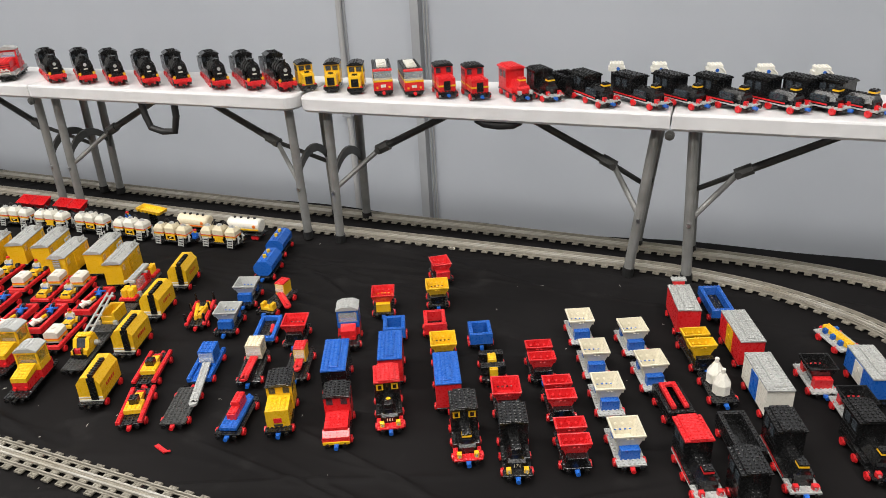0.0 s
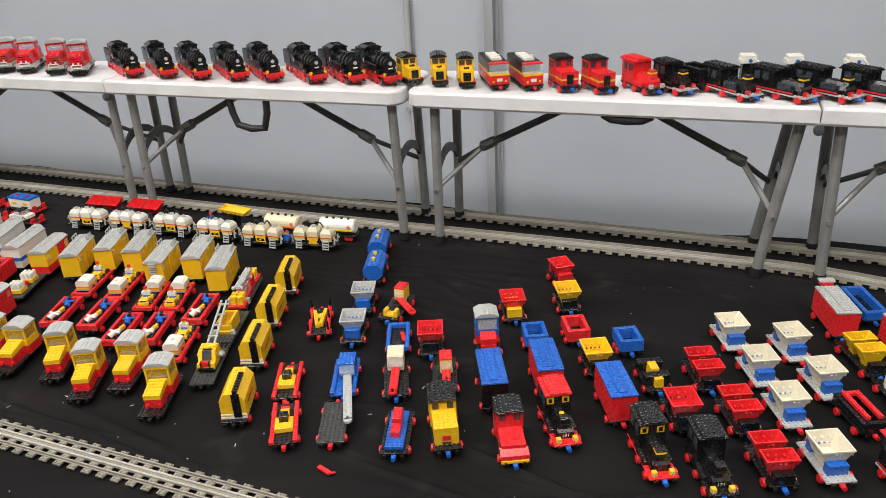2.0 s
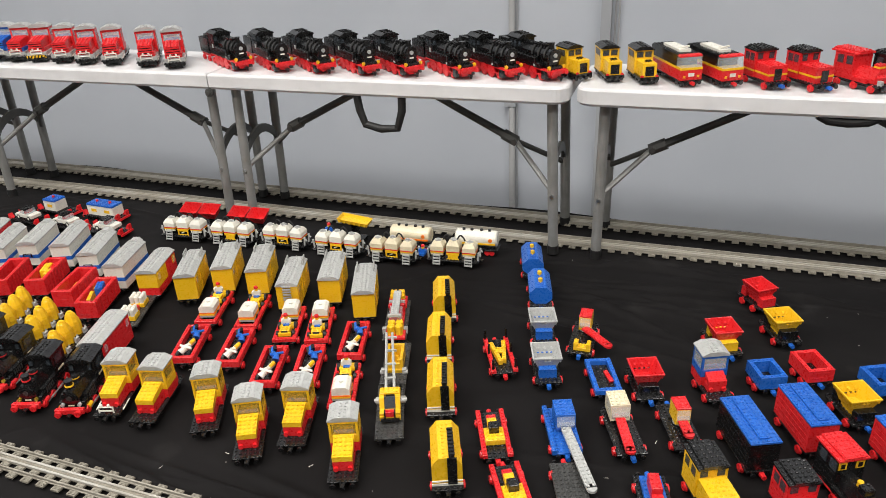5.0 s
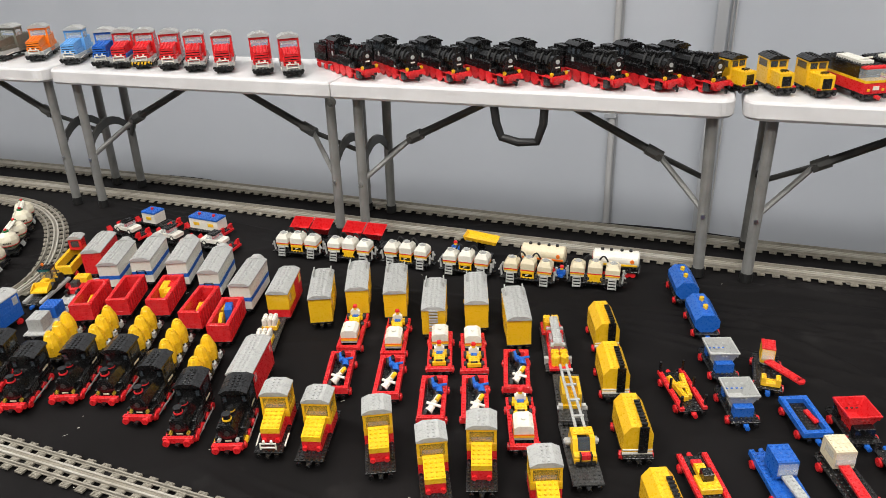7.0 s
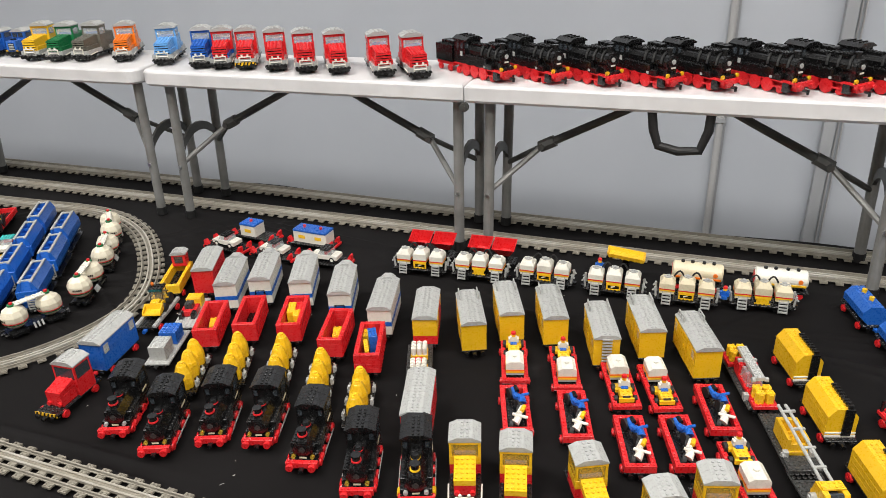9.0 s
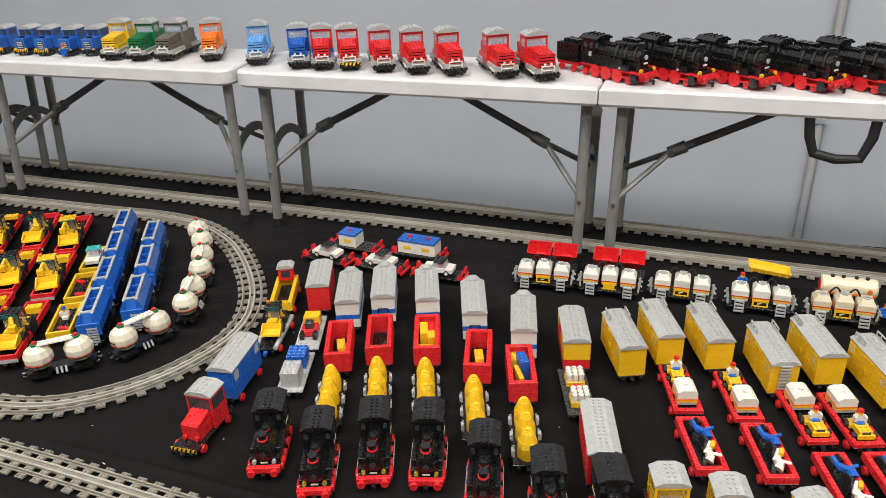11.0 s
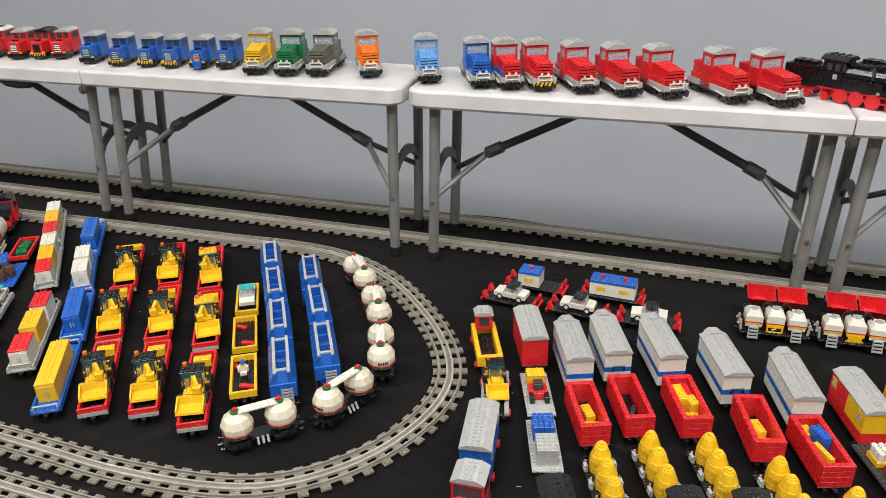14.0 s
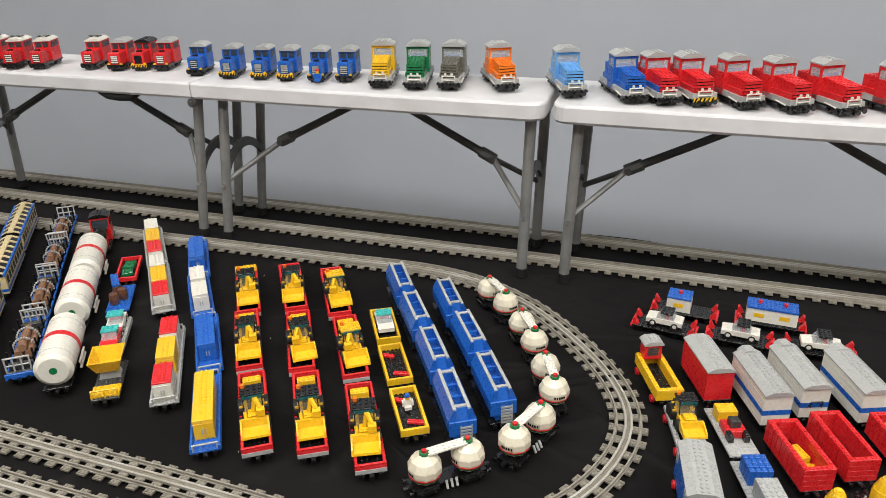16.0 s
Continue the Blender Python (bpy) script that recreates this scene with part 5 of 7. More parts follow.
    part("seat", Form().box(-1.6, 1.6, cab0 + 1.0, cab1 - 1.2, sill, sill + 1.5), "white" if two_hoods else "red" if body != "red" else "dark_grey", p)
    for s in (-1, 1):
        part("side_window", Form().box(s * 2.6, s * 2.9, cab0 + 0.5, cab1 - 0.5, sill, brow), glass, p)
    arched_roof(p, cab0 - (0.5 if two_hoods else 0.1), cab1 + 0.3, 9.6, roof, studs=studs)
    if grille:
        q = Form()
        y = -h + 0.6
        for x in (-1.6, 1.6):
            q.tube((x, y, 2.0), (x, y, 3.7), 0.18, n=6)
        q.tube((-1.7, y, 3.7), (1.7, y, 3.7), 0.18, n=6).tube((-1.7, y, 2.7), (1.7, y, 2.7), 0.18, n=6)
        for x in (-0.8, 0.8):
            q.tube((x, y, 3.7), (x, y, 4.4), 0.3, n=8)
        part("front_rail", q, grille, p, "white tubular front rail")
        for s in (-1, 1):
            part("hand_rail", Form().tube((s * 3.0, -h + 2, 1.9), (s * 3.1, -h + 5.5, 2.3), 0.17, n=6), grille, p)
    if stripe:
        s = part("warning_plate", Form().box(-2.9, 2.9, -h - 0.05, -h + 0.02, 1.5, 2.4), stripe, p, "yellow and black warning plate")
        q = Form()
        for k in range(6):
            q.prism([(-2.8 + k, 1.5), (-2.4 + k, 1.5), (-2.0 + k, 2.4), (-2.4 + k, 2.4)], -h - 0.09, -h - 0.05)
        part("warning_stripe", q, "black", s)
    return spread(p, rows, z, size)


YELLOW_HOODS = [(-1.639, 0.82, 16.5), (-1.561, 0.822, 13.7), (-1.45, 0.827, 24.8), (-1.341, 0.789, 24.6), (-1.277, 0.838, 16.1), (-1.162, 0.785, 19.9)]
hood_loco("yellow and red hooded shunter with a white front rail", YELLOW_HOODS[:1], "red", "yellow")
hood_loco("yellow and red hooded shunter with a grey roof", YELLOW_HOODS[1:], "red", "yellow", grille=None)
hood_loco("red shunter with a grey roof and striped beam", [(-2.394, 0.806, 3)], "red", "red", grille=None, kind="axle", posts="red", glass="clear_smoke", stripe="yellow", length=14, group="old shunters")
hood_loco("small blue and grey loco with a red front", [(-0.597, 1.120, 23)], "red", "red", roof="light_grey", grille=None, kind="axle", posts="blue", length=10, group="old shunters", glass="clear_glass", low=0.8)

# ---- red wagons with tractors, tank trailers and motorbikes ----
RED_ONE = [(-1.641, 1.129, 16), (-1.547, 1.135, 16), (-1.443, 1.110, 18), (-1.378, 1.122, 19), (-1.238, 0.945, 18)]
RED_TWO = [(-1.603, 0.988, 18), (-1.505, 1.000, 16), (-1.404, 0.960, 16), (-1.332, 0.982, 17), (-1.282, 1.084, 15)]
spread(open_wagon("low red wagon carrying a tractor and a tank", "red carrier wagons", "red", 16, 0.9, magnet="black", t=1.0, deck_colour="black"), RED_ONE)
spread(open_wagon("low red wagon carrying two motorbikes", "red carrier wagons", "red", 15, 1.6, magnet="black", t=1.0), RED_TWO)


def shift(rows, dx, dy, turn=0.0):
    """Rows moved along their own axes, in studs."""
    out = []
    for x, y, a in rows:
        c, s = math.cos(radians(a)), math.sin(radians(a))
        out.append((x + (dx * c - dy * s) * U, y + (dx * s + dy * c) * U, a + turn))
    return out


def tractor(rows, z):
    p = thing("toy_tractor", "small yellow toy tractor", "toy vehicle", "tractors on red wagons")
    part("body", Form().chamfer(-1.3, 1.3, -2.4, 0.2, 0.9, 2.1).studs(-1, -2.4, 2, 2, 2.1).box(-1.8, 1.8, 0.2, 2.4, 0.9, 1.6), "yellow", p)
    part("front_plate", Form().box(-1.6, 1.6, -2.9, -2.4, 0.6, 1.5), "yellow", p)
    part("engine_grille", Form().box(-0.8, 0.8, -2.55, -2.4, 1.5, 2.0), "dark_grey", p)
    for y, r in ((-1.6, 0.7), (1.6, 1.0)):
        for s in (-1, 1):
            part("tyre", Form().tube((s * 1.7, y, r), (s * 2.4, y, r), r, n=14), "rubber", p)
    spread(p, rows, z * U)


def figure(rows, z, torso, head="yellow", cap="red", legs="blue"):
    f = Form().box(-0.8, 0.8, -0.4, 0.4, 1.4, 2.8, 0).box(-1.2, -0.8, -0.8, 0.2, 1.5, 2.6, 0).box(0.8, 1.2, -0.8, 0.2, 1.5, 2.6, 0)
    f.box(-0.75, 0.75, -1.2, 0.4, 0.7, 1.4, 1).tube((0, 0, 2.8), (0, 0, 3.7), 0.5, n=12, m=2).tube((0, 0, 3.5), (0, 0, 4.0), 0.62, 0.5, n=12, m=3)
    spread(single("toy_figure", f, [torso, legs, head, cap], "plain plastic toy figure seated on a toy", "toy figure", "toy figures"), rows, z * U)


def tank_trailer(rows, z):
    p = thing("tank_trailer", "small white tank trailer with an orange stripe", "toy vehicle", "tank trailers on red wagons")
    part("tank", Form().prism([(-2, 1.6), (-2, 3.4), (-1.2, 4.0), (1.2, 4.0), (2, 3.4), (2, 1.6)], -2.4, 2.4).tube((0, 0, 4.0), (0, 0, 4.4), 0.5, n=10), "white", p)
    part("stripe", Form().box(-2.04, 2.04, -2.44, 2.44, 1.6, 2.0), "orange", p)
    part("under_stripe", Form().box(-2.06, 2.06, -2.46, 2.46, 1.2, 1.6), "yellow", p)
    part("base", Form().box(-2, 2, -2.4, 2.4, 0.6, 1.2), "light_grey", p)
    for s in (-1, 1):
        part("wheel", Form().tube((s * 1.6, 0, 0.7), (s * 2.2, 0, 0.7), 0.7, n=12), "rubber", p)
    spread(p, rows, z * U)


def motorbike(rows, z, colour, label):
    """A fat little bike, leaning over on its side."""
    p = thing("toy_motorbike", label, "toy vehicle", "motorbikes on red wagons")
    lean = 0.6

    def tip(x, y, h):
        return (x + h * lean, y, h * 0.8)

    part("body", Form().tube(tip(0, -1.8, 2.6), tip(0, 0.2, 1.9), 0.75, n=8).tube(tip(0, 0.2, 1.9), tip(0, 2.2, 2.4), 0.6, n=8), colour, p)
    part("fairing", Form().tube(tip(0, -2.7, 2.2), tip(0, -1.6, 3.0), 0.9, 0.5, n=8), colour, p)
    part("handlebar", Form().tube(tip(-1.6, -1.2, 3.2), tip(1.6, -1.2, 3.0), 0.3, n=8), colour, p)
    part("seat", Form().tube(tip(0, 0.6, 2.8), tip(0, 2.0, 3.0), 0.45, n=8), "black" if colour == "blue" else "yellow", p)
    for y in (-2.3, 2.1):
        part("tyre", Form().tube(tip(-0.35, y, 1.2), tip(0.35, y, 1.2), 1.15, n=16), "rubber", p)
    spread(p, rows, z * U, 1.05)


TRAC = shift(RED_ONE[:2], 0, 4.2) + shift(RED_ONE[2:4], 0, -3.8) + shift(RED_ONE[4:], 0, 4.4)
TANK = shift(RED_ONE[:2], 0, -3.6) + shift(RED_ONE[2:4], 0, 3.8) + shift(RED_ONE[4:], 0, -3.6)
tractor(TRAC, 2.25)
figure(shift(TRAC, 0, 0.9), 3.2, "white")
tank_trailer(TANK, 2.25)
motorbike(shift(RED_TWO, -0.8, 2.6, 20), 2.25, "blue", "blue toy motorbike lying in a red wagon")
motorbike(shift(RED_TWO, -0.8, -2.8, -20), 2.25, "white", "white toy motorbike lying in a red wagon")

# ---- row of white tank cars, and what stands behind them ----
SHELL = [(-1.950, 1.458, 4), (-1.806, 1.464, 2), (-1.656, 1.476, 0), (-1.501, 1.472, 1), (-1.349, 1.470, 1), (-1.198, 1.492, 4)]


def hipped(f, x, hx, hy, z0, z1, z2, inset):
    """A box with all four upper sides sloped in."""
    v = [(x + a * k, b * l, z) for z, k, l in ((z0, hx, hy), (z1, hx, hy), (z2, hx - inset, hy - inset)) for a, b in ((-1, -1), (1, -1), (1, 1), (-1, 1))]
    faces = [(3, 2, 1, 0), (8, 9, 10, 11)]
    for k in (0, 4):
        faces += [(k + i, k + (i + 1) % 4, k + 4 + (i + 1) % 4, k + 4 + i) for i in range(4)]
    return f.add(v, faces)


def triple_tank(rows, label, colour, opened=True):
    """Three small tanks side by side along a car that stands lengthwise to the row."""
    p = thing("tank_car", label, "toy wagon", "row of white tank cars")
    part("deck", Form().plate(-8, 8, -3, 3, 1.6, 2.0), "black", p)
    me, wm = common("bogie", "black", bogie_form), common("small_wheel", "black", small_wheel_form)
    for x in (-4.6, 4.6):
        b = part("bogie", me, "black", p, at=(x, 0, 0), turn=90)
        for dx in (-1.4, 1.4):
            for s in (-1, 1):
                part("wheel", wm, "black", b, at=(s * 1.85, dx, 0.82))
    for k, x in enumerate((-4.9, 0, 4.9)):
        up = 0.5 if k == 1 else 0.0
        t = part("tank", hipped(Form(), x, 2.0, 2.1, 4.6, 6.0 + up, 7.2 + up, 0.75), colour, p)
        part("hatch_ring", Form().tube((x, 0, 7.2 + up), (x, 0, 7.5 + up), 0.85, n=12).tube((x, 0, 7.5 + up), (x, 0, 7.8 + up), 0.5, n=10).box(x - 1.1, x + 1.1, -0.2, 0.2, 7.2 + up, 7.55 + up), "light_grey", t)
        part("red_stripe", Form().box(x - 2.02, x + 2.02, -2.12, 2.12, 4.3, 4.6), "red", t)
        part("yellow_stripe", Form().box(x - 2.0, x + 2.0, -2.1, 2.1, 3.9, 4.3), "yellow", t)
        part("saddle", Form().box(x - 1.5, x + 1.5, -1.6, 1.6, 2.0, 3.9), "black", t)
        if k != 1:
            part("skirt", Form().box(x - 1.9, x + 1.9, -2.0, -1.7, 3.2, 3.9), colour, t)
            for j in range(4):
                part("step", Form().box(x - 1.0, x + 1.0, -3.5 + 0.15 * j, -3.0 + 0.15 * j, 0.7 + j * 0.85, 1.05 + j * 0.85), "light_grey", p)
            for s in (-1, 1):
                part("step_rail", Form().tube((x + s * 1.05, -3.3, 0.5), (x + s * 1.05, -2.4, 4.0), 0.14, n=6), "light_grey", p)
        else:
            q = Form().box(x - 1.9, x + 1.9, -2.2, -1.9, 3.4, 3.9).box(x - 1.9, x + 1.9, -2.2, -1.9, 2.0, 2.3)
            if opened:
                q.box(x - 1.9, x - 1.5, -2.2, -1.9, 2.3, 3.4).box(x + 1.5, x + 1.9, -2.2, -1.9, 2.3, 3.4)
                part("valve", Form().tube((x - 0.6, -1.9, 2.7), (x + 0.4, -1.9, 3.2), 0.2, n=6), "white", t)
            else:
                q.box(x - 1.5, x + 1.5, -2.2, -1.9, 2.3, 3.4)
            part("cabinet", q, "yellow", t)
    for s in (-1, 1):
        pts = [(s * (0.8 + 2.6 * (k / 8)), 0.3, 7.4 + 1.7 * math.sin(math.pi * k / 8)) for k in range(9)]
        f = Form().pipe(pts, 0.24)
        part("hose", f, "rubber", p)
        x = s * 7.6
        for y in (-1.6, 1.2):
            part("end_lever", Form().tube((x, y, 2), (x + s * 0.3, y, 4.8), 0.3, n=8).tube((x - 0.1, y, 4.6), (x + s * 0.9, y, 3.6), 0.26, n=8), "light_grey", p)
        part("coupling", Form().box(s * 7.9, s * 8.8, -0.5, 0.5, 1.0, 1.6), "black", p)
    spread(p, rows)


triple_tank([SHELL[0], SHELL[2], SHELL[3]], "black car with three white tanks and hoses", "white")
triple_tank([SHELL[1]], "black car with three white tanks, yellow cabinet closed", "white", False)
triple_tank([SHELL[4]], "black car with three cream tanks and hoses", "aged_white")
triple_tank([SHELL[5]], "black car with three cream tanks, yellow cabinet closed", "aged_white", False)


def red_hoppers(rows):
    p = thing("tipper_car", "black car with two red tilted tubs", "toy wagon", "tipper cars")
    part("deck", Form().plate(-7, 7, -2.5, 2.5, 1.6, 2.0), "black", p)
    for x in (-5, -3.5, 3.5, 5):
        part("wheel", Form().tube((x, -1.8, 0.82), (x, -2.3, 0.82), 0.82, n=14), "black", p)
        part("wheel", Form().tube((x, 1.8, 0.82), (x, 2.3, 0.82), 0.82, n=14), "black", p)
    for x in (-3.6, 3.6):
        c, d = math.cos(radians(20)), math.sin(radians(20))
        f = Form().bucket(3.4, 2.6, 3.4, 6.8, 1.6, 1.5, 0.2)
        for q in (-0.5, 0.5):
            f.tube((q * 2.4, -1.5, 3.5), (q * 4.4, -2.62, 6.7), 0.16, n=5)
        f.v = [(a, b * c - (h - 4.6) * d, 4.6 + b * d + (h - 4.6) * c) for a, b, h in f.v]
        part("tipping_tub", f, "red", p, at=(x, 0, 0.9))
        part("stand", Form().box(x - 0.8, x + 0.8, -0.8, 0.8, 2.0, 4.0), "black", p)
    spread(p, rows)


red_hoppers([(-1.945, 1.530, 3), (-1.795, 1.535, 1)])


def long_tank(label, rows, stripes, cream="white"):
    p = thing("tank_car", label, "toy wagon", "cylinder tank cars")
    part("deck", Form().plate(-7, 7, -2.5, 2.5, 1.6, 2.0), "black", p)
    for x in (-5, -3.5, 3.5, 5):
        for s in (-1, 1):
            part("wheel", Form().tube((x, s * 1.8, 0.82), (x, s * 2.3, 0.82), 0.82, n=14), "red", p)
    part("tank", Form().tube((-6.2, 0, 4.9), (6.2, 0, 4.9), 2.5, n=24).tube((-6.6, 0, 4.9), (-6.2, 0, 4.9), 2.0, 2.5, n=24).tube((6.2, 0, 4.9), (6.6, 0, 4.9), 2.5, 2.0, n=24), cream, p)
    part("stripe", Form().box(-6.1, 6.1, -2.56, -2.2, 3.7, 4.2), stripes, p)
    for x in (-4, -1.5, 1.5, 4):
        part("filler_cap", Form().tube((x, 0, 7.2), (x, 0, 7.9), 0.5, n=10), "black", p)
    part("red_end", Form().tube((-6.7, 0, 4.9), (-6.55, 0, 4.9), 1.7, n=20), "red", p)
    part("emblem", Form().tube((4.6, -2.35, 5.2), (4.6, -2.6, 5.2), 0.6, n=12), "orange", p, "plain orange round emblem")
    spread(p, rows)


long_tank("cream cylinder tank car with orange stripe", [(-1.330, 1.548, 1)], "orange", "aged_white")
long_tank("white cylinder tank car with yellow stripe", [(-1.160, 1.562, 4)], "yellow")


def yellow_tipper(rows):
    p = thing("tipper_truck", "black toy truck with a raised yellow tipper", "toy vehicle")
    part("chassis", Form().box(-3.4, 3.4, -1.5, 1.5, 1.2, 2.0).box(-1, 1, -1, 1, 2.0, 6.8), "black", p)
    f = Form().bucket(5.2, 2.6, 7.0, 8.2, 4.8, 2.2, 0.25)
    for k in range(6):
        f.box(-4.6 + 1.7 * k, -4.2 + 1.7 * k, -2.66, -2.4, 7.1, 8.15)
    f.v = [(x, y, z - 0.12 * x) for x, y, z in f.v]
    part("tipper", f, "yellow", p)
    for x in (-2.4, 2.4):
        for s in (-1, 1):
            part("tyre", Form().tube((x, s * 1.4, 1), (x, s * 2, 1), 1.0, n=14), "rubber", p)
    spread(p, rows)


yellow_tipper([(-1.485, 1.545, 2)])


def ring_figure():
    figure([(-1.538, 1.500, 10)], 4.4, "blue", cap="red")
    figure([(-1.272, 1.472, -10)], 2.2, "blue", cap="red")


ring_figure()

# ---- flats with white cars and containers ----
def side_flat(label, rows, length=15, ends_colour="red"):
    p = thing("flat_car", label, "toy wagon", "flat cars standing lengthwise")
    h = length / 2
    part("deck", Form().plate(-h, h, -3, 3, 1.4, 1.8), "black", p)
    for s in (-1, 1):
        for y in (-2.1, 2.1):
            part("end_stop", Form().prism([(s * (h - 1.6), 1.8), (s * h, 1.8), (s * h, 3.4), (s * (h - 0.4), 3.6)], y - 0.75, y + 0.75), ends_colour, p)
        part("end_beam", Form().box(s * h, s * (h + 0.5), -2.9, 2.9, 1.0, 1.7), ends_colour, p)
    for x in (-h + 2, -h + 4.4, h - 4.4, h - 2):
        for s in (-1, 1):
            part("wheel", Form().tube((x, s * 1.9, 0.82), (x, s * 2.5, 0.82), 0.82, n=14), "black", p)
    spread(p, rows)


POLICE = [(-2.478, 1.437, -9), (-2.333, 1.430, -6), (-2.188, 1.428, 0)]
side_flat("black flat car with red end ramps under a white car", POLICE)
side_flat("black flat car under a container", [(-2.440, 1.515, -6), (-2.270, 1.515, -4)], 16)


def toy_car(rows, z, colour="white", label="small white toy car with a black roof", roof="black"):
    p = thing("toy_car", label, "toy vehicle", "toy cars on wagons")
    part("body", Form().prism([(-4.4, 0.9), (-4.4, 1.9), (-2.0, 2.2), (2.6, 2.2), (4.4, 2.0), (4.4, 0.9)], -2, 2), colour, p)
    part("cabin", Form().prism([(-2.0, 2.2), (-0.9, 3.8), (1.9, 3.8), (2.4, 2.2)], -1.75, 1.75), "clear_glass", p)
    part("roof", Form().plate(-1, 2, -2, 2, 3.8, 4.1), roof, p)
    part("seat", Form().box(0.2, 1.0, -1.4, 1.4, 2.2, 3.2), "red", p)
    for x in (-2.7, 2.7):
        for s in (-1, 1):
            w = part("tyre", Form().tube((x, s * 1.6, 0.85), (x, s * 2.1, 0.85), 0.85, n=14), "rubber", p)
            part("rim", Form().tube((x, s * 2.1, 0.85), (x, s * 2.14, 0.85), 0.5, n=12), "white", w)
    spread(p, rows, z * U)


toy_car(POLICE, 2.05)


def box_load(rows, z, length, lid="blue"):
    p = thing("toy_container", "white box container with a blue lid and yellow emblem", "toy load", "containers on flat cars")
    h = length / 2
    part("box", Form().chamfer(-h, h, -2.4, 2.4, 0, 3.6), "white", p)
    part("lid", Form().plate(-h, h, -2.5, 2.5, 3.6, 4.2), lid, p)
    for x in ((0,) if length < 8 else (-h / 2, h / 2)):
        part("emblem", Form().box(x - 1.2, x + 1.2, -2.46, -2.38, 1.3, 2.4), "yellow", p)
        part("stud_cap", Form().tube((x, 0, 4.2), (x, 0, 5.0), 0.5, n=10), "red", p)
    spread(p, rows, z * U)


box_load([(-2.452, 1.515, -6)], 2.05, 6)
box_load([(-2.270, 1.517, -4)], 2.05, 12)

# ---- wagons of the columns beside the loop ----
def yellow_low(rows):
    p = open_wagon("yellow low wagon with a red cabin at its end", "yellow low wagons", "yellow", 15, 2.6, magnet="black")
    part("cabin", Form().chamfer(-2, 2, 4.5, 7.5, 4.6, 8.2), "red", p)
    part("cabin_window", Form().box(-1.2, 1.2, 4.4, 4.5, 5.6, 7.6), "clear_smoke", p)
    part("cabin_roof", Form().prism([(-2.3, 8.2), (-2.3, 8.5), (-1.2, 9.2), (1.2, 9.2), (2.3, 8.5), (2.3, 8.2)], 4.2, 8.0).studs(-1, 4.6, 2, 3, 9.2), "light_grey", p)
    spread(p, rows)


yellow_low([(-2.480, 1.232, 22)])
flat_wagon("grey-railed black flat wagon with red wheels", [(-2.428, 1.097, 14)], "black", 15, sides="light_grey")
flat_wagon("grey flat wagon with black studs", [(-2.357, 1.120, 19), (-2.320, 0.992, 17)], "light_grey", 15, kind="bogie", magnet="black")
bricks_load("tractor_load", "yellow and red toy tractor parts on a grey wagon", [(-2.357, 1.120, 19)], 2.2, [(0, 4, 0, 3, 4, 2.6, "yellow", 0), (0, -0.5, 0, 4, 4, 1.6, "red", 0), (-1.6, -3, 0, 2, 1, 1.6, "black", 0), (1.6, -3, 0, 2, 1, 1.6, "black", 0), (0, -0.5, 1.6, 2, 2, 1.6, "dark_grey", 0)])
bricks_load("barrel_load", "blue round bricks and a pale grey box on a wagon", [(-2.320, 0.992, 17)], 2.2, [(0, -3.6, 0, 5, 4, 3.6, "light_grey", 0)] + [(x, y, 0, 1, 1, 3.4, "blue", 0) for x in (-1.6, -0.5, 0.6, 1.7) for y in (1.2, 2.4, 3.6, 4.8)])


def barrels(rows):
    p = thing("barrel_load", "white barrels on yellow and red bricks", "toy load")
    for k, (x, y) in enumerate([(x, y) for y in (-5.4, -4.2, -3.0, 1.6, 2.8, 4.0) for x in (-1.3, 0, 1.3)]):
        part("barrel", Form().tube((x, y, 1.2), (x, y, 3.0), 0.58, n=10).tube((x, y, 3.0), (x, y, 3.2), 0.35, n=8), "white", p)
    part("pallet", Form().chamfer(-2, 2, -6, -2.4, 0, 1.2), "yellow", p)
    part("pallet", Form().chamfer(-2, 2, 1, 4.6, 0, 1.2), "yellow", p)
    part("pallet", Form().plate(-1, 1, -1.6, 0.4, 0, 1.2), "red", p)
    spread(p, rows, 2.25 * U)


barrels([(-1.812, 1.078, 19)])
flat_wagon("grey flat wagon with red bricks under white barrels", [(-1.812, 1.078, 19)], "dark_grey", 16, kind="bogie", magnet="black")


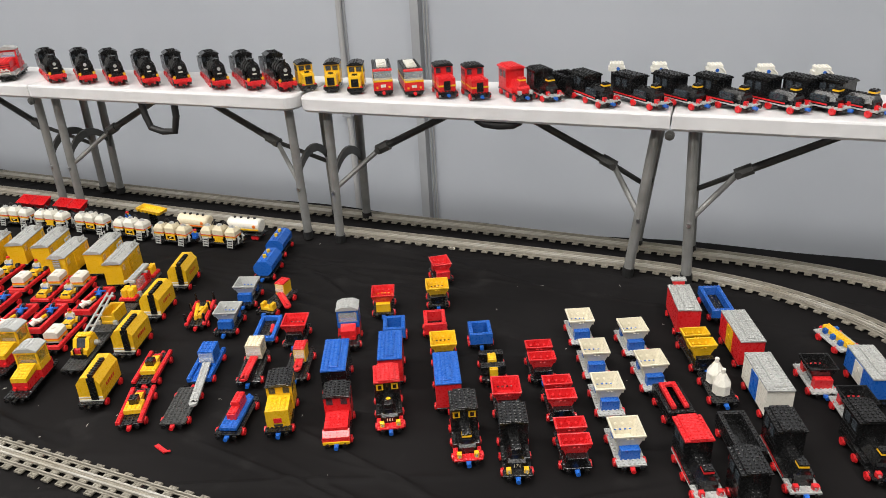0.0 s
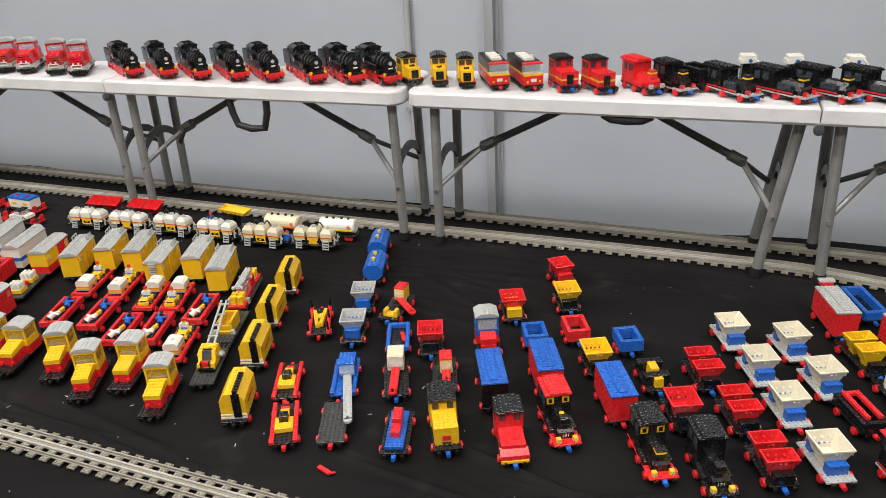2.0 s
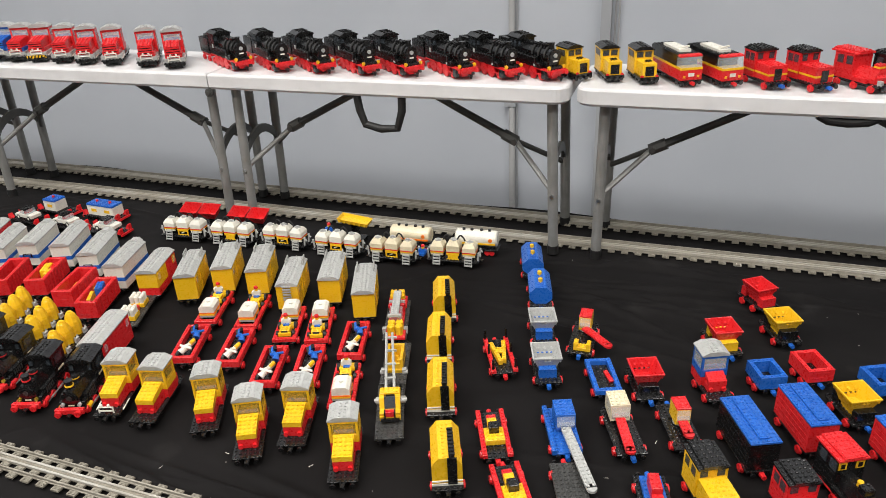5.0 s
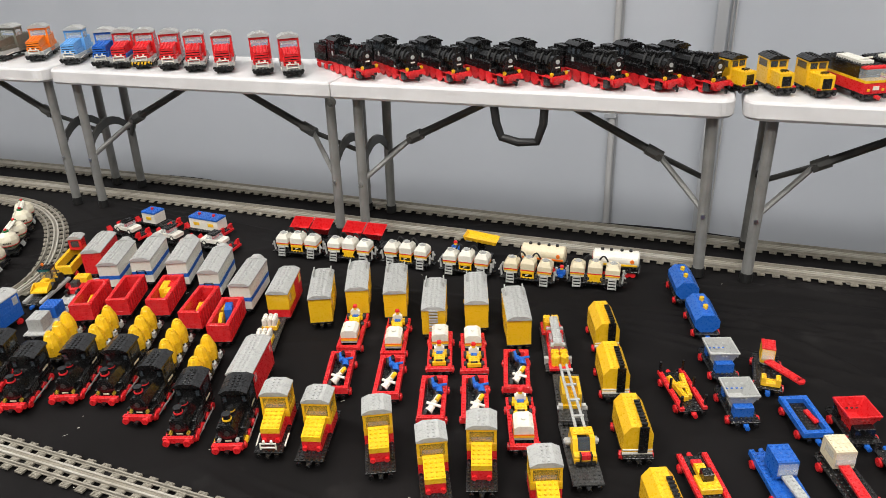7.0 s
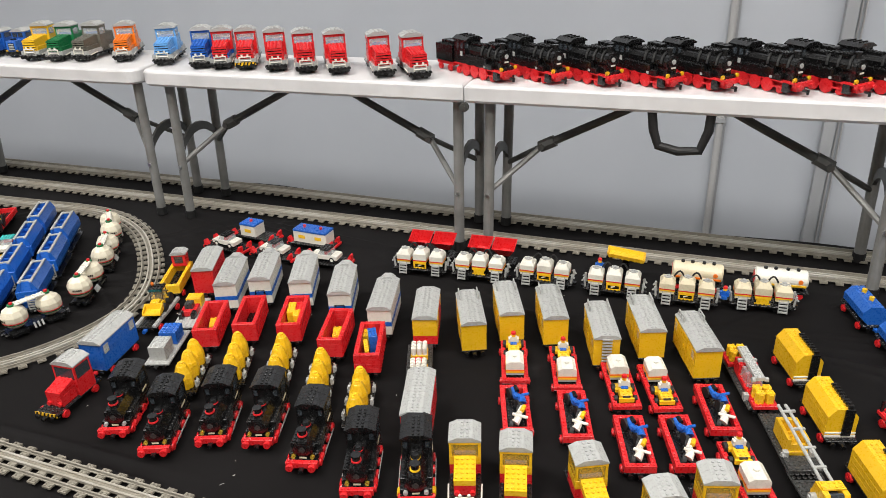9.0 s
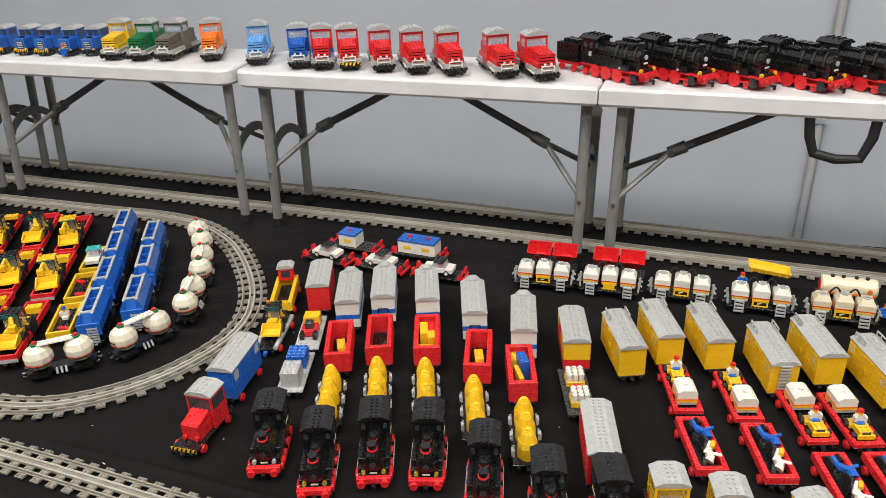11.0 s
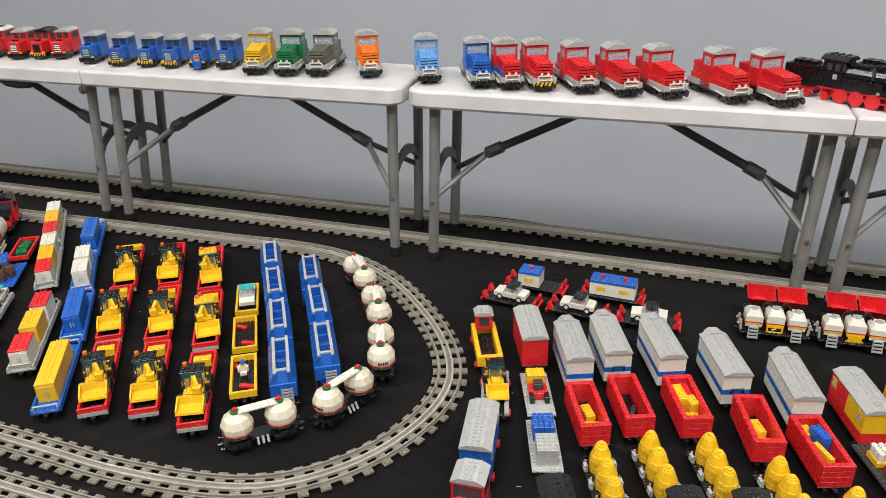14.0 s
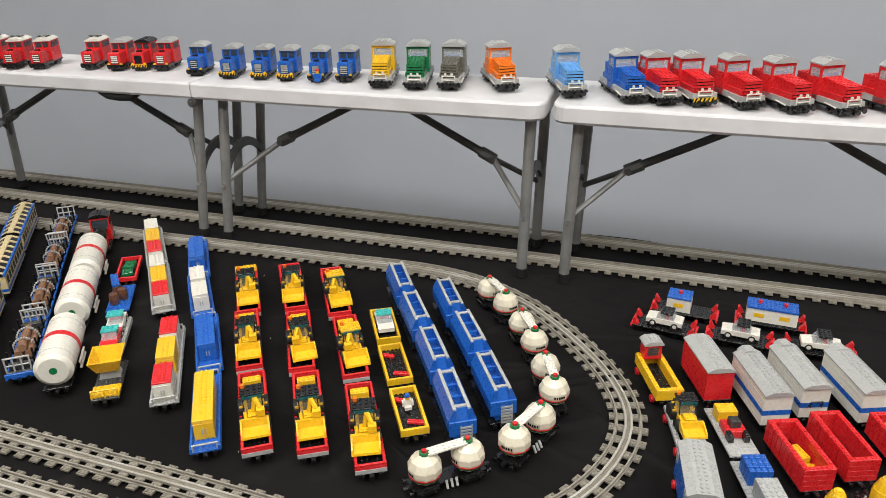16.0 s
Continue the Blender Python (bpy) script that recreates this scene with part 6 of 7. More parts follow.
def digger(rows, z, arm=1, bucket_turn=0.0, label="yellow toy digger with a clear cab", tall=1.0, backhoe=True, roof="black", size=1.2):
    """A small loader with a glazed cab, a front bucket and a folded back arm."""
    p = thing("toy_digger", label, "toy vehicle", "toy diggers on wagons")
    part("body", Form().chamfer(-1.5, 1.5, -2.6, 3.2, 1.2, 2.6).box(-1.9, 1.9, 1.0, 3.4, 1.2, 3.4), "yellow", p)
    part("hood", Form().plate(-1, 1, -3, -1, 2.6, 3.6), "yellow", p)
    part("under_frame", Form().box(-1.45, 1.45, -3.4, 3.4, 0.7, 1.25), "black", p)
    part("engine_block", Form().chamfer(-1.2, 1.2, 3.2, 4.4, 1.2, 3.4), "black", p)
    part("cab_window", Form().prism([(-1.0, 2.6), (-0.6, 6.2), (2.0, 6.2), (2.4, 2.6)], -1.6, 1.6, "x"), "clear_smoky", p)
    for s in (-1, 1):
        part("cab_post", Form().tube((s * 1.6, -0.95, 2.6), (s * 1.6, -0.55, 6.2), 0.11, n=6), "black", p)
        part("cab_post", Form().tube((s * 1.6, 2.35, 2.6), (s * 1.6, 1.95, 6.2), 0.11, n=6), "black", p)
        part("mud_guard", Form().chamfer(s * 1.95 - 0.45, s * 1.95 + 0.45, 0.8, 3.3, 2.6, 3.1), "yellow", p)
    part("seat", Form().box(-1, 1, 0.4, 1.6, 2.6, 4.2), "dark_grey", p)
    part("brow_glass", Form().box(-1.7, 1.7, -1.25, -0.95, 5.8, 6.3), "clear_teal", p, "dark teal glass strip over the windscreen")
    part("roof", Form().plate(-2, 2, -1, 2, 6.2, 6.6), roof, p)
    part("bucket", Form().prism([(-6.6, 1.6), (-6.5, 2.0), (-4.2, 2.3), (-3.9, 3.6), (-3.3, 3.5), (-3.5, 2.0), (-4.0, 1.7)], -2.1, 2.1, "x"), "yellow", p)
    for s in (-1, 1):
        part("bucket_side", Form().prism([(-6.6, 1.6), (-6.3, 2.5), (-3.9, 3.6), (-3.3, 3.5), (-3.5, 2.0), (-4.0, 1.7)], s * 2.25 - 0.15, s * 2.25 + 0.15, "x"), "yellow", p)
    for s in (-1, 1):
        part("bucket_arm", Form().tube((s * 1.3, -3.8, 2.6), (s * 1.5, -0.6, 2.9), 0.32, n=6), "yellow", p)
    if backhoe:
        part("back_arm", Form().tube((0, -1.6, 3.4), (0.5 * arm, -1.4, 6.0), 0.5, n=6).tube((0.5 * arm, -1.4, 6.0), (1.2 * arm, -3.0, 5.0), 0.42, n=6), "yellow", p)
        part("arm_bucket", Form().prism([(-3.8, 3.8), (-3.8, 5.0), (-2.8, 5.2), (-2.6, 4.2)], 1.2 * arm - 0.7, 1.2 * arm + 0.7, "x"), "yellow", p)
    for y, r in ((-2.0, 1.35), (2.2, 1.75)):
        for s in (-1, 1):
            part("tyre", Form().tube((s * 1.5, y, r), (s * 2.6, y, r), r, n=16), "rubber", p)
    part("beacon", Form().tube((-1.4, 1.4, 6.6), (-1.4, 1.4, 7.2), 0.4, n=10), "orange", p)
    spread(p, rows, z * U, size)


digger([(-2.432, 1.112, 20)], 2.25, backhoe=False, size=1.0)
GOND = [(-3.139, 0.935, 33.5), (-3.272, 1.133, 33), (-3.385, 1.317, 33), (-3.047, 0.961, 30.5), (-3.169, 1.159, 30), (-3.293, 1.358, 33), (-2.941, 0.955, 29), (-3.064, 1.168, 30.5), (-3.190, 1.365, 31)]
spread(open_wagon("long red gondola wagon with a grey end sill", "red gondolas", "red", 27, 1.8, "bogie", magnet="black", t=0.5, foot="light_grey", ribs=True), GOND)
digger(shift(GOND[:4], 0.1, -3.2, 0), 2.05)
digger(shift(GOND[4:5], 0.2, -3.2, 6), 2.05, arm=-1)
digger(shift(GOND[5:7], 0, -3.2, -4), 2.05)
digger(shift(GOND[7:], 0.2, -3.2, 5), 2.05, arm=-1, roof="yellow")
bricks_load("digger_attachment", "yellow digger bucket lying in a gondola", shift([GOND[0], GOND[1], GOND[3], GOND[4], GOND[6], GOND[7]], 0, 9.5), 2.05, [(0, 0.6, 0, 2, 4, 2.0, "yellow", 0)])
bricks_load("digger_attachment", "yellow beam laid across a gondola", shift([GOND[2]], 0, 9.0), 2.05, [(0, 0, 2.4, 2, 6, 1.2, "yellow", 0), (0, 0, 0, 2, 2, 2.4, "black", 0)])
YLOW = [(-2.883, 1.012, 31), (-2.957, 1.137, 31), (-3.027, 1.260, 30)]
spread(open_wagon("low yellow wagon with red tools inside", "low yellow wagons", "yellow", 15, 1.6, "bogie", magnet="black", t=0.6), YLOW)
bricks_load("tool_load", "red tools lying in a yellow wagon", YLOW[:2], 2.2, [(1, -4, 0, 4, 1, 0.6, "red", 70), (-1, 4, 0, 3, 1, 0.6, "red", 60)])
toy_car(shift(YLOW[2:], 0, 0.5, 90), 2.2, "white", "small white and green toy car in a yellow wagon", "teal")
figure(shift(YLOW[:1], 0, 1.0), 2.1, "white", "yellow", "blue", "white")


def blue_hopper(rows):
    p = thing("hopper_car", "blue covered hopper car with a grey roof rim", "toy wagon", "blue hopper cars")
    chassis(p, 16, "bogie", magnet="black", studs=False)
    w = 2.9
    f = Form()
    # lower body and the tapered upper body, open at the top
    f.prism([(-1.4, 2.2), (-w, 4.8), (-w, 7.2), (w, 7.2), (w, 4.8), (1.4, 2.2)], -7.4, 7.4)
    f.bucket(w, 7.4, 7.2, 7.21, w, 7.4, 0.02)
    part("body", f, "blue", p)
    g = Form()
    for s in (-1, 1):
        g.prism([(s * w, 7.2), (s * 1.75, 9.6), (s * 1.2, 9.6), (s * 1.2, 7.2)], -7.4, 7.4)
        g.prism([(s * 7.4, 7.2), (s * 6.6, 9.6), (s * 5.8, 9.6), (s * 5.8, 7.2)], -1.2, 1.2, "x")
    part("upper_body", g, "blue", p)
    r = Form()
    for s in (-1, 1):
        r.chamfer(s * 1.5 - 0.35, s * 1.5 + 0.35, -7.2, 7.2, 9.6, 9.95, 0.05).chamfer(-1.15, 1.15, s * 6.05 - 0.35, s * 6.05 + 0.35, 9.6, 9.95, 0.05)
    part("roof_rim", r, "light_grey", p, "grey rim round the roof opening")
    for y in (-2, 2):
        part("cross_brace", Form().box(-1.2, 1.2, y - 0.25, y + 0.25, 8.6, 9.2), "blue", p)
    f = Form()
    for j in range(7):
        f.box(-0.4, 1.8, -8.1, -7.8, 1.0 + j * 0.75, 1.4 + j * 0.75)
    f.box(-0.55, -0.35, -8.0, -7.85, 0.9, 6.2).box(1.75, 1.95, -8.0, -7.85, 0.9, 6.2)
    part("ladder", f, "light_grey", p)
    part("end_deck", Form().chamfer(-2.8, 2.8, -7.9, -7.4, 3.8, 7.2), "blue", p)
    spread(p, rows)


blue_hopper([(-2.804, 1.020, 31), (-2.881, 1.146, 32), (-2.960, 1.268, 33), (-3.037, 1.386, 32), (-2.754, 1.090, 31), (-2.833, 1.221, 32), (-2.912, 1.342, 31)])


def ball_tank_car(rows):
    """Two faceted white ball tanks joined by a walkway; the car's length lies along local y."""
    p = thing("ball_tank_car", "black car with two white ball tanks and a walkway", "toy wagon", "ball tank cars along the loop")
    part("deck", Form().box(-1.8, 1.8, -7.5, 7.5, 1.5, 1.9), "black", p)
    bogies(p, (-4.6, 4.6))
    ends(p, 15, magnet="black")
    for y in (-4.4, 4.4):
        f = Form()
        rings = [(1.3, 2.2), (2.7, 3.2), (3.3, 4.7), (3.3, 5.9), (2.6, 7.3), (1.0, 8.3)]
        v = [(r * math.cos(radians(36 * k + 18)), y + r * math.sin(radians(36 * k + 18)), z) for r, z in rings for k in range(10)]
        fs = [tuple(range(9, -1, -1)), tuple(range(50, 60))]
        for q in range(5):
            fs += [(10 * q + k, 10 * q + (k + 1) % 10, 10 * q + 10 + (k + 1) % 10, 10 * q + 10 + k) for k in range(10)]
        t = part("ball_tank", f.add(v, fs), "ivory", p, "white faceted ball tank")
        for z, c in ((4.15, "red"), (3.75, "green")):
            rr = 3.36 - (4.7 - z) * 0.36
            part("stripe", Form().tube((0, y, z - 0.13), (0, y, z + 0.13), rr - 0.05, rr + 0.05, n=20), c, t)
        part("cap", Form().tube((0, y, 8.3), (0, y, 8.8), 1.0, n=8), "green", t)
        part("cap_knob", Form().tube((0, y, 8.8), (0, y, 9.3), 0.5, n=10), "red", t)
        f = Form()
        for k in range(5):
            a = radians(-100 + k * 9)
            f.box(3.27 * math.cos(a) - 0.15, 3.27 * math.cos(a) + 0.15, y + 3.3 * math.sin(a) - 0.06, y + 3.3 * math.sin(a) + 0.06, 5.0, 5.5)
        part("lettering_bars", f, "black", t, "dark bars of lettering")
    part("walkway", Form().plate(-1, 1, -4, 4, 8.35, 8.7), "white", p)
    f = Form()
    for k in range(3):
        f.tube((2.2, -1 + k, 2.6), (2.9, -1 + k, 1.2), 0.28, n=6)
    part("pipes", f, "light_grey", p)
    spread(p, rows)


ball_tank_car([(-2.775, 0.889, -49), (-2.673, 0.999, -23), (-2.664, 1.146, 23), (-2.733, 1.287, 32), (-2.826, 1.412, 43)])


def container_wagon(label, rows, base, length, boxes, group):
    p = thing("container_wagon", label, "toy wagon", group)
    chassis(p, length, "bogie", base, magnet="black")
    for s in (-1, 1):
        part("side_rail", Form().chamfer(s * 2.75 - 0.25, s * 2.75 + 0.25, -length / 2, length / 2, 2.0, 2.9).box(s * 2.95, s * 3.1, -length / 2, length / 2, 1.6, 2.2), base, p)
        part("end_rail", Form().tube((-2.5, s * (length / 2 - 0.3), 3.4), (2.5, s * (length / 2 - 0.3), 3.4), 0.2, n=6).tube((-2.4, s * (length / 2 - 0.3), 2), (-2.4, s * (length / 2 - 0.3), 3.4), 0.2, n=6).tube((2.4, s * (length / 2 - 0.3), 2), (2.4, s * (length / 2 - 0.3), 3.4), 0.2, n=6), "light_grey", p)
    spread(p, rows)
    for y, l, body, lid in boxes:
        q = thing("toy_container", f"{body.replace('_', ' ')} box container with a {lid} studded lid on a wagon", "toy load", "containers on wagons")
        part("box", Form().chamfer(-2, 2, -l / 2, l / 2, 0, 4.4), body, q)
        lidp = Form().chamfer(-2.05, 2.05, -l / 2, l / 2, 4.4, 4.8)
        part("lid", lidp.studs(-1, -l / 2 + 0.3, 1, int(l), 4.8).studs(0, -l / 2 + 0.3, 1, int(l), 4.8), lid, q)
        for x in (-1, 1):
            d = part("door", Form().chamfer(x - 0.9, x + 0.9, -l / 2 - 0.12, -l / 2, 0.4, 4.0), body, q)
            part("handle", Form().box(x * 0.3 - 0.12, x * 0.3 + 0.12, -l / 2 - 0.3, -l / 2 - 0.12, 1.6, 2.8), "light_grey", d)
        spread(q, shift(rows, 0, y), 2.05 * U)


container_wagon("grey container wagon with red and yellow boxes", [(-3.378, 1.021, 33)], "light_grey", 32, [(-11, 8, "white", "red"), (0, 9, "yellow", "yellow"), (10.5, 8, "white", "red")], "container wagons")
container_wagon("grey container wagon at the back of the column", [(-3.592, 1.280, 40), (-3.748, 1.462, 40.5)], "light_grey", 29, [(-9.5, 8, "white", "red"), (0, 9, "yellow", "yellow"), (9.5, 8, "white", "white")], "container wagons")
container_wagon("blue container wagon with a yellow box", [(-3.224, 0.918, 33)], "blue", 27, [(-1, 18, "yellow", "yellow")], "container wagons")
container_wagon("blue container wagon with blue boxes", [(-3.349, 1.107, 36), (-3.598, 1.435, 36)], "blue", 26, [(-1, 15, "blue", "blue")], "container wagons")
container_wagon("blue container wagon with white boxes", [(-3.482, 1.275, 38)], "blue", 24, [(-5, 8, "white", "white"), (5, 8, "white", "white")], "container wagons")


def big_tank(rows):
    p = thing("tank_car", "long white drum tank car with a red band", "toy wagon", "white drum tank cars")
    chassis(p, 22, "bogie", magnet="black", studs=False)
    f = Form().tube((0, -9.6, 6.2), (0, 9.6, 6.2), 4.2, n=32).tube((0, -10.4, 6.2), (0, -9.6, 6.2), 3.2, 4.2, n=32).tube((0, 9.6, 6.2), (0, 10.4, 6.2), 4.2, 3.2, n=32)
    t = part("drum", f, "white", p)
    part("red_band", Form().tube((0, -0.9, 6.2), (0, 0.9, 6.2), 4.24, n=32), "red", t)
    part("end_emblem", Form().tube((0, -10.45, 6.2), (0, -10.35, 6.2), 0.9, n=10), "green", t, "plain green end emblem")
    for y in (-7.2, 7.2):
        part("hoop", Form().tube((0, y - 0.08, 6.2), (0, y + 0.08, 6.2), 4.23, n=32), "light_grey", t)
    for s in (-1, 1):
        f = Form()
        for k in range(5):
            f.box(s * 3.8, s * 4.2, -2.6 + k * 1.3 - 0.1, -2.6 + k * 1.3 + 0.1, 2.0, 3.4)
        f.box(s * 3.8, s * 4.3, -3.4, 3.4, 1.7, 2.1).box(s * 3.8, s * 4.3, -3.4, 3.4, 3.2, 3.5)
        part("side_ladder", f, "white", p)
    spread(p, rows)


big_tank([(-3.578, 0.968, 34.5), (-3.703, 1.150, 34.5), (-3.812, 1.308, 35)])
hood_loco("red and black shunter with a dark roof", [(-3.912, 1.462, 35)], "red", "black", roof="black", grille=None, posts="red", glass="clear_smoke", group="old shunters", length=15)


def log_wagon(rows):
    p = thing("log_wagon", "blue wagon with grey end racks and black stakes", "toy wagon", "log wagons")
    chassis(p, 26, "bogie", "black", magnet="black")
    for s in (-1, 1):
        part("side_sill", Form().chamfer(s * 2.75 - 0.25, s * 2.75 + 0.25, -13, 13, 1.5, 2.4), "blue", p)
        part("end_sill", Form().chamfer(-3, 3, s * 13 - 0.3, s * 13 + 0.3, 1.4, 2.8), "blue", p)
        q = Form()
        y = s * 12
        for x in (-2.6, -0.9, 0.9, 2.6):
            q.tube((x, y, 2), (x, y, 6.4), 0.22, n=6)
        q.tube((-2.8, y, 6.4), (2.8, y, 6.4), 0.25, n=6).tube((-2.8, y, 4.4), (2.8, y, 4.4), 0.2, n=6)
        part("end_rack", q, "light_grey", p)
        part("rack_base", Form().chamfer(-2.6, 2.6, y - s * 2.6 - 0.4, y - s * 2.6 + 0.4, 2.0, 3.6).chamfer(-2.8, 2.8, y - 0.4, y + 0.4, 2.0, 2.8), "dark_grey", p)
        for yy in (-8, -3, 3, 8):
            part("stake", Form().tube((s * 2.7, yy, 2), (s * 2.7, yy, 6.0), 0.25, n=6), "black", p)
    spread(p, rows)
    for r in rows:
        q = thing("log_load", "brown logs bound with a grey chain", "toy load", "log loads")
        for x, z in ((-1.2, 0.9), (1.2, 0.9), (0, 2.6)):
            part("log", Form().tube((x, -5.2, z), (x, 5.0, z), 1.0, 0.9, n=12), "wood_log", q)
        for y in (-2.6, 2.6):
            f = Form()
            for k in range(14):
                a = math.pi * k / 13
                f.box(2.6 * math.cos(a) - 0.2, 2.6 * math.cos(a) + 0.2, y - 0.25, y + 0.25, 0.9 + 3.0 * math.sin(a) - 0.15, 0.9 + 3.0 * math.sin(a) + 0.2)
            part("chain", f, "light_grey", q)
        spread(q, [r], 2.25 * U)


log_wagon([(-3.690, 0.990, 37), (-3.820, 1.165, 37), (-3.945, 1.330, 36), (-4.06, 1.48, 36)])


def coach(rows):
    p = thing("passenger_coach", "cream passenger coach with blue and gold trim", "toy coach", "cream coaches")
    chassis(p, 28, "bogie", magnet="black", studs=False)
    part("body", Form().chamfer(-2.95, 2.95, -13.8, 13.8, 2.0, 7.4), "cream", p)
    part("blue_band", Form().box(-3.0, 3.0, -13.85, 13.85, 2.6, 3.4), "blue", p)
    for s in (-1, 1):
        for k in range(8):
            part("window", Form().box(s * 2.94, s * 3.02, -12.4 + k * 3.3, -10.4 + k * 3.3, 4.4, 6.6), "clear_smoke", p)
        part("roof_edge", Form().box(s * 2.5, s * 3.1, -14, 14, 7.4, 8.0), "blue", p)
    part("roof", Form().prism([(-2.5, 7.4), (-2.5, 8.0), (-1.2, 8.6), (1.2, 8.6), (2.5, 8.0), (2.5, 7.4)], -14, 14), "black", p)
    for k in range(8):
        part("roof_bar", Form().prism([(-2.55, 7.9), (-2.55, 8.05), (-1.2, 8.75), (1.2, 8.75), (2.55, 8.05), (2.55, 7.9)], -13.8 + k * 3.75, -12.6 + k * 3.75), "cream", p)
    part("roof_ridge", Form().chamfer(-0.8, 0.8, -13.9, 13.9, 8.6, 8.95), "cream", p)
    spread(p, rows)


coach([(-3.84, 1.02, 37), (-4.00, 1.235, 37), (-4.15, 1.43, 37)])
# column of small loads left of the white containers
GROUP = [(-3.452, 0.945, 32), (-3.548, 1.075, 31), (-3.650, 1.215, 32), (-3.725, 1.335, 32)]
spread(open_wagon("red wagon with green plants on black", "mixed wagons", "red", 15, 1.2, "bogie", magnet="black", t=0.6), GROUP[3:])
bricks_load("plant_load", "green bricks on a red wagon", GROUP[3:], 2.2, [(0, -3, 0, 3, 3, 1.0, "green", 10), (0, 2, 0, 4, 3, 1.0, "green", -8)])
flat_wagon("blue flat wagon with brown barrels", GROUP[2:3], "blue", 15, kind="bogie", magnet="black", group="mixed wagons")
bricks_load("blue_mast", "raised blue ladder on a flat wagon", GROUP[2:3], 2.2, [(-1.5, 4, 3, 7, 2, 0.8, "blue", 12)])


def brown_barrels(rows):
    p = thing("barrel_load", "brown barrels with a white hose", "toy load")
    for x, y in ((-0.8, 1.5), (0.9, -1.2), (-1, -3.6)):
        part("barrel", Form().tube((x, y, 0), (x, y, 1.5), 1.1, 1.35, n=14).tube((x, y, 1.5), (x, y, 3.0), 1.35, 1.1, n=14), "brown", p)
    spread(p, rows, 2.25 * U)


brown_barrels(GROUP[2:3])
flat_wagon("grey car carrier wagon with end rails", GROUP[1:2], "light_grey", 16, kind="bogie", magnet="black", group="mixed wagons", sides="light_grey")
toy_car(shift(GROUP[1:2], 0, 3.6, 90), 2.4, "white", "white and teal toy car on a carrier wagon", "teal")
toy_car(shift(GROUP[1:2], 0, -4.2, 90), 2.4, "red", "red toy car with a teal windscreen on a carrier wagon", "teal")


def tipper_wagon(rows):
    p = thing("tipper_wagon", "yellow tipper tub on a grey wagon with yellow rails", "toy wagon", "mixed wagons")
    chassis(p, 15, "bogie", "dark_grey", magnet="black")
    part("tipping_tub", Form().bucket(3.6, 4.0, 4.4, 7.8, 2.4, 2.4, 0.25, 2.0), "yellow", p)
    part("stand", Form().prism([(-2.4, 2), (-1.4, 4.6), (1.4, 4.6), (2.4, 2)], 0.5, 3.5), "light_grey", p)
    part("platform", Form().plate(-3, 3, -7, -3, 2.0, 2.6), "yellow", p)
    f = Form()
    for x in (-2.7, 0, 2.7):
        f.tube((x, -7.1, 2.0), (x, -7.1, 4.0), 0.2, n=6)
    part("front_rail", f.tube((-2.8, -7.1, 4), (2.8, -7.1, 4), 0.2, n=6), "yellow", p)
    spread(p, rows)


tipper_wagon(GROUP[:1])

# ---- locomotives on the benches ----
TOP = BENCH_TOP + 0.0005


def from_front(rows, length):
    """Rows given for the front end of a thing, moved back to its middle (length in studs)."""
    return shift(rows, 0, length / 2)


def bench_diesel(label, fronts, colour, turn, lower=None, stripe=None, roof="light_grey", rail="white"):
    rows = from_front([(x, y, a) for (x, y), a in zip(fronts, turn)], 19.8)
    hood_loco(label, rows, lower or colour, colour, roof, 18, "clear_glass", colour, rail, "bogie", TOP, 2.0, stripe, True, "light_grey", "diesel locomotives on the benches", size=1.1)


bench_diesel("yellow diesel locomotive with a pale roof", [(-3.152, 1.595)], "yellow", [14])
bench_diesel("green diesel locomotive with a pale roof", [(-3.070, 1.598)], "green", [12])
bench_diesel("dark grey diesel locomotive with a pale roof", [(-2.995, 1.612)], "olive_grey", [8])
bench_diesel("orange diesel locomotive with a pale roof", [(-2.863, 1.632)], "orange", [28])
bench_diesel("sky-blue diesel locomotive with a pale roof", [(-2.712, 1.608)], "sky_blue", [24])
bench_diesel("blue diesel locomotive with a pale roof", [(-2.585, 1.592)], "blue", [26])
bench_diesel("red and blue diesel locomotive with a pale roof", [(-2.520, 1.590)], "red", [26], lower="blue")
bench_diesel("red diesel locomotive with a striped front beam", [(-2.452, 1.598)], "red", [27], stripe="yellow")
bench_diesel("red diesel locomotive with a pale roof and grey skirt", [(-2.362, 1.594), (-2.274, 1.588), (-2.186, 1.590), (-2.065, 1.584), (-1.975, 1.580)], "red", [29, 31, 32, 33, 34])


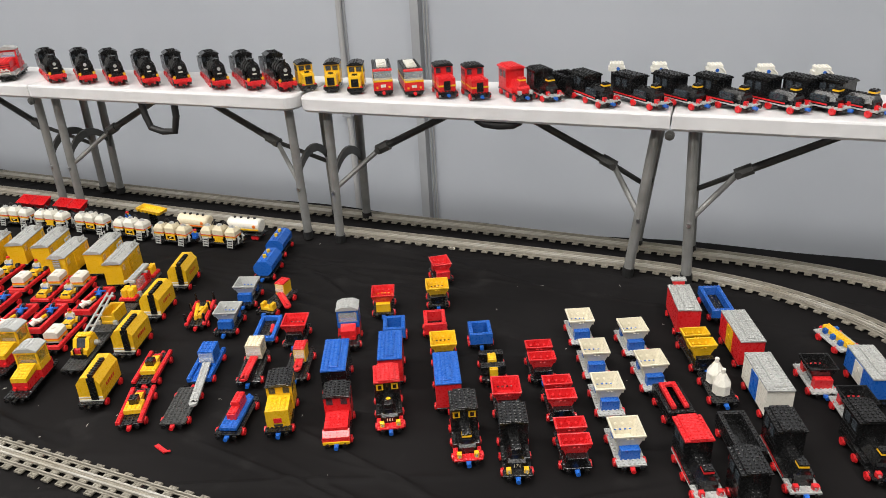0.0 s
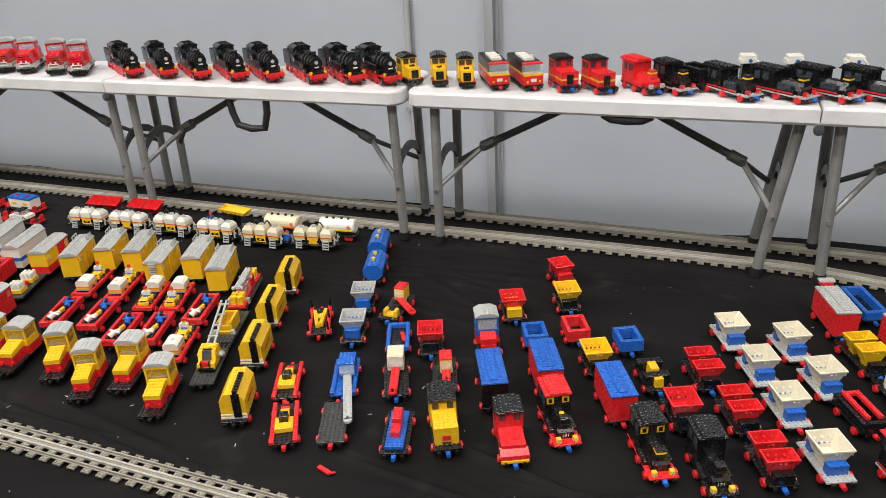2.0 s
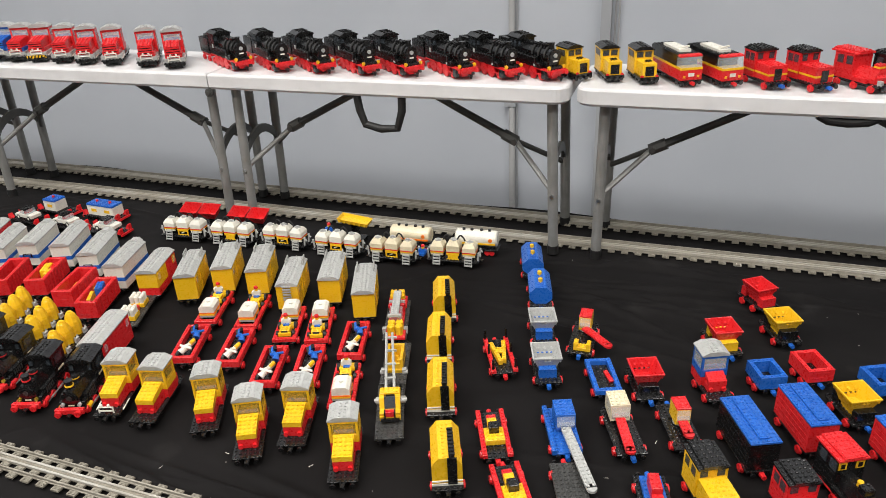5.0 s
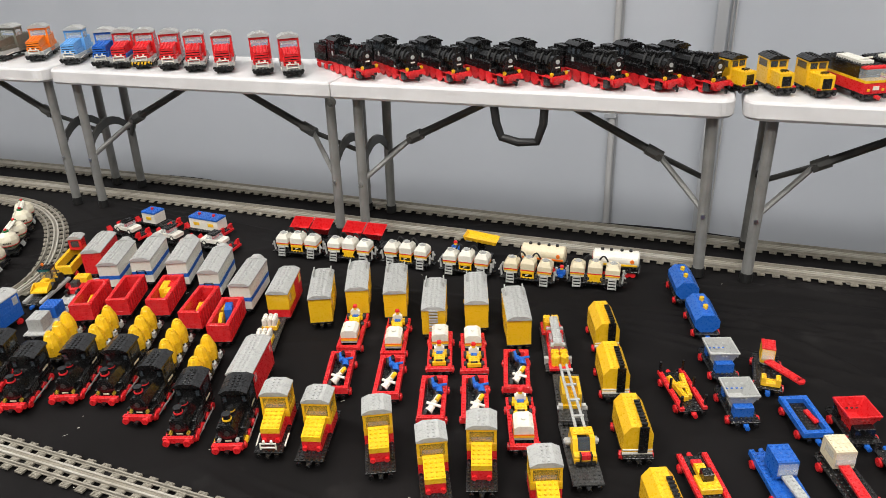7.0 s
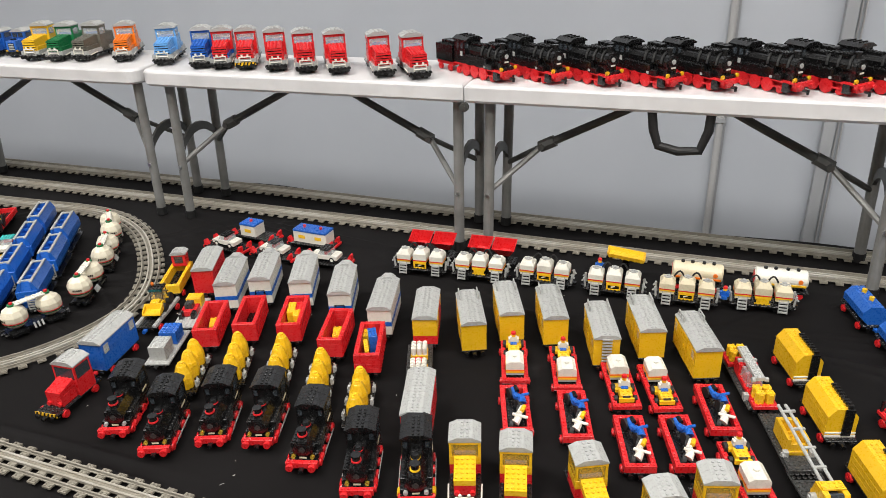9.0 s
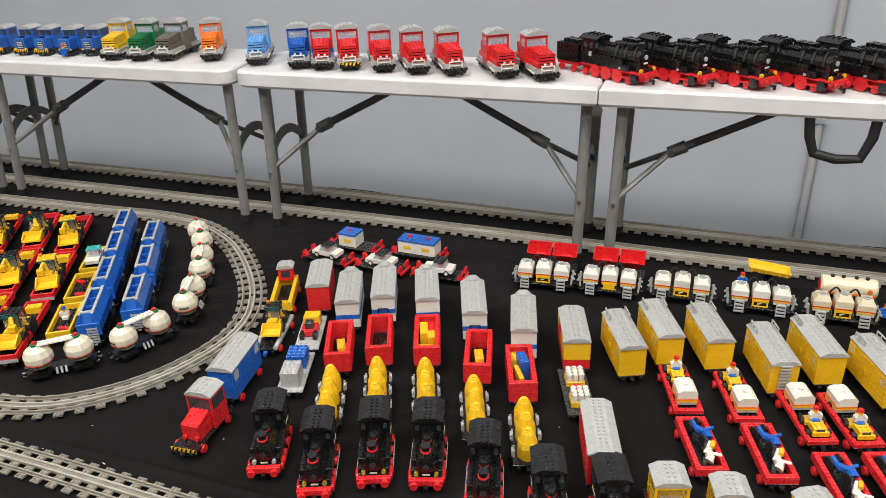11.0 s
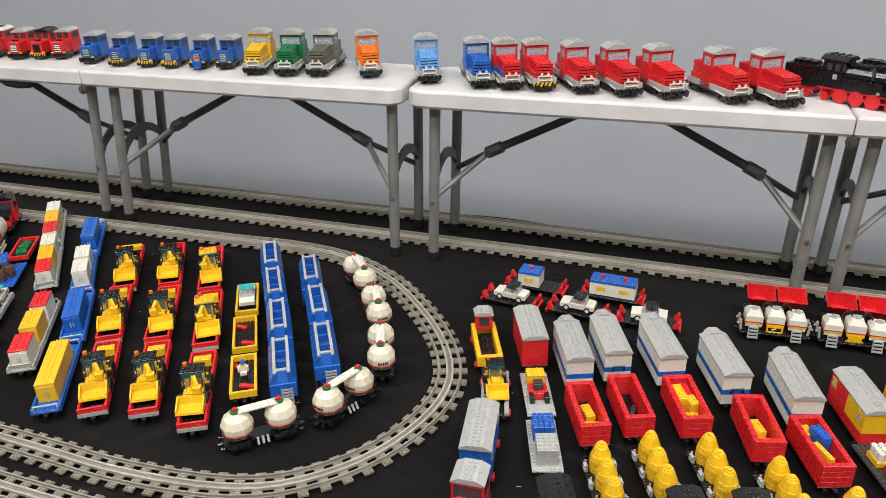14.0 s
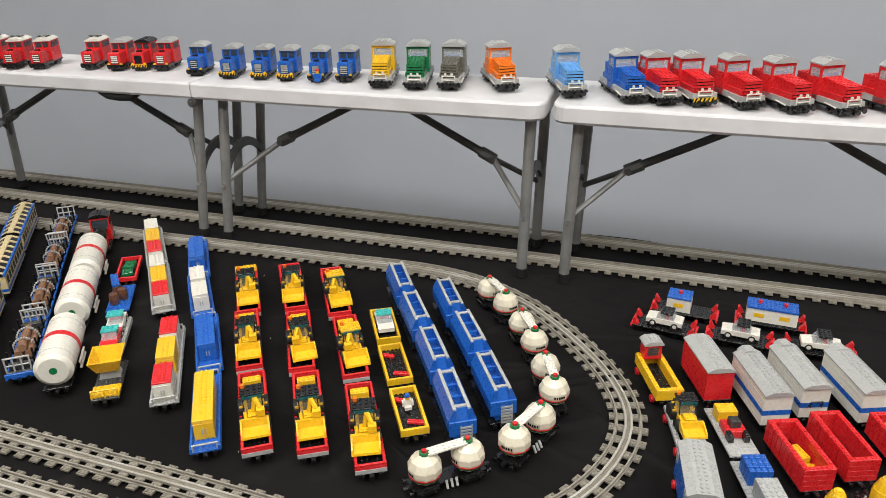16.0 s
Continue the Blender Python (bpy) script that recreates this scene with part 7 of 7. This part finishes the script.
def small_shunter(label, fronts, turns, body, roof, length=13, beam="black", stripes=False, face="light_grey", top_plate=None, lamps="yellow", glass="clear_smoke", group="small shunters on the benches", size=0.86):
    """A short boxy locomotive, seen from its louvred nose."""
    p = thing("diesel_locomotive", label, "toy locomotive", group)
    chassis(p, length, "bogie", "black", magnet="black", studs=False)
    h = length / 2
    part("nose", Form().chamfer(-2.2, 2.2, -h + 0.6, -0.5, 2.0, 6.6).studs(-2, -h + 0.7, 4, 5, 6.6), body, p)
    part("cab", Form().chamfer(-2.95, 2.95, -0.5, h - 0.6, 2.0, 9.4), body, p)
    part("side_step", Form().box(-3.0, 3.0, -h + 0.5, -0.5, 2.0, 2.5), "black", p)
    part("grille_panel", Form().box(-1.35, 1.35, -h + 0.5, -h + 0.6, 2.8, 5.7), "black", p)
    part("roof_vent", Form().box(-0.9, 0.9, -h + 2.2, -h + 3.6, 6.6, 7.2), "black", p)
    for s in (-1, 1):
        part("front_window", Form().box(s * 1.3 - 1.0, s * 1.3 + 1.0, -0.62, -0.5, 7.2, 8.9), glass, p)
        part("side_window", Form().box(s * 2.9, s * 3.05, 0.6, h - 1.8, 7.0, 8.9), glass, p)
        if lamps:
            part("lamp", Form().tube((s * 2.3, -h + 0.6, 2.6), (s * 2.3, -h + 0.2, 2.6), 0.5, n=12), lamps, p)
    for k in range(4):
        part("louvre", Form().box(-1.2, 1.2, -h + 0.45, -h + 0.6, 3.0 + k * 0.7, 3.4 + k * 0.7), face, p)
    w = part("buffer_beam", Form().box(-2.95, 2.95, -h - 0.05, -h + 0.6, 1.5, 2.5), "yellow" if stripes else beam, p)
    if stripes:
        q = Form()
        for k in range(6):
            q.prism([(-2.9 + k, 1.5), (-2.5 + k, 1.5), (-2.0 + k, 2.5), (-2.4 + k, 2.5)], -h - 0.1, -h - 0.05)
        part("warning_stripe", q, "black", w)
    arched_roof(p, -1.0, h - 0.2, 9.4, roof)
    if top_plate:
        part("pantograph", Form().tube((-2, 2, 9.4), (2, 2, 11.0), 0.16, n=6).tube((2, 2, 9.4), (-2, 2, 11.0), 0.16, n=6).tube((-2.4, 2, 11.0), (2.4, 2, 11.0), 0.2, n=6).tube((-2.4, 3, 11.0), (2.4, 3, 11.0), 0.2, n=6), top_plate, p)
    spread(p, from_front([(x, y, a) for (x, y), a in zip(fronts, turns)], length * size), TOP, size)


small_shunter("small blue shunter with white louvres", [(-3.656, 1.615), (-3.326, 1.622), (-3.260, 1.636)], [14, 12, 10], "blue", "light_grey")
small_shunter("small blue shunter with a striped beam", [(-3.557, 1.605), (-3.474, 1.612), (-3.405, 1.616)], [13, 12, 12], "blue", "light_grey", stripes=True)
small_shunter("red electric locomotive with pantographs and a white roof", [(-4.27, 1.568), (-4.196, 1.572), (-4.121, 1.588), (-3.981, 1.618)], [20, 20, 20, 18], "red", "white", 16, top_plate="black", face="white", lamps=None)
small_shunter("red locomotive with a pale roof", [(-3.899, 1.620), (-3.780, 1.648)], [17, 15], "red", "light_grey", 14, face="white")
small_shunter("red locomotive with a black roof and yellow beam", [(-3.838, 1.636)], [16], "red", "black", 14, stripes=True, face="black")
figure([(-3.312, 1.606, 10)], TOP / U + 0.5, "blue", cap="red")


def tender_steam(fronts, turns):
    """A large express locomotive: black boiler and cab over a red frame, with a coupled tender."""
    L = 26
    h = L / 2
    p = thing("steam_locomotive", "large black express locomotive with red frame and wheels", "toy locomotive", "express locomotives on the benches")
    part("running_plate", Form().chamfer(-2.9, 2.9, -h, 8, 2.9, 3.3), "red", p)
    part("frame", Form().box(-1.4, 1.4, -h + 0.5, 8, 1.0, 2.9), "red", p)
    part("buffer_beam", Form().plate(-3, 3, -h - 0.5, -h + 0.5, 2.2, 3.3), "red", p)
    for s in (-1, 1):
        part("buffer", common("buffer", "red", buffer_form), "red", p, at=(s * 2.2, -h - 0.5, 2.6))
        part("lamp", Form().tube((s * 2.4, -h + 0.7, 4.0), (s * 2.4, -h + 0.3, 4.0), 0.5, n=12).box(s * 2.4 - 0.3, s * 2.4 + 0.3, -h + 0.7, -h + 1.0, 3.3, 4.3), "yellow", p)
        part("cylinder_block", Form().chamfer(s * 2.6 - 0.5, s * 2.6 + 0.5, -h + 1.6, -h + 3.4, 0.8, 3.0), "black", p)
        part("connecting_rod", Form().box(s * 3.0 - 0.1, s * 3.0 + 0.1, -h + 3.4, 4.6, 1.5, 1.9), "red", p)
    part("coupling", Form().box(-0.5, 0.5, -h - 1.8, -h - 0.5, 1.2, 1.7).tube((0, -h - 1.7, 0.6), (0, -h - 1.7, 1.8), 0.35, n=8), "black", p)

    def driver():
        f = Form().tube((-0.25, 0, 0), (0.2, 0, 0), 1.75, n=22).tube((-0.5, 0, 0), (-0.25, 0, 0), 0.5, n=10)
        f.tube((-0.4, 0, 0), (-0.25, 0, 0), 1.75, 1.5, n=22)
        return f

    big = common("driving_wheel", "red", driver)
    for y in (-5.0, -1.2, 2.6):
        for s in (-1, 1):
            part("wheel", big, "red", p, at=(s * 2.65, y, 1.75), turn=0 if s < 0 else 180)
    wheels(p, (-h + 4.4, 6.6), "red", 2.5, 1.04)
    ring = [(2.15 * math.cos(math.pi * (k + 0.5) / 6), 6.7 + 2.0 * math.sin(math.pi * (k + 0.5) / 6)) for k in range(12)]
    part("boiler", Form().prism(ring, -h + 1.6, 3.2).box(-1.6, 1.6, -h + 1.8, 3.2, 3.3, 5.4), "black", p)
    for y in (-h + 4.2, -h + 7.2, -h + 10.2):  # hoses laid over the boiler
        pts = [(2.4 * math.cos(math.pi * k / 8), y + 0.9 * math.cos(math.pi * k / 8), 6.5 + 2.45 * math.sin(math.pi * k / 8)) for k in range(9)]
        f = Form().pipe(pts, 0.3)
        part("hose", f, "rubber", p)
    for s in (-1, 1):
        part("side_tank", Form().chamfer(s * 2.5 - 0.5, s * 2.5 + 0.5, -h + 6.5, 3.2, 3.3, 5.9).studs(s * 2.5 - 0.5, -h + 7.1, 1, 9, 5.9), "black", p)
        part("step_block", Form().chamfer(s * 2.5 - 0.5, s * 2.5 + 0.5, -h + 4.2, -h + 6.5, 3.3, 4.6).studs(s * 2.5 - 0.5, -h + 4.4, 1, 2, 4.6), "black", p)
        part("plate_bar", Form().box(s * 3.0, s * 3.04, -h + 6.8, -h + 7.6, 3.5, 4.1), "light_grey", p)
        part("cab_plate", Form().box(s * 2.92, s * 2.96, 4.2, 5.2, 5.4, 6.6), "light_grey", p)
    part("smokebox_door", Form().tube((0, -h + 1.6, 6.7), (0, -h + 1.35, 6.7), 1.75, n=16), "black", p)
    part("door_hub", Form().tube((0, -h + 1.35, 7.0), (0, -h + 1.1, 7.0), 0.6, n=12), "light_grey", p, "round grey door hub")
    part("number_bar", Form().box(-0.7, 0.7, -h + 1.2, -h + 1.34, 5.3, 5.7), "white", p)
    part("front_step", Form().plate(-2, 2, -h + 0.5, -h + 1.5, 3.3, 4.1), "black", p)
    part("chimney", Form().tube((0, -h + 3.0, 8.6), (0, -h + 3.0, 10.0), 0.7, n=12).tube((0, -h + 3.0, 10.0), (0, -h + 3.0, 10.3), 0.85, n=12), "black", p)
    part("dome", Form().plate(-1, 1, -h + 5, -h + 7, 8.6, 9.6), "black", p)
    part("dome", Form().plate(-1, 1, -h + 8, -h + 10, 8.6, 9.4), "black", p)
    part("walkway", Form().plate(-1, 1, -h + 11, 3, 8.6, 9.0), "black", p)
    part("cab", Form().prism(coursed(2.92, 3.3, 9.6), 3.2, 8.0), "black", p)
    for s in (-1, 1):
        for y in (4.4, 6.4):
            part("side_window", Form().box(s * 2.9, s * 2.98, y - 0.6, y + 0.6, 7.4, 9.0), "clear_smoke", p)
        part("front_window", Form().box(s * 2.2 - 0.5, s * 2.2 + 0.5, 3.1, 3.2, 7.6, 9.0), "clear_smoke", p)
    f = Form().prism([(x, 9.6 + q) for x, q in ARCH], 2.4, 8.8)
    for y in (4.0, 5.6, 7.2):
        f.box(-1.55, 1.55, y - 0.12, y + 0.12, 10.7, 10.95)
    part("roof", f, "black", p)
    t = Form().chamfer(-2.8, 2.8, 9.4, 17.4, 2.8, 7.6).studs(-3 + 0.2, 9.6, 1, 7, 7.6).studs(1.8, 9.6, 1, 7, 7.6)
    for y in (10.6, 12.6, 14.6):
        t.chamfer(-1.5, 1.5, y, y + 1.5, 7.6, 8.5)
    part("tender", t, "black", p)
    part("tender_frame", Form().box(-2.4, 2.4, 9.4, 17.4, 1.8, 2.8), "red", p)
    wheels(p, (11, 15.6), "red", 2.5, 1.04)
    spread(p, from_front([(x, y, a) for (x, y), a in zip(fronts, turns)], L * 1.0), TOP, 1.0)


tender_steam([(-1.770, 1.590), (-1.655, 1.592), (-1.540, 1.590), (-1.418, 1.588), (-1.312, 1.592), (-1.180, 1.590), (-1.072, 1.598), (-0.975, 1.600)], [55, 50, 49, 48, 47, 46, 46, 45])
small_shunter("yellow shunter with a black roof and chimney", [(-0.918, 1.615)], [42], "yellow", "black", 13, face="black", lamps="red")
small_shunter("yellow and black shunter with a black studded roof", [(-0.850, 1.608), (-0.776, 1.600)], [22, 22], "yellow", "black", 15, face="black", lamps="red")


def railcar(fronts, turns):
    p = thing("railcar", "red railcar with a yellow stripe and clear windscreen", "toy locomotive", "railcars on the benches")
    chassis(p, 20, "bogie", magnet="red", studs=False)
    part("body", Form().chamfer(-2.95, 2.95, -9.6, 9.6, 2.0, 4.6), "red", p)
    part("yellow_stripe", Form().box(-2.98, 2.98, -9.65, 9.6, 4.6, 5.2), "yellow", p)
    part("windscreen", Form().prism([(-9.6, 5.2), (-9.0, 7.8), (-6.5, 7.8), (-6.5, 5.2)], -2.8, 2.8, "x"), "clear_glass", p)
    part("upper_body", Form().chamfer(-2.9, 2.9, -6.5, 9.6, 5.2, 7.8), "black", p)
    for s in (-1, 1):
        part("emblem", Form().box(s * 1.9 - 0.3, s * 1.9 + 0.3, -9.75, -9.6, 2.6, 3.2), "yellow", p)
    part("emblem", Form().box(-0.8, 0.8, -9.72, -9.6, 2.9, 3.8), "white", p, "plain white emblem plate")
    part("roof", Form().plate(-3, 3, -7, 9, 7.8, 8.2), "black", p)
    part("brow", Form().plate(-3, 3, -9, -7, 7.8, 8.2), "red", p)
    part("roof_unit", Form().chamfer(-1.6, 1.6, -5, 5, 8.2, 9.0).tube((-1, -3, 9), (1, -5, 9.8), 0.25, n=6), "white", p)
    spread(p, from_front([(x, y, a) for (x, y), a in zip(fronts, turns)], 20), TOP)


railcar([(-0.691, 1.592), (-0.609, 1.600)], [27, 30])
old_diesel("red shunter with a yellow stripe and black roof", from_front([(-0.518, 1.595, 30), (-0.431, 1.592, 34)], 13), "red", length=13, hood_top=6.0, step=False, z=TOP, band="yellow", stripe="black", group="old locomotives on the benches")
old_loco("red steam locomotive with a yellow chimney band", from_front([(-0.322, 1.600, 38)], 15), z=TOP, roof="red", body="red", lamps="light_grey", trim="yellow", length=15, frames=None, deck_colour="black", cab_top=8.2)
old_loco("black steam locomotive with a grey deck and striped chimney", from_front([(-0.255, 1.606, 38)], 14), z=TOP, deck_colour="light_grey", lamps="red", trim="yellow", frames=None, cab_top=7.6)
spread(open_wagon("black tender wagon with a studded top", "tender wagons", "black", 10, 4.6, magnet="red"), from_front([(-0.218, 1.652, 40)], 10), TOP)
GREY_DECK = from_front([(-0.118, 1.574, 42), (-0.005, 1.576, 48), (0.082, 1.592, 48), (0.178, 1.588, 50), (0.280, 1.596, 50), (0.360, 1.600, 50), (0.425, 1.592, 50)], 18)
old_loco("black steam locomotive with a long grey deck and red wheels", GREY_DECK, z=TOP, deck_colour="light_grey", lamps="red", trim="yellow", stripe="red", length=18, frames=None, cab_top=7.2, glazed=True)


def white_bricks(rows):
    p = thing("brick_stack", "stack of white plates with a blue pin and pale hose", "toy part", "white stacks behind the locomotives")
    part("plate", Form().chamfer(-2.4, 2.4, -2, 2, 0, 1.1).plate(-2, 2, -2, 2, 1.1, 2.2), "white", p)
    part("pin", Form().tube((0.4, -2.4, 0.8), (0.4, -2.0, 0.8), 0.5, n=10), "blue", p)
    part("base", Form().box(-1.5, 1.5, -1.5, 1.5, -6.3, 0), "black", p)
    pts = [(1.2 + 1.6 * math.sin(math.pi * k / 8), -2.0 - 0.5 * k / 8, 1.6 - 3.4 * k / 8) for k in range(9)]
    f = Form().pipe(pts, 0.22)
    part("hose", f, "white", p)
    spread(p, rows, TOP + 6.3 * U)


white_bricks([(-0.135, 1.745, 10), (-0.035, 1.75, 10), (0.09, 1.755, 10), (0.20, 1.755, 10), (0.315, 1.755, 10)])


def red_piece():
    f = Form().chamfer(-0.5, 0.5, -1.8, 1.8, 0, 0.5, 0.1).tube((0, -1.8, 0.25), (0.9, -2.4, 0.25), 0.25, n=8)
    spread(single("red_hook", f, "red", "small red plastic hook lying on the cloth", "toy part"), [(-0.765, 0.700, 70)], 0.0005)


red_piece()


def track_clip(rows):
    f = Form().chamfer(-1, 1, -0.5, 0.5, 0, 0.5, 0.08).studs(-1, -0.5, 2, 1, 0.5)
    spread(single("track_clip", f, "white", "small white plastic clip lying beside the track", "toy part", "track clips"), rows, 0.0)


track_clip([(-0.776, 1.647, 3), (-0.648, 1.644, 3), (-0.68, 1.777, 3), (-0.806, 1.782, 3), (-0.542, 1.633, 3)])


def lint():
    """Specks of lint on the cloth."""
    rng = random.Random(8)
    f = Form(1)
    for _ in range(140):
        x, y = rng.uniform(-4.2, 0.7), rng.choice((rng.uniform(0.50, 0.78), rng.uniform(0.6, 1.6)))
        a, l, w = rng.uniform(0, 6.28), rng.choice((0.0012, 0.002, 0.004)), rng.uniform(0.0003, 0.0008)
        c, s = math.cos(a), math.sin(a)
        f.add([(x + c * l - s * w, y + s * l + c * w, 0.0012), (x - c * l - s * w, y - s * l + c * w, 0.0012), (x - c * l + s * w, y - s * l - c * w, 0.0012), (x + c * l + s * w, y + s * l - c * w, 0.0012), (x, y, 0.0018)], [(3, 2, 1, 0), (0, 1, 4), (1, 2, 4), (2, 3, 4), (3, 0, 4)])
    single("lint", f, "white", "tiny pale specks of lint on the black cloth", "lint", kind="stuff")


lint()
